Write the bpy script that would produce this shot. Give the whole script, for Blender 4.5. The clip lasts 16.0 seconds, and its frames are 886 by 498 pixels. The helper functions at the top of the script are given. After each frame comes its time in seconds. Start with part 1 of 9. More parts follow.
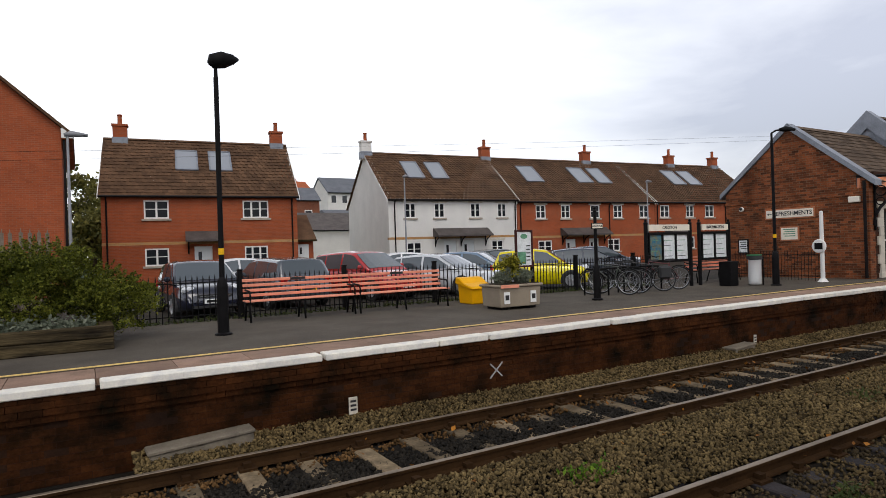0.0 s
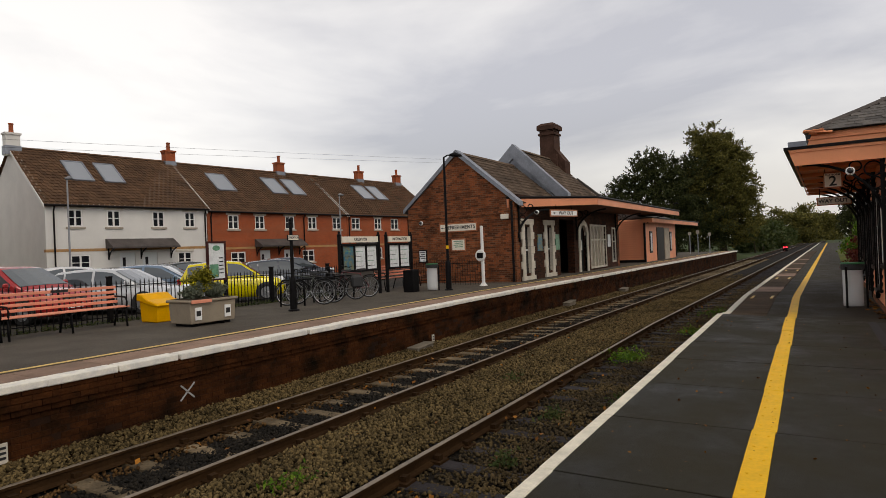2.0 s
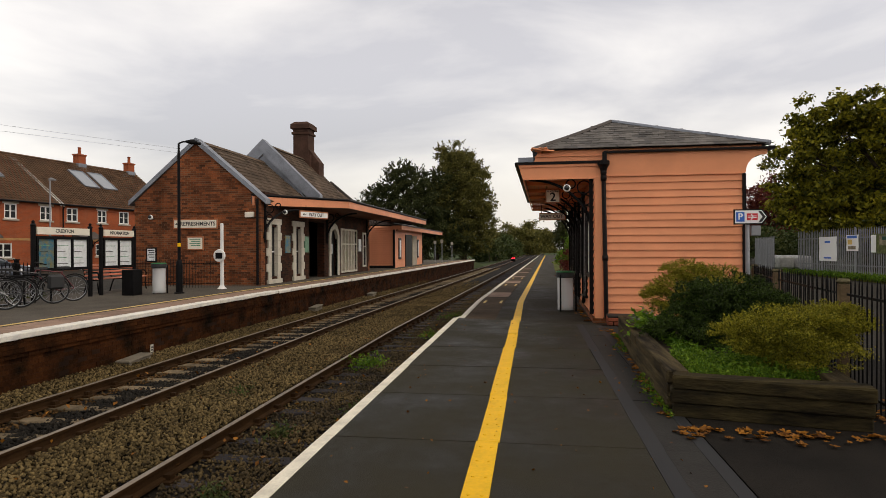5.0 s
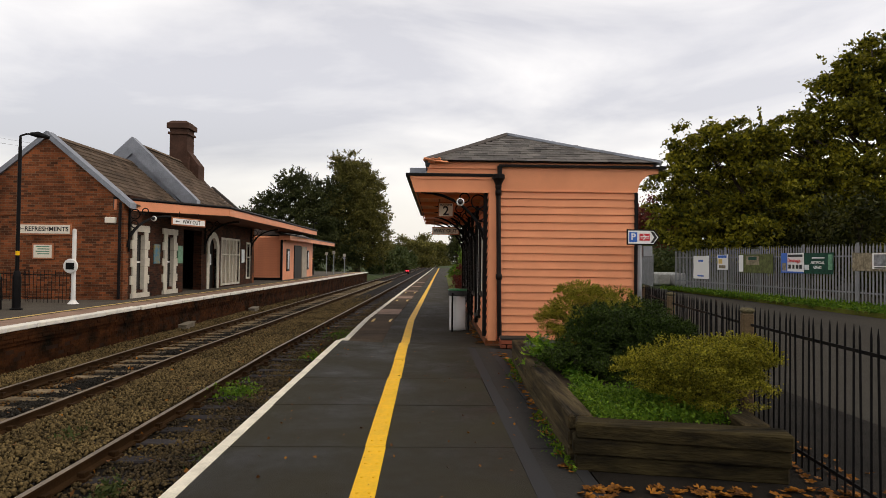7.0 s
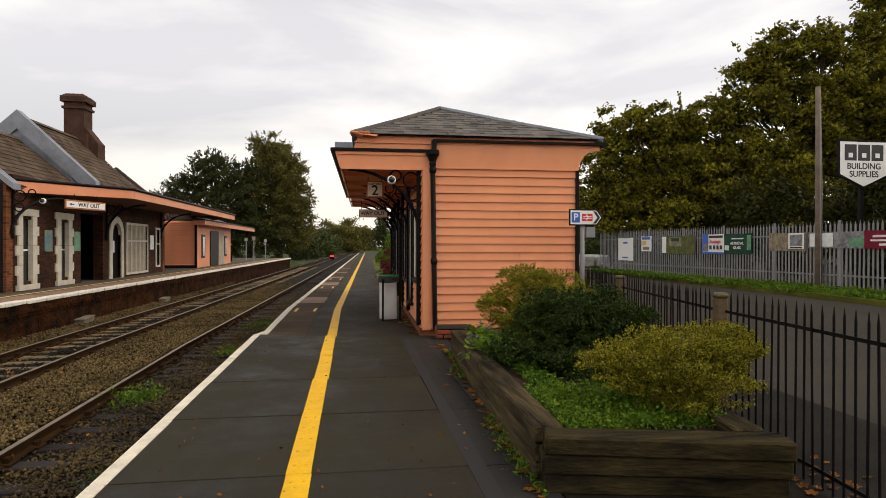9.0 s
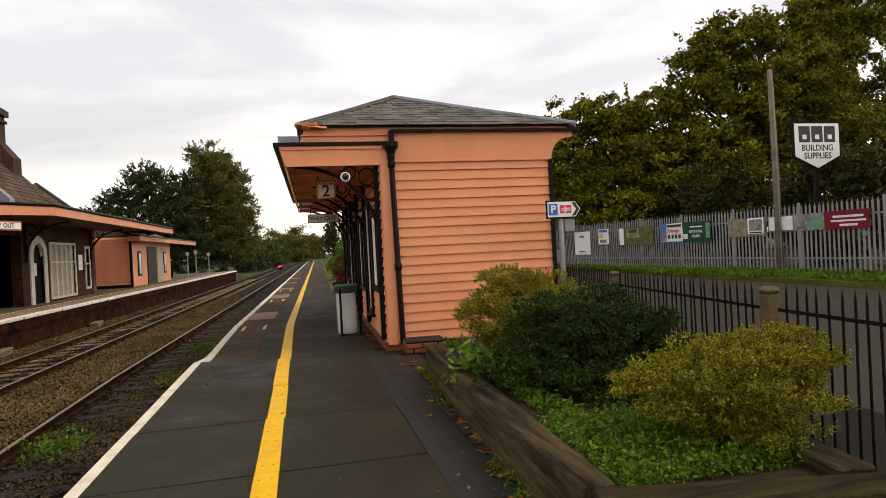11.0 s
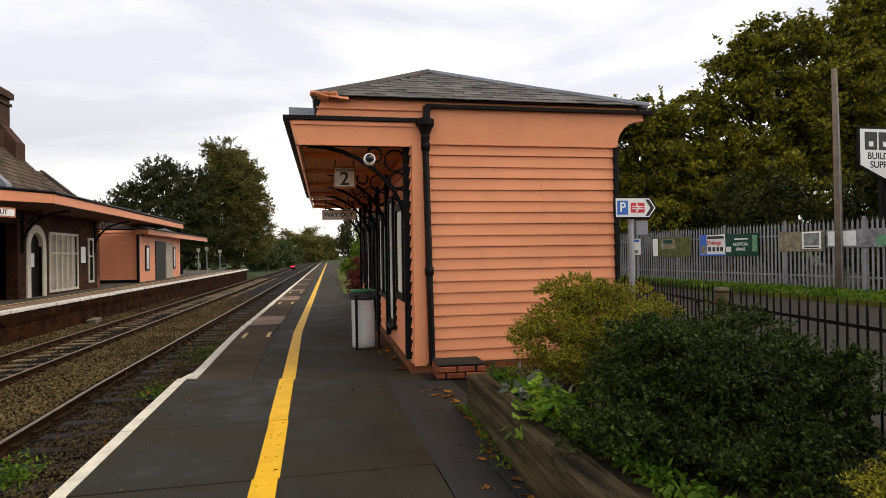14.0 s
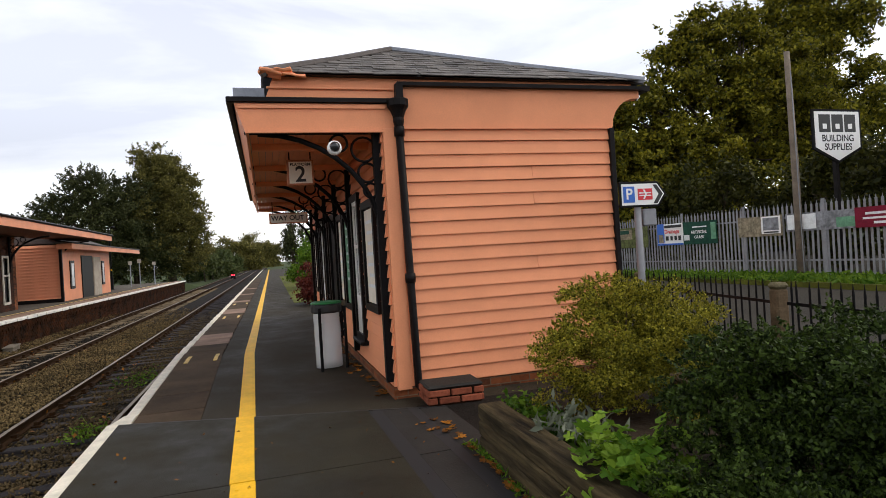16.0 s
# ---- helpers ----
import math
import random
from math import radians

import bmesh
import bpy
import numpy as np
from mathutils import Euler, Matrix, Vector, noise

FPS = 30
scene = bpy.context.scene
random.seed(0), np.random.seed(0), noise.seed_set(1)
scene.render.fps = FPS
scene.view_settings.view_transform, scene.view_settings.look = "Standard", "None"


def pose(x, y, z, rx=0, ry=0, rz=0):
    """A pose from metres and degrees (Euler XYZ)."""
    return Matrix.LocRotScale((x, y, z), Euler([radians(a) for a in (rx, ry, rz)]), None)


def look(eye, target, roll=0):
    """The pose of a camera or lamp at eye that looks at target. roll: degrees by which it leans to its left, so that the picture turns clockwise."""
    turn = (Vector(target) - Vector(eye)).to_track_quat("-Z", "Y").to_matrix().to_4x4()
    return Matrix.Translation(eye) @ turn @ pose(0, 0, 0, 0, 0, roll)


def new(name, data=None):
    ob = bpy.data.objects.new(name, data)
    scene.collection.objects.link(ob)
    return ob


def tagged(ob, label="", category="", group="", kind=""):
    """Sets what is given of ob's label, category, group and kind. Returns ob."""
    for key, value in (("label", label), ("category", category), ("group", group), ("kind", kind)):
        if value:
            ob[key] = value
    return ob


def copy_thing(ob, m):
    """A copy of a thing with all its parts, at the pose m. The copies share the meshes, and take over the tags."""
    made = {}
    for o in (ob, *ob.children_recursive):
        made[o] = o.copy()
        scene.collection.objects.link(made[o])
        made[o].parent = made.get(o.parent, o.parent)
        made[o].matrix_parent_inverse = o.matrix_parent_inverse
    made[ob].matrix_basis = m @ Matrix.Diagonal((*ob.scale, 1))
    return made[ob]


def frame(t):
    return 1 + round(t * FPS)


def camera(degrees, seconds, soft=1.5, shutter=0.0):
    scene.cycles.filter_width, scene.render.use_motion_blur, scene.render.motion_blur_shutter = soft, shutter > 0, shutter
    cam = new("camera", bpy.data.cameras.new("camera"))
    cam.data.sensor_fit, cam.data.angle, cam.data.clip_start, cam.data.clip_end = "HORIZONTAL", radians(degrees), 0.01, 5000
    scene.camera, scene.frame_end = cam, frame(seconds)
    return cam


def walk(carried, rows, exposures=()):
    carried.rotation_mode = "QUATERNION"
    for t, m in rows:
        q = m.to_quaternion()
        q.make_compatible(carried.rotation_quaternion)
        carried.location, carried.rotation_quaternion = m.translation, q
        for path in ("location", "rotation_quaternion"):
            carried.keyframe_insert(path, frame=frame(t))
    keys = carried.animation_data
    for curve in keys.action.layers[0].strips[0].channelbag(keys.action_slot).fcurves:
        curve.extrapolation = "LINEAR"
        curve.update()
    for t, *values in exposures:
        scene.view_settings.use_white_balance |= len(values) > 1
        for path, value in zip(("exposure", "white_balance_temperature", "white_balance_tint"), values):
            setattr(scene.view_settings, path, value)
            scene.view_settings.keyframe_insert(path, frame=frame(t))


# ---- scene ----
cam = camera(72.1, 16.0, 0.6)
PATH = [
    (0, (0.54, -0.059, 1.51), (1.562, 1.66, 1.511), -1.8),
    (0.5, (0.494, -0.098, 1.52), (1.771, 1.441, 1.537), -1.8),
    (1, (0.4, -0.12, 1.54), (1.922, 1.177, 1.552), -1.8),
    (1.5, (0.375, -0.105, 1.54), (2.028, 1.022, 1.56), -1.3),
    (2, (0.41, -0.14, 1.525), (2.122, 0.892, 1.526), -2.3),
    (2.5, (0.475, -0.15, 1.525), (2.248, 0.777, 1.526), -1.5),
    (3, (0.548, -0.181, 1.533), (2.353, 0.68, 1.522), -2.0),
    (3.5, (0.658, -0.187, 1.541), (2.513, 0.561, 1.516), -1.5),
    (4, (0.757, -0.134, 1.473), (2.673, 0.438, 1.452), -1.0),
    (4.5, (0.949, -0.131, 1.449), (2.909, 0.268, 1.424), -1.4),
    (4.7, (1.046, -0.116, 1.443), (3.014, 0.236, 1.43), -0.9),
    (6.8, (2.113, -0.177, 1.533), (4.113, -0.199, 1.55), 0.5),
    (7, (2.161, -0.186, 1.536), (4.16, -0.239, 1.574), 0.7),
    (7.5, (2.354, -0.162, 1.54), (4.347, -0.322, 1.549), 0.3),
    (8, (2.613, -0.168, 1.543), (4.599, -0.405, 1.544), -0.9),
    (8.5, (2.812, -0.125, 1.529), (4.795, -0.385, 1.488), -1.0),
    (9, (3.084, -0.13, 1.516), (5.061, -0.427, 1.505), 0.1),
    (9.2, (3.175, -0.111, 1.523), (5.147, -0.442, 1.493), -0.2),
    (11.3, (4.375, -0.078, 1.504), (6.319, -0.547, 1.504), -2.8),
    (11.5, (4.461, -0.092, 1.498), (6.404, -0.566, 1.502), -2.6),
    (12, (4.76, -0.166, 1.498), (6.7, -0.652, 1.52), -2.4),
    (12.5, (4.98, -0.198, 1.493), (6.918, -0.693, 1.498), -1.2),
    (13, (5.308, -0.195, 1.493), (7.254, -0.655, 1.508), -1.1),
    (13.5, (5.62, -0.158, 1.465), (7.578, -0.567, 1.466), -1.6),
    (14, (5.924, -0.109, 1.469), (7.879, -0.527, 1.483), -0.9),
    (14.5, (6.216, 0.01, 1.489), (8.162, -0.449, 1.477), -2.5),
    (15, (6.524, 0.028, 1.487), (8.455, -0.494, 1.476), -2.2),
    (15.5, (6.789, 0.004, 1.498), (8.712, -0.549, 1.5), -2.4),
    (16, (7.104, 0.055, 1.513), (9.013, -0.542, 1.519), -3.5),
]
walk(cam, [(t, look(eye, target, roll)) for t, eye, target, roll in PATH],
     exposures=[(0.0, -0.28, 6350, 10), (0.6, -0.55, 6450, 10), (1.5, -0.55, 6800, 10), (3.5, -0.42, 7300, 10), (7.0, -0.2, 7100, 10), (9.2, -0.03, 7400, 10), (12.5, 0.05, 7300, 10), (14.0, 0.05, 7000, 10), (15.0, 0.08, 6700, 10), (16.0, 0.12, 6500, 10)])

# ---- world and light ----
SUN_AZ, SUN_EL = 250.0, 54.0
GLOW_AZ, GLOW_EL = 108.0, 34.0
world = bpy.data.worlds.new("overcast")
scene.world = world
world.use_nodes = True
wt = world.node_tree
wt.nodes.clear()


def wnode(kind, **kw):
    n = wt.nodes.new(kind)
    for k, v in kw.items():
        n.inputs[k].default_value = v
    return n


w_out = wnode("ShaderNodeOutputWorld")
w_sky = wnode("ShaderNodeTexSky")
w_sky.sky_type, w_sky.sun_disc = "NISHITA", False
w_sky.sun_elevation, w_sky.sun_rotation = radians(SUN_EL), radians(90 - SUN_AZ)
w_sky.dust_density = 4.0
w_bg1 = wnode("ShaderNodeBackground", Strength=0.05)
wt.links.new(w_sky.outputs[0], w_bg1.inputs[0])
w_co = wnode("ShaderNodeTexCoord")
w_map = wnode("ShaderNodeMapping", Scale=(1.0, 1.0, 3.2))
wt.links.new(w_co.outputs["Generated"], w_map.inputs[0])
w_n1 = wnode("ShaderNodeTexNoise", Scale=1.5, Detail=8.0, Roughness=0.52, Distortion=0.35)
wt.links.new(w_map.outputs[0], w_n1.inputs["Vector"])
w_ramp = wnode("ShaderNodeValToRGB")
w_ramp.color_ramp.elements[0].position, w_ramp.color_ramp.elements[0].color = 0.36, (0.70, 0.71, 0.79, 1)
w_ramp.color_ramp.elements[1].position, w_ramp.color_ramp.elements[1].color = 0.62, (1.32, 1.31, 1.32, 1)
wt.links.new(w_n1.outputs["Fac"], w_ramp.inputs[0])
# thinner cloud over the houses
w_dot = wt.nodes.new("ShaderNodeVectorMath")
w_dot.operation = "DOT_PRODUCT"
w_dot.inputs[1].default_value = (math.cos(radians(GLOW_AZ)) * math.cos(radians(GLOW_EL)), math.sin(radians(GLOW_AZ)) * math.cos(radians(GLOW_EL)), math.sin(radians(GLOW_EL)))
wt.links.new(w_co.outputs["Generated"], w_dot.inputs[0])
w_rng = wnode("ShaderNodeMapRange")
w_rng.inputs["From Min"].default_value, w_rng.inputs["From Max"].default_value = 0.55, 1.0
w_rng.inputs["To Min"].default_value, w_rng.inputs["To Max"].default_value = 0.0, 0.75
wt.links.new(w_dot.outputs["Value"], w_rng.inputs["Value"])
w_mix = wt.nodes.new("ShaderNodeMixRGB")
w_mix.inputs[2].default_value = (1.45, 1.43, 1.42, 1)
wt.links.new(w_rng.outputs[0], w_mix.inputs[0])
wt.links.new(w_ramp.outputs[0], w_mix.inputs[1])
w_bg2 = wnode("ShaderNodeBackground", Strength=1.0)
# sky dimmed overhead, out of view, to darken the ground; lighter towards the horizon
w_sep = wt.nodes.new("ShaderNodeSeparateXYZ")
wt.links.new(w_co.outputs["Generated"], w_sep.inputs[0])
w_up = wnode("ShaderNodeMapRange")
w_up.interpolation_type = "SMOOTHSTEP"
w_up.inputs["From Min"].default_value, w_up.inputs["From Max"].default_value = 0.30, 0.95
w_up.inputs["To Min"].default_value, w_up.inputs["To Max"].default_value = 1.0, 0.28
wt.links.new(w_sep.outputs[2], w_up.inputs["Value"])
w_mul = wt.nodes.new("ShaderNodeMixRGB")
w_mul.blend_type = "MULTIPLY"
w_mul.inputs[0].default_value = 1.0
wt.links.new(w_mix.outputs[0], w_mul.inputs[1])
wt.links.new(w_up.outputs[0], w_mul.inputs[2])
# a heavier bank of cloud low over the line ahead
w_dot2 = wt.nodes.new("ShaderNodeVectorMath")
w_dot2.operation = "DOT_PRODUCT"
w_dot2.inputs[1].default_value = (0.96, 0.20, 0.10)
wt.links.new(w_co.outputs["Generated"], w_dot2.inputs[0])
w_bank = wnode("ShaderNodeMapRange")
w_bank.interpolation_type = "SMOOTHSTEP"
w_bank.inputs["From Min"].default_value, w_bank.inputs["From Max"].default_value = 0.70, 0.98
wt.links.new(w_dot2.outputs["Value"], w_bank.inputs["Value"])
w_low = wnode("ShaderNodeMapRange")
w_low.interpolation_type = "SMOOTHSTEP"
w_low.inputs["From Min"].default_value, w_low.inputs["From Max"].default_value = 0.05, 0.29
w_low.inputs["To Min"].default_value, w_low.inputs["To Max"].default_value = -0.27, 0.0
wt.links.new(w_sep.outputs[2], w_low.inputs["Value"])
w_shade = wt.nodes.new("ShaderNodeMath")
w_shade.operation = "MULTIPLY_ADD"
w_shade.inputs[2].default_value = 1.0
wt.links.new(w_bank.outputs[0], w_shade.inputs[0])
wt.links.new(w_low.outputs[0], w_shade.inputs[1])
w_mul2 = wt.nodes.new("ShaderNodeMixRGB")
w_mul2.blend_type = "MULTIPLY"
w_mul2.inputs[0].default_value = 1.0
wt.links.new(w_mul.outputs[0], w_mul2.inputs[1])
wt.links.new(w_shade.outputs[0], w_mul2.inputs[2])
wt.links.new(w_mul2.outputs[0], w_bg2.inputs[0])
w_add = wnode("ShaderNodeAddShader")
wt.links.new(w_bg1.outputs[0], w_add.inputs[0])
wt.links.new(w_bg2.outputs[0], w_add.inputs[1])
wt.links.new(w_add.outputs[0], w_out.inputs[0])
sun = new("sun", bpy.data.lights.new("sun", "SUN"))
sun.data.energy, sun.data.angle, sun.data.color = 1.05, radians(30), (1.0, 0.96, 0.9)
_az, _el = radians(SUN_AZ), radians(SUN_EL)
sun.matrix_world = look((30 * math.cos(_az) * math.cos(_el), 30 * math.sin(_az) * math.cos(_el), 30 * math.sin(_el)), (0, 0, 0))

# ---- materials ----
def material(name, color, rough=0.7, metal=0.0, vary=0.25, scale=3.0, fine=40.0, bump=0.15, dark=None, island=False, per_object=0.0, spec=0.16):
    """A surface with a large stain pattern, a fine grain, and relief from the grain."""
    m = bpy.data.materials.new(name)
    m.use_nodes = True
    nt = m.node_tree
    b = nt.nodes["Principled BSDF"]
    b.inputs["Roughness"].default_value, b.inputs["Metallic"].default_value = rough, metal
    b.inputs["Specular IOR Level"].default_value = spec
    co = nt.nodes.new("ShaderNodeTexCoord")
    big, small = nt.nodes.new("ShaderNodeTexNoise"), nt.nodes.new("ShaderNodeTexNoise")
    big.inputs["Scale"].default_value, big.inputs["Detail"].default_value, big.inputs["Roughness"].default_value = scale, 6, 0.62
    small.inputs["Scale"].default_value, small.inputs["Detail"].default_value = fine, 4
    for n in (big, small):
        nt.links.new(nt.nodes.new("ShaderNodeNewGeometry").outputs["Position"] if per_object else co.outputs["Object"], n.inputs["Vector"])
    low = dark or tuple(c * (1 - vary) for c in color)
    ramp = nt.nodes.new("ShaderNodeValToRGB")
    ramp.color_ramp.elements[0].position, ramp.color_ramp.elements[0].color = 0.33, (*low, 1)
    ramp.color_ramp.elements[1].position, ramp.color_ramp.elements[1].color = 0.62, (*color, 1)
    nt.links.new(big.outputs["Fac"], ramp.inputs[0])
    hsv = nt.nodes.new("ShaderNodeHueSaturation")
    rng = nt.nodes.new("ShaderNodeMapRange")
    rng.inputs["To Min"].default_value, rng.inputs["To Max"].default_value = 1 - vary * 0.8, 1 + vary * 0.8
    nt.links.new(small.outputs["Fac"], rng.inputs["Value"])
    nt.links.new(ramp.outputs[0], hsv.inputs["Color"])
    last = rng.outputs[0]
    if island or per_object:
        src = nt.nodes.new("ShaderNodeNewGeometry").outputs["Random Per Island"] if island else nt.nodes.new("ShaderNodeObjectInfo").outputs["Random"]
        span = 0.5 if island is True else (island or per_object)
        r2 = nt.nodes.new("ShaderNodeMapRange")
        r2.inputs["To Min"].default_value, r2.inputs["To Max"].default_value = 1 - span, 1 + span
        nt.links.new(src, r2.inputs["Value"])
        mul = nt.nodes.new("ShaderNodeMath")
        mul.operation = "MULTIPLY"
        nt.links.new(last, mul.inputs[0])
        nt.links.new(r2.outputs[0], mul.inputs[1])
        last = mul.outputs[0]
    nt.links.new(last, hsv.inputs["Value"])
    nt.links.new(hsv.outputs[0], b.inputs["Base Color"])
    if bump:
        bp = nt.nodes.new("ShaderNodeBump")
        bp.inputs["Strength"].default_value, bp.inputs["Distance"].default_value = bump, 0.02
        nt.links.new(small.outputs["Fac"], bp.inputs["Height"])
        nt.links.new(bp.outputs[0], b.inputs["Normal"])
    return m


def grain(m, sx, sy, sz):
    """Stretch the pattern of a material along the wood."""
    nt = m.node_tree
    mp = nt.nodes.new("ShaderNodeMapping")
    mp.inputs["Scale"].default_value = (sx, sy, sz)
    nt.links.new(nt.nodes["Texture Coordinate"].outputs["Object"], mp.inputs[0])
    for n in nt.nodes:
        if n.bl_idname == "ShaderNodeTexNoise":
            nt.links.new(mp.outputs[0], n.inputs["Vector"])
    return m


def plain(name, color, rough=0.5, metal=0.0, emit=0.0):
    m = bpy.data.materials.new(name)
    m.use_nodes = True
    b = m.node_tree.nodes["Principled BSDF"]
    b.inputs["Base Color"].default_value, b.inputs["Roughness"].default_value, b.inputs["Metallic"].default_value = (*color, 1), rough, metal
    if emit:
        b.inputs["Emission Color"].default_value, b.inputs["Emission Strength"].default_value = (*color, 1), emit
    return m


def brickwork(name, c1, c2, mortar, width=0.235, height=0.078, stain=0.35, bump=0.5):
    """Brick courses on upright walls that run along x or y."""
    m = material(name, c1, 0.85, vary=stain, scale=0.9, fine=25)
    nt = m.node_tree
    b, hsv = nt.nodes["Principled BSDF"], nt.nodes["Hue/Saturation/Value"]
    co = nt.nodes["Texture Coordinate"]
    sep, comb, add = nt.nodes.new("ShaderNodeSeparateXYZ"), nt.nodes.new("ShaderNodeCombineXYZ"), nt.nodes.new("ShaderNodeMath")
    nt.links.new(co.outputs["Object"], sep.inputs[0])
    nt.links.new(sep.outputs[0], add.inputs[0])
    nt.links.new(sep.outputs[1], add.inputs[1])
    nt.links.new(add.outputs[0], comb.inputs[0])
    nt.links.new(sep.outputs[2], comb.inputs[1])
    tex = nt.nodes.new("ShaderNodeTexBrick")
    tex.inputs["Scale"].default_value = 1.0
    tex.inputs["Brick Width"].default_value, tex.inputs["Row Height"].default_value, tex.inputs["Mortar Size"].default_value = width, height, 0.006
    tex.inputs["Color1"].default_value, tex.inputs["Color2"].default_value, tex.inputs["Mortar"].default_value = (*c1, 1), (*c2, 1), (*mortar, 1)
    nt.links.new(comb.outputs[0], tex.inputs["Vector"])
    ramp = nt.nodes["Color Ramp"]
    ramp.color_ramp.elements[0].color, ramp.color_ramp.elements[1].color = (1 - stain, 1 - stain, 1 - stain, 1), (1.05, 1.05, 1.05, 1)
    mul = nt.nodes.new("ShaderNodeMixRGB")
    mul.blend_type = "MULTIPLY"
    mul.inputs[0].default_value = 1.0
    nt.links.new(tex.outputs["Color"], mul.inputs[1])
    nt.links.new(ramp.outputs[0], mul.inputs[2])
    nt.links.new(mul.outputs[0], hsv.inputs["Color"])
    bp = nt.nodes["Bump"]
    bp.inputs["Strength"].default_value, bp.inputs["Distance"].default_value, bp.invert = bump, 0.01, True
    nt.links.new(tex.outputs["Fac"], bp.inputs["Height"])
    return m


def leafy(name, c1, c2, rough=0.55, through_light=0.3):
    """Leaves: each its own tone between two colours, some light passing through."""
    m = bpy.data.materials.new(name)
    m.use_nodes = True
    nt = m.node_tree
    b, out = nt.nodes["Principled BSDF"], nt.nodes["Material Output"]
    b.inputs["Roughness"].default_value = rough
    b.inputs["Specular IOR Level"].default_value = 0.12
    geo, ramp = nt.nodes.new("ShaderNodeNewGeometry"), nt.nodes.new("ShaderNodeValToRGB")
    ramp.color_ramp.elements[0].color, ramp.color_ramp.elements[1].color = (*c1, 1), (*c2, 1)
    co, big = nt.nodes.new("ShaderNodeTexCoord"), nt.nodes.new("ShaderNodeTexNoise")
    big.inputs["Scale"].default_value = 0.7
    nt.links.new(co.outputs["Object"], big.inputs["Vector"])
    mixv = nt.nodes.new("ShaderNodeMath")
    mixv.operation = "MULTIPLY"
    nt.links.new(geo.outputs["Random Per Island"], mixv.inputs[0])
    nt.links.new(big.outputs["Fac"], mixv.inputs[1])
    sc = nt.nodes.new("ShaderNodeMath")
    sc.operation = "MULTIPLY"
    sc.inputs[1].default_value = 1.7
    nt.links.new(mixv.outputs[0], sc.inputs[0])
    nt.links.new(sc.outputs[0], ramp.inputs[0])
    nt.links.new(ramp.outputs[0], b.inputs["Base Color"])
    tr, mx = nt.nodes.new("ShaderNodeBsdfTranslucent"), nt.nodes.new("ShaderNodeMixShader")
    nt.links.new(ramp.outputs[0], tr.inputs[0])
    mx.inputs[0].default_value = through_light
    nt.links.new(b.outputs[0], mx.inputs[1])
    nt.links.new(tr.outputs[0], mx.inputs[2])
    nt.links.new(mx.outputs[0], out.inputs[0])
    return m


M_PEACH = material("peach paint", (0.86, 0.34, 0.17), 0.42, vary=0.10, scale=1.6, fine=60, bump=0.08, per_object=0.03)
M_PEACH_FAR = material("weathered peach paint", (0.80, 0.32, 0.17), 0.5, vary=0.15, scale=1.0, fine=30, bump=0.08)
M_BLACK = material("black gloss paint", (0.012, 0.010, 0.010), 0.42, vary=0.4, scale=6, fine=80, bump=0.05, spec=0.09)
M_IRON = material("painted iron", (0.010, 0.0095, 0.010), 0.5, vary=0.4, scale=5, fine=60, bump=0.08, spec=0.07)
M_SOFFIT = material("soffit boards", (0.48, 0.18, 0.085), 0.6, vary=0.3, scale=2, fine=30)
# far soffit colour darkened to put the canopy's shade into it
M_SOFFIT_FAR = material("shade darkened soffit boards", (0.13, 0.048, 0.024), 0.65, vary=0.3, scale=2, fine=30)
M_SLATE = material("roof slate", (0.125, 0.112, 0.100), 0.55, vary=0.45, scale=2.5, fine=30, bump=0.25, per_object=0.4)
M_SLATE_JOINED = material("roof slate courses", (0.10, 0.085, 0.078), 0.6, vary=0.4, scale=1.5, fine=30, bump=0.25, island=0.3)
M_SLATE_BROWN = material("brown weathered slates", (0.125, 0.088, 0.062), 0.85, vary=0.45, scale=1.2, fine=25, bump=0.25, island=0.3, spec=0.1)
M_LEAD = material("grey lead", (0.27, 0.29, 0.33), 0.45, metal=0.3, vary=0.3, scale=2, fine=20)
M_TILE = material("brown concrete tiles", (0.135, 0.075, 0.042), 0.85, vary=0.45, scale=0.8, fine=12, bump=0.3, island=0.22)
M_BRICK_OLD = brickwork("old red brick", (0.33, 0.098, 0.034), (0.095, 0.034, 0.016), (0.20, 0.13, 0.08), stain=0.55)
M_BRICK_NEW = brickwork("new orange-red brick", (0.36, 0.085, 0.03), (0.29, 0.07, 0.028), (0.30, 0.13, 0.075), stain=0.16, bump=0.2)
# about a quarter of the old red brick's tone
M_BRICK_DARK = brickwork("dark red-brown brick", (0.085, 0.026, 0.011), (0.026, 0.011, 0.006), (0.06, 0.036, 0.022), stain=0.55)
M_BRICK_BUFF = brickwork("buff brick", (0.5, 0.27, 0.1), (0.42, 0.22, 0.08), (0.4, 0.3, 0.2), stain=0.2)
M_BRICK_PIECE = material("platform brick", (0.056, 0.019, 0.006), 0.95, vary=0.7, scale=1.6, fine=30, bump=0.7, dark=(0.005, 0.004, 0.002), per_object=0.28, spec=0.06)
M_BRICK_JOIN = material("platform brick courses", (0.056, 0.019, 0.006), 0.95, vary=0.7, scale=1.6, fine=30, bump=0.7, dark=(0.005, 0.004, 0.002), island=0.28, spec=0.06)
M_MORTAR = material("sooty mortar", (0.030, 0.013, 0.006), 0.95, vary=0.6, scale=1.6, fine=40)
M_RENDER = material("white render", (0.72, 0.70, 0.66), 0.85, vary=0.1, scale=0.7, fine=30, bump=0.1)
M_SLATE_PALE = material("grey roof slate", (0.16, 0.17, 0.19), 0.7, vary=0.25, scale=1.2, fine=12, bump=0.3)
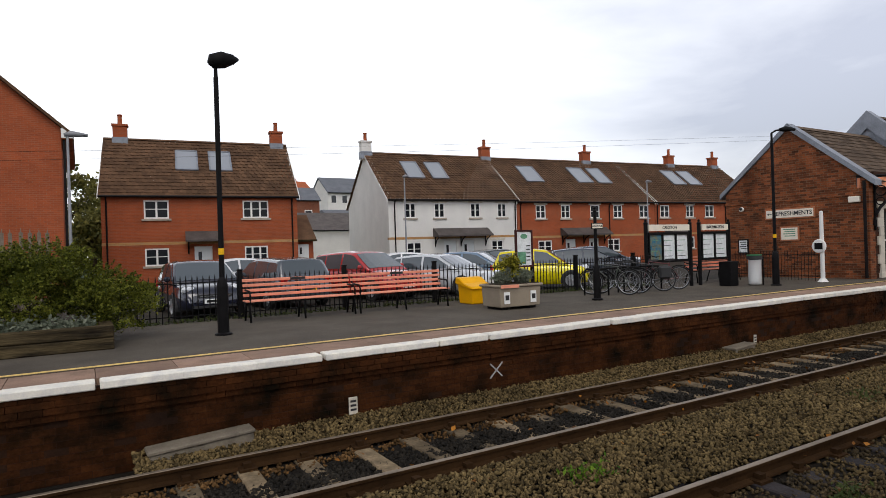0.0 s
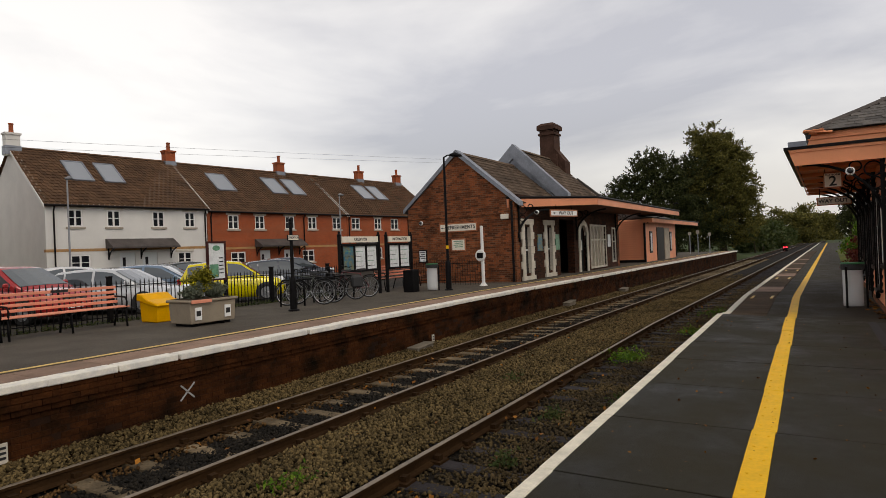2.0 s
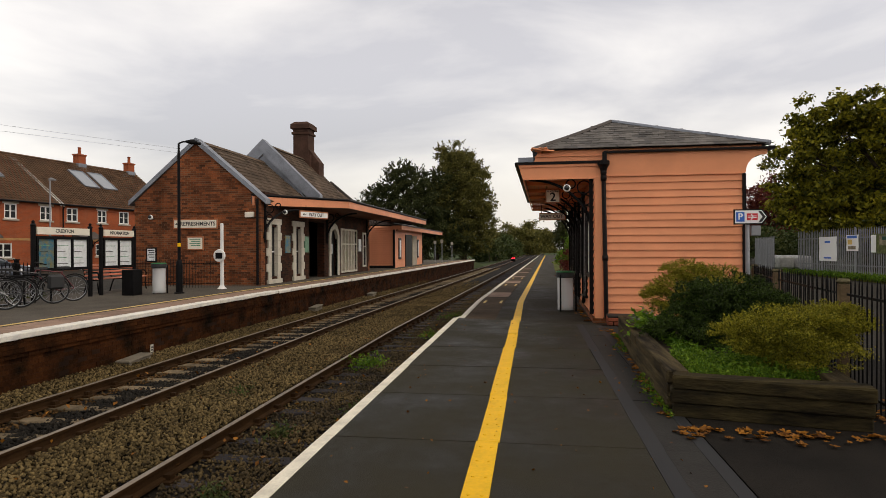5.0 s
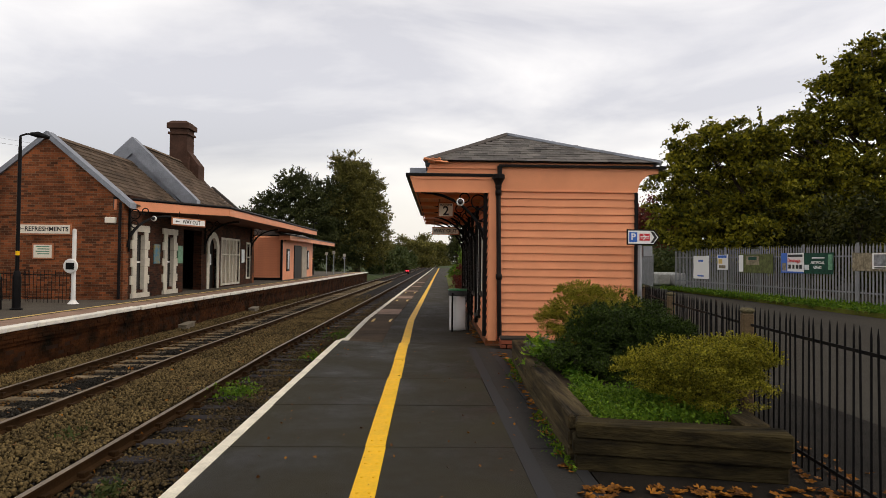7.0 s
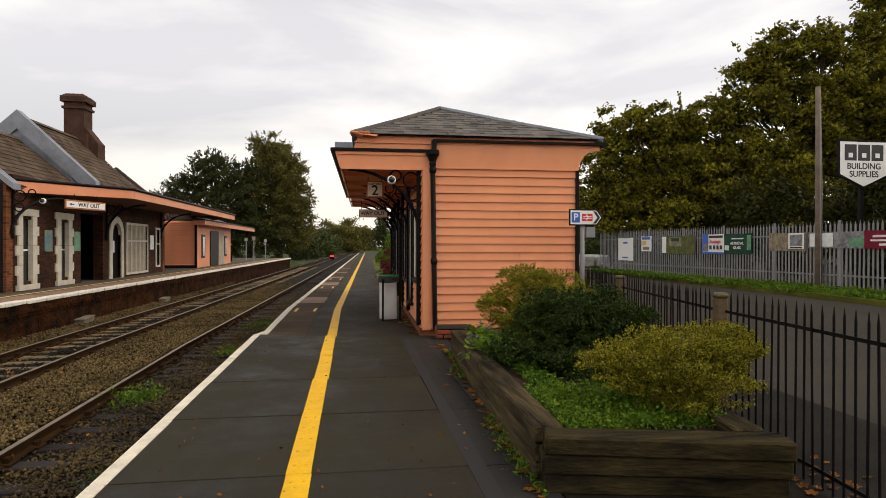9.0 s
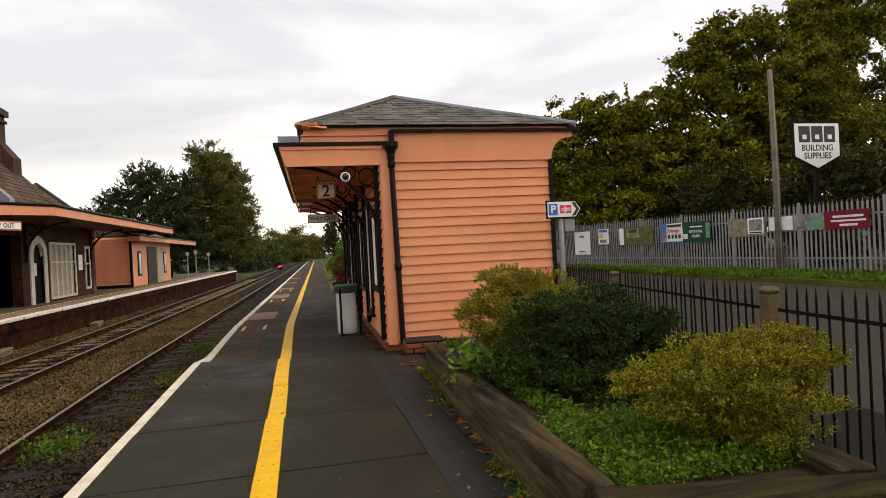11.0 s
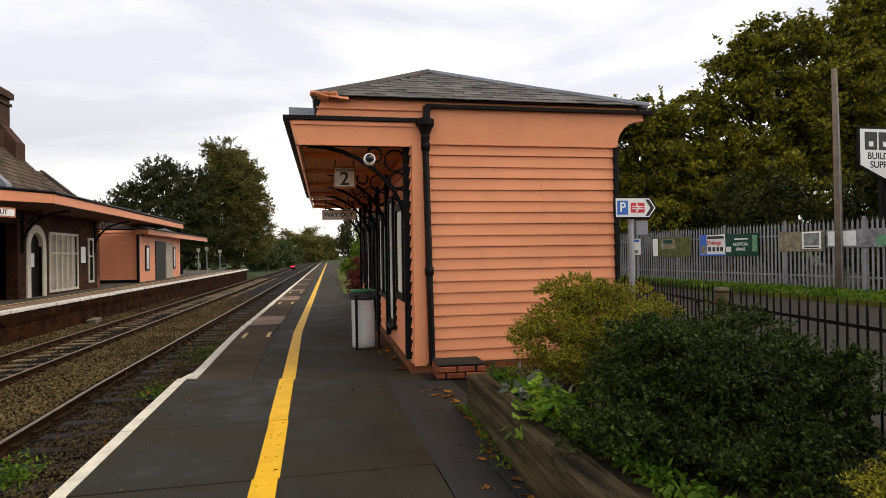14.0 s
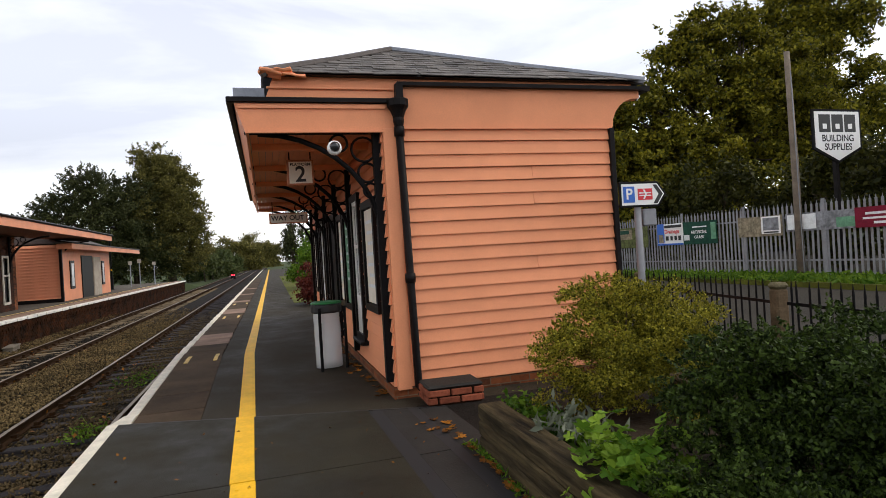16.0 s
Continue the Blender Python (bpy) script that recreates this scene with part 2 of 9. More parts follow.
M_TILE_ORANGE = material("orange roof tiles", (0.42, 0.12, 0.05), 0.85, vary=0.25, scale=1.2, fine=12, bump=0.3)
M_BRICK_DULL = brickwork("dull brown brick", (0.24, 0.085, 0.045), (0.20, 0.07, 0.04), (0.22, 0.12, 0.08), stain=0.2, bump=0.2)
M_STONE = material("pale dressed stone", (0.62, 0.57, 0.48), 0.8, vary=0.2, scale=3, fine=30)
M_SILL = material("sill stone", (0.42, 0.37, 0.30), 0.85, vary=0.25, scale=3, fine=30)
M_WHITE = material("white paint", (0.80, 0.79, 0.76), 0.5, vary=0.08, scale=4, fine=40, bump=0.03)
M_WHITE_WORN = material("worn white platform paint", (0.82, 0.78, 0.68), 0.7, vary=0.14, scale=5, fine=45, bump=0.1, dark=(0.64, 0.62, 0.58), per_object=0.06)
M_CREAM = material("cream platform edge paint", (0.80, 0.74, 0.60), 0.65, vary=0.25, scale=5, fine=45, bump=0.12)
M_YELLOW = material("yellow line paint", (0.88, 0.50, 0.012), 0.55, vary=0.18, scale=4, fine=40, bump=0.1)
M_YELLOW_FAR = material("faded yellow line paint", (0.80, 0.56, 0.18), 0.6, vary=0.3, scale=3, fine=40)
M_PANEL = material("dark grit platform panel", (0.0305, 0.0265, 0.0155), 0.6, vary=0.6, scale=1.1, fine=120, bump=0.3, per_object=0.10, spec=0.18)
M_ASPHALT = material("old asphalt", (0.040, 0.033, 0.021), 0.8, vary=0.45, scale=1.2, fine=90, bump=0.35)
M_ASPHALT_LIGHT = material("grey road asphalt", (0.040, 0.035, 0.027), 0.85, vary=0.25, scale=0.6, fine=70, bump=0.3)
for _m in (M_PANEL, M_ASPHALT):
    # damp patches shine a little more than dry ones
    _nt = _m.node_tree
    _r = _nt.nodes.new("ShaderNodeMapRange")
    _r.inputs["From Min"].default_value, _r.inputs["From Max"].default_value = 0.35, 0.62
    _r.inputs["To Min"].default_value, _r.inputs["To Max"].default_value = (0.46, 0.85) if _m is M_PANEL else (0.62, 0.9)
    _nt.links.new(_nt.nodes["Noise Texture"].outputs["Fac"], _r.inputs["Value"])
    _nt.links.new(_r.outputs[0], _nt.nodes["Principled BSDF"].inputs["Roughness"])
M_ASPHALT_FAR = material("grey platform asphalt", (0.105, 0.090, 0.072), 0.85, vary=0.35, scale=0.9, fine=70, bump=0.35, spec=0.15)
M_TAN_DARK = material("brown stained edge slabs", (0.082, 0.055, 0.033), 0.85, vary=0.45, scale=1.4, fine=50, bump=0.3, per_object=0.12, spec=0.1)
M_TAN = material("tan platform slabs", (0.30, 0.195, 0.14), 0.8, vary=0.35, scale=2.0, fine=50, bump=0.2, per_object=0.15)
M_SLABGREY = material("grey concrete strip", (0.030, 0.028, 0.025), 0.75, vary=0.3, scale=2.5, fine=60, bump=0.2)
M_RUBBER = plain("black rubber joint", (0.008, 0.008, 0.009), 0.75)
M_FOOTWAY = material("damp dark asphalt", (0.017, 0.014, 0.011), 0.85, vary=0.5, scale=1.5, fine=110, bump=0.5, spec=0.12)
M_BALLAST = material("ballast stone", (0.130, 0.092, 0.040), 0.9, vary=0.5, scale=0.8, fine=30, bump=0.3, island=0.75, spec=0.1)
M_BALLAST_RUST = material("rusty ballast stone", (0.125, 0.068, 0.026), 0.9, vary=0.5, scale=0.9, fine=30, bump=0.3, island=0.5, spec=0.1)
M_BALLAST_OILY = material("oil blackened ballast stone", (0.020, 0.0165, 0.012), 0.8, vary=0.5, scale=1.0, fine=30, bump=0.3, island=0.6)
M_BALLAST_MUD = material("muddy ballast stone", (0.092, 0.064, 0.028), 0.9, vary=0.5, scale=0.9, fine=30, bump=0.3, island=0.5, dark=(0.03, 0.023, 0.015))
M_BALLAST_BED = material("ballast bed", (0.014, 0.0105, 0.007), 0.95, vary=0.5, scale=1.5, fine=22, bump=0.6)
M_RAIL = material("rusty rail", (0.042, 0.021, 0.008), 0.85, vary=0.4, scale=3, fine=30, bump=0.2, spec=0.08)
M_RAILHEAD = material("worn rail head", (0.27, 0.215, 0.16), 0.45, metal=0.5, vary=0.3, scale=3, fine=30, bump=0.05)
M_SLEEPER = material("stained sleeper", (0.22, 0.165, 0.10), 0.9, vary=0.55, scale=5, fine=25, bump=0.4, per_object=0.35)
M_SLEEPER_OLD = material("dark timber sleeper", (0.036, 0.031, 0.032), 0.85, vary=0.4, scale=2.5, fine=25, bump=0.4, per_object=0.3)
M_TIMBER = grain(material("weathered sleeper timber", (0.096, 0.072, 0.036), 0.9, vary=0.75, scale=2.6, fine=16, bump=0.8, dark=(0.008, 0.0065, 0.005), spec=0.1), 0.35, 3.0, 3.0)
M_TIMBER_END = grain(material("dark tarred sleeper timber", (0.050, 0.038, 0.016), 0.9, vary=0.75, scale=2.6, fine=16, bump=0.8, dark=(0.006, 0.005, 0.004), spec=0.1), 3.0, 0.35, 3.0)
M_GRASS_GROUND = material("rough grass ground", (0.115, 0.125, 0.02), 0.95, vary=0.5, scale=0.8, fine=20, bump=0.5)
M_EARTH = material("earth", (0.05, 0.035, 0.022), 0.95, vary=0.5, scale=3, fine=30, bump=0.5)
M_LAND = material("far land", (0.06, 0.085, 0.03), 0.95, vary=0.4, scale=0.02, fine=0.3)
M_GALV = material("galvanised steel", (0.27, 0.275, 0.29), 0.55, metal=0.3, vary=0.2, scale=2, fine=20, bump=0.05, per_object=0.08)
M_GLASS_DARK = plain("dark window glass", (0.02, 0.022, 0.025), 0.06)
M_GLASS_HOUSE = plain("house window glass", (0.012, 0.014, 0.017), 0.12)
M_GLASS_HOUSE.node_tree.nodes["Principled BSDF"].inputs["Specular IOR Level"].default_value = 0.18
M_GLASS_SKY = plain("rooflight glass", (0.30, 0.32, 0.35), 0.08)
M_RED = plain("red enamel", (0.62, 0.02, 0.03), 0.4)
M_BLUE = plain("blue enamel", (0.02, 0.12, 0.50), 0.4)
M_INK = plain("black lettering", (0.015, 0.015, 0.015), 0.5)
M_CREAM_SIGN = material("cream sign enamel", (0.84, 0.78, 0.66), 0.4, vary=0.08, scale=5, fine=40, bump=0.02)
M_SIGN_WHITE = plain("white sign face", (0.82, 0.82, 0.80), 0.35)
M_PAPER = material("printed notice", (0.80, 0.83, 0.83), 0.3, vary=0.2, scale=6, fine=30, bump=0)
M_PAPER_GREEN = material("green printed notice", (0.16, 0.36, 0.22), 0.3, vary=0.4, scale=7, fine=30, bump=0)
M_PAPER_BLUE = material("blue poster", (0.03, 0.16, 0.26), 0.3, vary=0.5, scale=6, fine=30, bump=0, dark=(0.25, 0.2, 0.06))
M_BARK = material("bark", (0.085, 0.065, 0.045), 0.95, vary=0.5, scale=4, fine=20, bump=0.6)
M_POLE = material("grey weathered pole", (0.22, 0.18, 0.14), 0.9, vary=0.35, scale=3, fine=30, bump=0.3)
M_CONCRETE = material("weathered concrete", (0.20, 0.17, 0.13), 0.9, vary=0.35, scale=4, fine=40, bump=0.3)
M_CHALK = plain("chalk", (0.38, 0.37, 0.36), 0.9)
M_BENCH = material("salmon bench slats", (0.80, 0.31, 0.20), 0.5, vary=0.12, scale=4, fine=50, bump=0.1, per_object=0.05)
M_GRITBIN = material("yellow plastic", (0.88, 0.43, 0.0), 0.45, vary=0.12, scale=3, fine=60, bump=0.03)
M_PLANTER = material("painted planter", (0.30, 0.25, 0.185), 0.7, vary=0.15, scale=3, fine=30)
M_TYRE = plain("tyre rubber", (0.015, 0.015, 0.015), 0.8)
M_RIM = plain("alloy", (0.42, 0.43, 0.45), 0.3, 0.8)
M_LAMPGLASS = plain("clear lamp lens", (0.75, 0.77, 0.8), 0.1)
M_TAIL = plain("tail lamp", (0.45, 0.01, 0.01), 0.15)
M_PLASTIC = plain("black plastic", (0.02, 0.02, 0.021), 0.6)
M_SIGNAL = plain("signal red", (1.0, 0.03, 0.05), 0.4, emit=6.0)
M_DOORW = plain("white door", (0.70, 0.72, 0.71), 0.45)
# paint of the dark doors; also the near-black of unlit interiors
M_DOORDARK = plain("dark door paint and unlit interior", (0.012, 0.012, 0.011), 0.5)
M_DOORDARK.node_tree.nodes["Principled BSDF"].inputs["Specular IOR Level"].default_value = 0.1


def clear_bag(name):
    m = bpy.data.materials.new(name)
    m.use_nodes = True
    b = m.node_tree.nodes["Principled BSDF"]
    b.inputs["Base Color"].default_value = (0.85, 0.86, 0.86, 1)
    b.inputs["Roughness"].default_value, b.inputs["Alpha"].default_value = 0.2, 0.55
    return m


M_BAG = clear_bag("clear bin bag")

# ---- builders ----
def box(bm, x0, x1, y0, y1, z0, z1):
    vs = [bm.verts.new(p) for p in ((x0, y0, z0), (x1, y0, z0), (x1, y1, z0), (x0, y1, z0), (x0, y0, z1), (x1, y0, z1), (x1, y1, z1), (x0, y1, z1))]
    for q in ((3, 2, 1, 0), (4, 5, 6, 7), (0, 1, 5, 4), (1, 2, 6, 5), (2, 3, 7, 6), (3, 0, 4, 7)):
        bm.faces.new([vs[i] for i in q])
    return vs


def cbox(bm, m, sx, sy, sz):
    """A box of that size centred on the pose m."""
    vs = box(bm, -sx / 2, sx / 2, -sy / 2, sy / 2, -sz / 2, sz / 2)
    for v in vs:
        v.co = m @ v.co
    return vs


def prism(bm, pts, axis, a, b):
    """A polygon pts in the two other axes, carried along axis from a to b."""
    def at(p, w):
        return {"x": (w, p[0], p[1]), "y": (p[0], w, p[1]), "z": (p[0], p[1], w)}[axis]
    lo, hi = [bm.verts.new(at(p, a)) for p in pts], [bm.verts.new(at(p, b)) for p in pts]
    bm.faces.new(lo)
    bm.faces.new(hi[::-1])
    n = len(pts)
    for i in range(n):
        bm.faces.new((lo[i], hi[i], hi[(i + 1) % n], lo[(i + 1) % n]))
    return lo + hi


def tube(bm, pts, r, n=8, caps=True):
    pts = [Vector(p) for p in pts]
    radii = r if isinstance(r, (list, tuple)) else [r] * len(pts)
    rings = []
    for i, p in enumerate(pts):
        d = (pts[min(i + 1, len(pts) - 1)] - pts[max(i - 1, 0)]).normalized()
        u = d.cross((0, 0, 1) if abs(d.z) < 0.9 else (1, 0, 0)).normalized()
        v = d.cross(u)
        rings.append([bm.verts.new(p + radii[i] * (math.cos(k * math.tau / n) * u + math.sin(k * math.tau / n) * v)) for k in range(n)])
    for a, b in zip(rings, rings[1:]):
        for k in range(n):
            bm.faces.new((a[k], a[(k + 1) % n], b[(k + 1) % n], b[k]))
    if caps:
        bm.faces.new(rings[0][::-1])
        bm.faces.new(rings[-1])


def lathe(bm, profile, n=16, centre=(0, 0, 0)):
    """Radius and height pairs turned about z."""
    cx, cy, cz = centre
    rings = [[bm.verts.new((cx + r * math.cos(k * math.tau / n), cy + r * math.sin(k * math.tau / n), cz + z)) for k in range(n)] for r, z in profile]
    for a, b in zip(rings, rings[1:]):
        for k in range(n):
            bm.faces.new((a[k], a[(k + 1) % n], b[(k + 1) % n], b[k]))
    bm.faces.new(rings[0][::-1])
    bm.faces.new(rings[-1])


def ring(bm, centre, radius, r, axis="y", n=20, m=6):
    """A torus whose axle points along axis."""
    c = Vector(centre)
    u, v, w = {"x": ((0, 1, 0), (0, 0, 1), (1, 0, 0)), "y": ((1, 0, 0), (0, 0, 1), (0, 1, 0)), "z": ((1, 0, 0), (0, 1, 0), (0, 0, 1))}[axis]
    u, v, w = Vector(u), Vector(v), Vector(w)
    g = [[bm.verts.new(c + (radius + r * math.cos(j * math.tau / m)) * (math.cos(i * math.tau / n) * u + math.sin(i * math.tau / n) * v) + r * math.sin(j * math.tau / m) * w) for j in range(m)] for i in range(n)]
    for i in range(n):
        for j in range(m):
            bm.faces.new((g[i][j], g[(i + 1) % n][j], g[(i + 1) % n][(j + 1) % m], g[i][(j + 1) % m]))


def soften(bm, width=0.008):
    bmesh.ops.recalc_face_normals(bm, faces=bm.faces)
    edges = [e for e in bm.edges if e.is_manifold and e.calc_face_angle(0) > 0.6]
    bmesh.ops.bevel(bm, geom=edges, offset=width, segments=1, affect="EDGES", clamp_overlap=True)


def mesh_of(bm, name, mat, smooth=False):
    bmesh.ops.recalc_face_normals(bm, faces=bm.faces)
    me = bpy.data.meshes.new(name)
    bm.to_mesh(me)
    bm.free()
    me.materials.append(mat)
    if smooth:
        me.polygons.foreach_set("use_smooth", [True] * len(me.polygons))
    return me


def part(name, bm, mat, parent=None, label="", smooth=False):
    ob = new(name, mesh_of(bm, name, mat, smooth))
    if parent is not None:
        ob.parent = parent
    return tagged(ob, label)


def thing(name, m, label, category, group="", kind=""):
    ob = new(name)
    ob.empty_display_size = 0.2
    ob.matrix_basis = m
    return tagged(ob, label, category, group, kind)


def piece(name, me, parent, m):
    ob = new(name, me)
    ob.parent = parent
    ob.matrix_basis = m
    return ob


def boxpart(name, parent, mat, *dims, label="", bevel=0.0):
    bm = bmesh.new()
    box(bm, *dims)
    if bevel:
        soften(bm, bevel)
    return part(name, bm, mat, parent, label)


def lettering(text, size, parent, m, mat=None, squeeze=1.0, name="lettering"):
    """Words in the built-in font, as a thin mesh on the local x y plane of m, centred."""
    cu = bpy.data.curves.new("words", "FONT")
    cu.body, cu.size, cu.extrude, cu.align_x, cu.align_y = text, size, 0.002, "CENTER", "CENTER"
    cu.offset = size * 0.018
    tmp = bpy.data.objects.new("words", cu)
    scene.collection.objects.link(tmp)
    me = bpy.data.meshes.new_from_object(tmp.evaluated_get(bpy.context.evaluated_depsgraph_get()))
    bpy.data.objects.remove(tmp)
    me.materials.clear()
    me.materials.append(mat or M_INK)
    ob = new(name, me)
    ob.parent = parent
    ob.matrix_basis = m @ Matrix.Diagonal((squeeze, 1, 1, 1))
    return ob


def leaves_mesh(name, centres, size, mat, rng, up=0.3, aspect=0.55):
    """One mesh of small folded diamond leaves at the given centres."""
    n = len(centres)
    s = size * rng.uniform(0.6, 1.35, n)[:, None]
    d = rng.normal(size=(n, 3))
    d /= np.linalg.norm(d, axis=1)[:, None]
    h = rng.normal(size=(n, 3))
    h[:, 2] += up
    w = np.cross(d, h)
    w /= np.linalg.norm(w, axis=1)[:, None] + 1e-9
    nn = np.cross(w, d)
    c = np.asarray(centres)
    v = np.empty((n, 4, 3))
    v[:, 0] = c - d * s * 0.5
    v[:, 1] = c + w * s * aspect * 0.5 + nn * s * 0.1
    v[:, 2] = c + d * s * 0.5
    v[:, 3] = c - w * s * aspect * 0.5 + nn * s * 0.1
    me = bpy.data.meshes.new(name)
    me.vertices.add(4 * n)
    me.vertices.foreach_set("co", v.astype(np.float32).ravel())
    me.loops.add(6 * n)
    i = np.arange(n)[:, None] * 4
    me.loops.foreach_set("vertex_index", (i + np.array([0, 1, 2, 0, 2, 3])).astype(np.int32).ravel())
    me.polygons.add(2 * n)
    me.polygons.foreach_set("loop_start", np.arange(0, 6 * n, 3, dtype=np.int32))
    me.update(calc_edges=True)
    me.validate()
    me.materials.append(mat)
    return me

# ---- ground ----
FAR = 0.12      # top of the far platform
RAILZ = -0.80   # rail heads
rng = np.random.default_rng(4)


def ground_sheet():
    xs = [-1500, -300, -80, -30, 0, 30, 60, 74, 86, 130, 200, 400, 1800]
    ys = [-1500, -300, -60, -20, -3.4, 1.18, 1.3, 8.22, 8.32, 14, 40, 80, 300, 1500]
    bm = bmesh.new()
    g = []
    for x in xs:
        row = []
        for y in ys:
            z = -0.06 if y < 1.2 else (-1.08 if y < 8.3 else -0.12)
            if x > 80 and not 1.2 < y < 8.3:
                z = -1.0 if y > 0 else (-0.1 if x < 125 else -1.0)
            if abs(y) >= 300 or abs(x) >= 1500:
                z = -1.5
            row.append(bm.verts.new((x, y, z)))
        g.append(row)
    for i in range(len(xs) - 1):
        for j in range(len(ys) - 1):
            bm.faces.new((g[i][j], g[i + 1][j], g[i + 1][j + 1], g[i][j + 1]))
    ob = part("ground", bend(bm), M_LAND)
    tagged(ob, "rough green ground reaching the horizon", "ground", kind="structure")


BEND = 0.027


def bend(bm):
    """The line swings gently to one side past x = 18."""
    bmesh.ops.bisect_plane(bm, geom=bm.verts[:] + bm.edges[:] + bm.faces[:], plane_co=(18, 0, 0), plane_no=(1, 0, 0))
    for v in bm.verts:
        v.co.y -= BEND * max(0.0, v.co.x - 18)
    return bm


def swing(x):
    return -BEND * max(0.0, x - 18)


def bentbox(name, parent, mat, *dims, label=""):
    bm = bmesh.new()
    box(bm, *dims)
    return part(name, bend(bm), mat, parent, label)


def slab(name, label, category, mat, *dims, bevel=0.0, kind="structure"):
    ob = bentbox(name, None, mat, *dims)
    return tagged(ob, label, category, kind=kind)


ground_sheet()
slab("trackbed", "dark ballast bed under both tracks", "trackbed", M_BALLAST_BED, -40, 260, 1.32, 8.2, -1.3, -1.0)
slab("car_park", "grey asphalt station car park", "car park", M_ASPHALT_LIGHT, -40, 70, 13.95, 35.5, -0.3, -0.05)
slab("station_road", "pale grey asphalt access road", "road", M_ASPHALT_LIGHT, -20, 75, -13.6, -4.6, -0.3, -0.02)
slab("verge", "grass verge along the steel fence", "verge", M_GRASS_GROUND, -20, 37, -16.6, -13.6, -0.3, 0.12)
slab("footway", "dark damp asphalt beside the railings", "pavement", M_FOOTWAY, -8, 13.0, -4.6, -1.42, -0.3, -0.012)
slab("yard", "pale builders yard surface", "yard", M_ASPHALT_LIGHT, -20, 90, -60, -16.6, -0.3, 0.02)

# ---- tracks ----
def railway_track(name, y_far, y_near, sleeper_mat, x_first, x_last, with_near=True):
    tr = thing(name, pose(0, 0, 0), "rusty steel rails on worn sleepers", "railway track", kind="structure")
    for y in (y_far, y_near):
        bm = bmesh.new()
        prism(bm, [(y - 0.075, RAILZ - 0.155), (y + 0.075, RAILZ - 0.155), (y + 0.07, RAILZ - 0.135), (y + 0.014, RAILZ - 0.12), (y + 0.014, RAILZ - 0.045), (y + 0.036, RAILZ - 0.035),
                   (y + 0.036, RAILZ - 0.006), (y - 0.036, RAILZ - 0.006), (y - 0.036, RAILZ - 0.035), (y - 0.014, RAILZ - 0.045), (y - 0.014, RAILZ - 0.12), (y - 0.07, RAILZ - 0.135)], "x", -40, 260)
        r = part("rail", bend(bm), M_RAIL, tr)
        bm = bmesh.new()
        prism(bm, [(y - 0.034, RAILZ - 0.006), (y + 0.034, RAILZ - 0.006), (y + 0.028, RAILZ), (y - 0.028, RAILZ)], "x", -40, 260)
        part("running_surface", bend(bm), M_RAILHEAD, r, "worn bright rail head")
    mid = (y_far + y_near) / 2
    bm = bmesh.new()
    box(bm, -0.115, 0.115, -1.22, 1.22, -0.12, 0.0)
    soften(bm, 0.015)
    me = mesh_of(bm, "sleeper", sleeper_mat)
    bm = bmesh.new()
    for s in (-0.7525, 0.7525):
        box(bm, -0.1, 0.1, s - 0.17, s + 0.17, 0.0, 0.03)
        box(bm, -0.045, 0.045, s - 0.13, s - 0.05, 0.03, 0.085)
        box(bm, -0.045, 0.045, s + 0.05, s + 0.13, 0.03, 0.085)
    chair = mesh_of(bm, "rail_chair", M_RAIL)
    x = x_first
    while x < x_last:
        m = pose(x + rng.normal(0, 0.02), mid + swing(x) + rng.normal(0, 0.03), RAILZ - 0.163 + rng.normal(0, 0.008), rng.normal(0, 0.5), 0, rng.normal(0, 1.2))
        piece("sleeper", me, tr, m)
        piece("rail_chair", chair, tr, m)
        x += 0.68
    return tr


railway_track("railway_track", 7.24, 5.735, M_SLEEPER, -4, 75)
railway_track("railway_track", 3.735, 2.23, M_SLEEPER_OLD, 1, 60)


def stones(name, n, place, size, mat):
    """Many small rough stones in one mesh."""
    base = np.array([(1, 0, 0), (-1, 0, 0), (0, 1, 0), (0, -1, 0), (0, 0, 1), (0, 0, -1)], float)
    tri = np.array([(0, 2, 4), (2, 1, 4), (1, 3, 4), (3, 0, 4), (2, 0, 5), (1, 2, 5), (3, 1, 5), (0, 3, 5)])
    p = place(n)
    s = size * rng.uniform(0.55, 1.3, (n, 1, 1)) * rng.uniform(0.65, 1.2, (n, 1, 3))
    a = rng.uniform(0, math.tau, n)
    tilt = rng.uniform(-0.8, 0.8, n)
    v = base[None] * s + rng.normal(0, size * 0.16, (n, 6, 3))
    y2, z2 = v[..., 1] * np.cos(tilt)[:, None] - v[..., 2] * np.sin(tilt)[:, None], v[..., 1] * np.sin(tilt)[:, None] + v[..., 2] * np.cos(tilt)[:, None]
    v[..., 1], v[..., 2] = y2, z2
    x2, y2 = v[..., 0] * np.cos(a)[:, None] - v[..., 1] * np.sin(a)[:, None], v[..., 0] * np.sin(a)[:, None] + v[..., 1] * np.cos(a)[:, None]
    v[..., 0], v[..., 1] = x2, y2
    v += p[:, None, :]
    me = bpy.data.meshes.new(name)
    me.vertices.add(6 * n)
    me.vertices.foreach_set("co", v.astype(np.float32).ravel())
    me.loops.add(24 * n)
    me.loops.foreach_set("vertex_index", (np.arange(n)[:, None, None] * 6 + tri).astype(np.int32).ravel())
    me.polygons.add(8 * n)
    me.polygons.foreach_set("loop_start", np.arange(0, 24 * n, 3, dtype=np.int32))
    me.update(calc_edges=True)
    me.materials.append(mat)
    return me


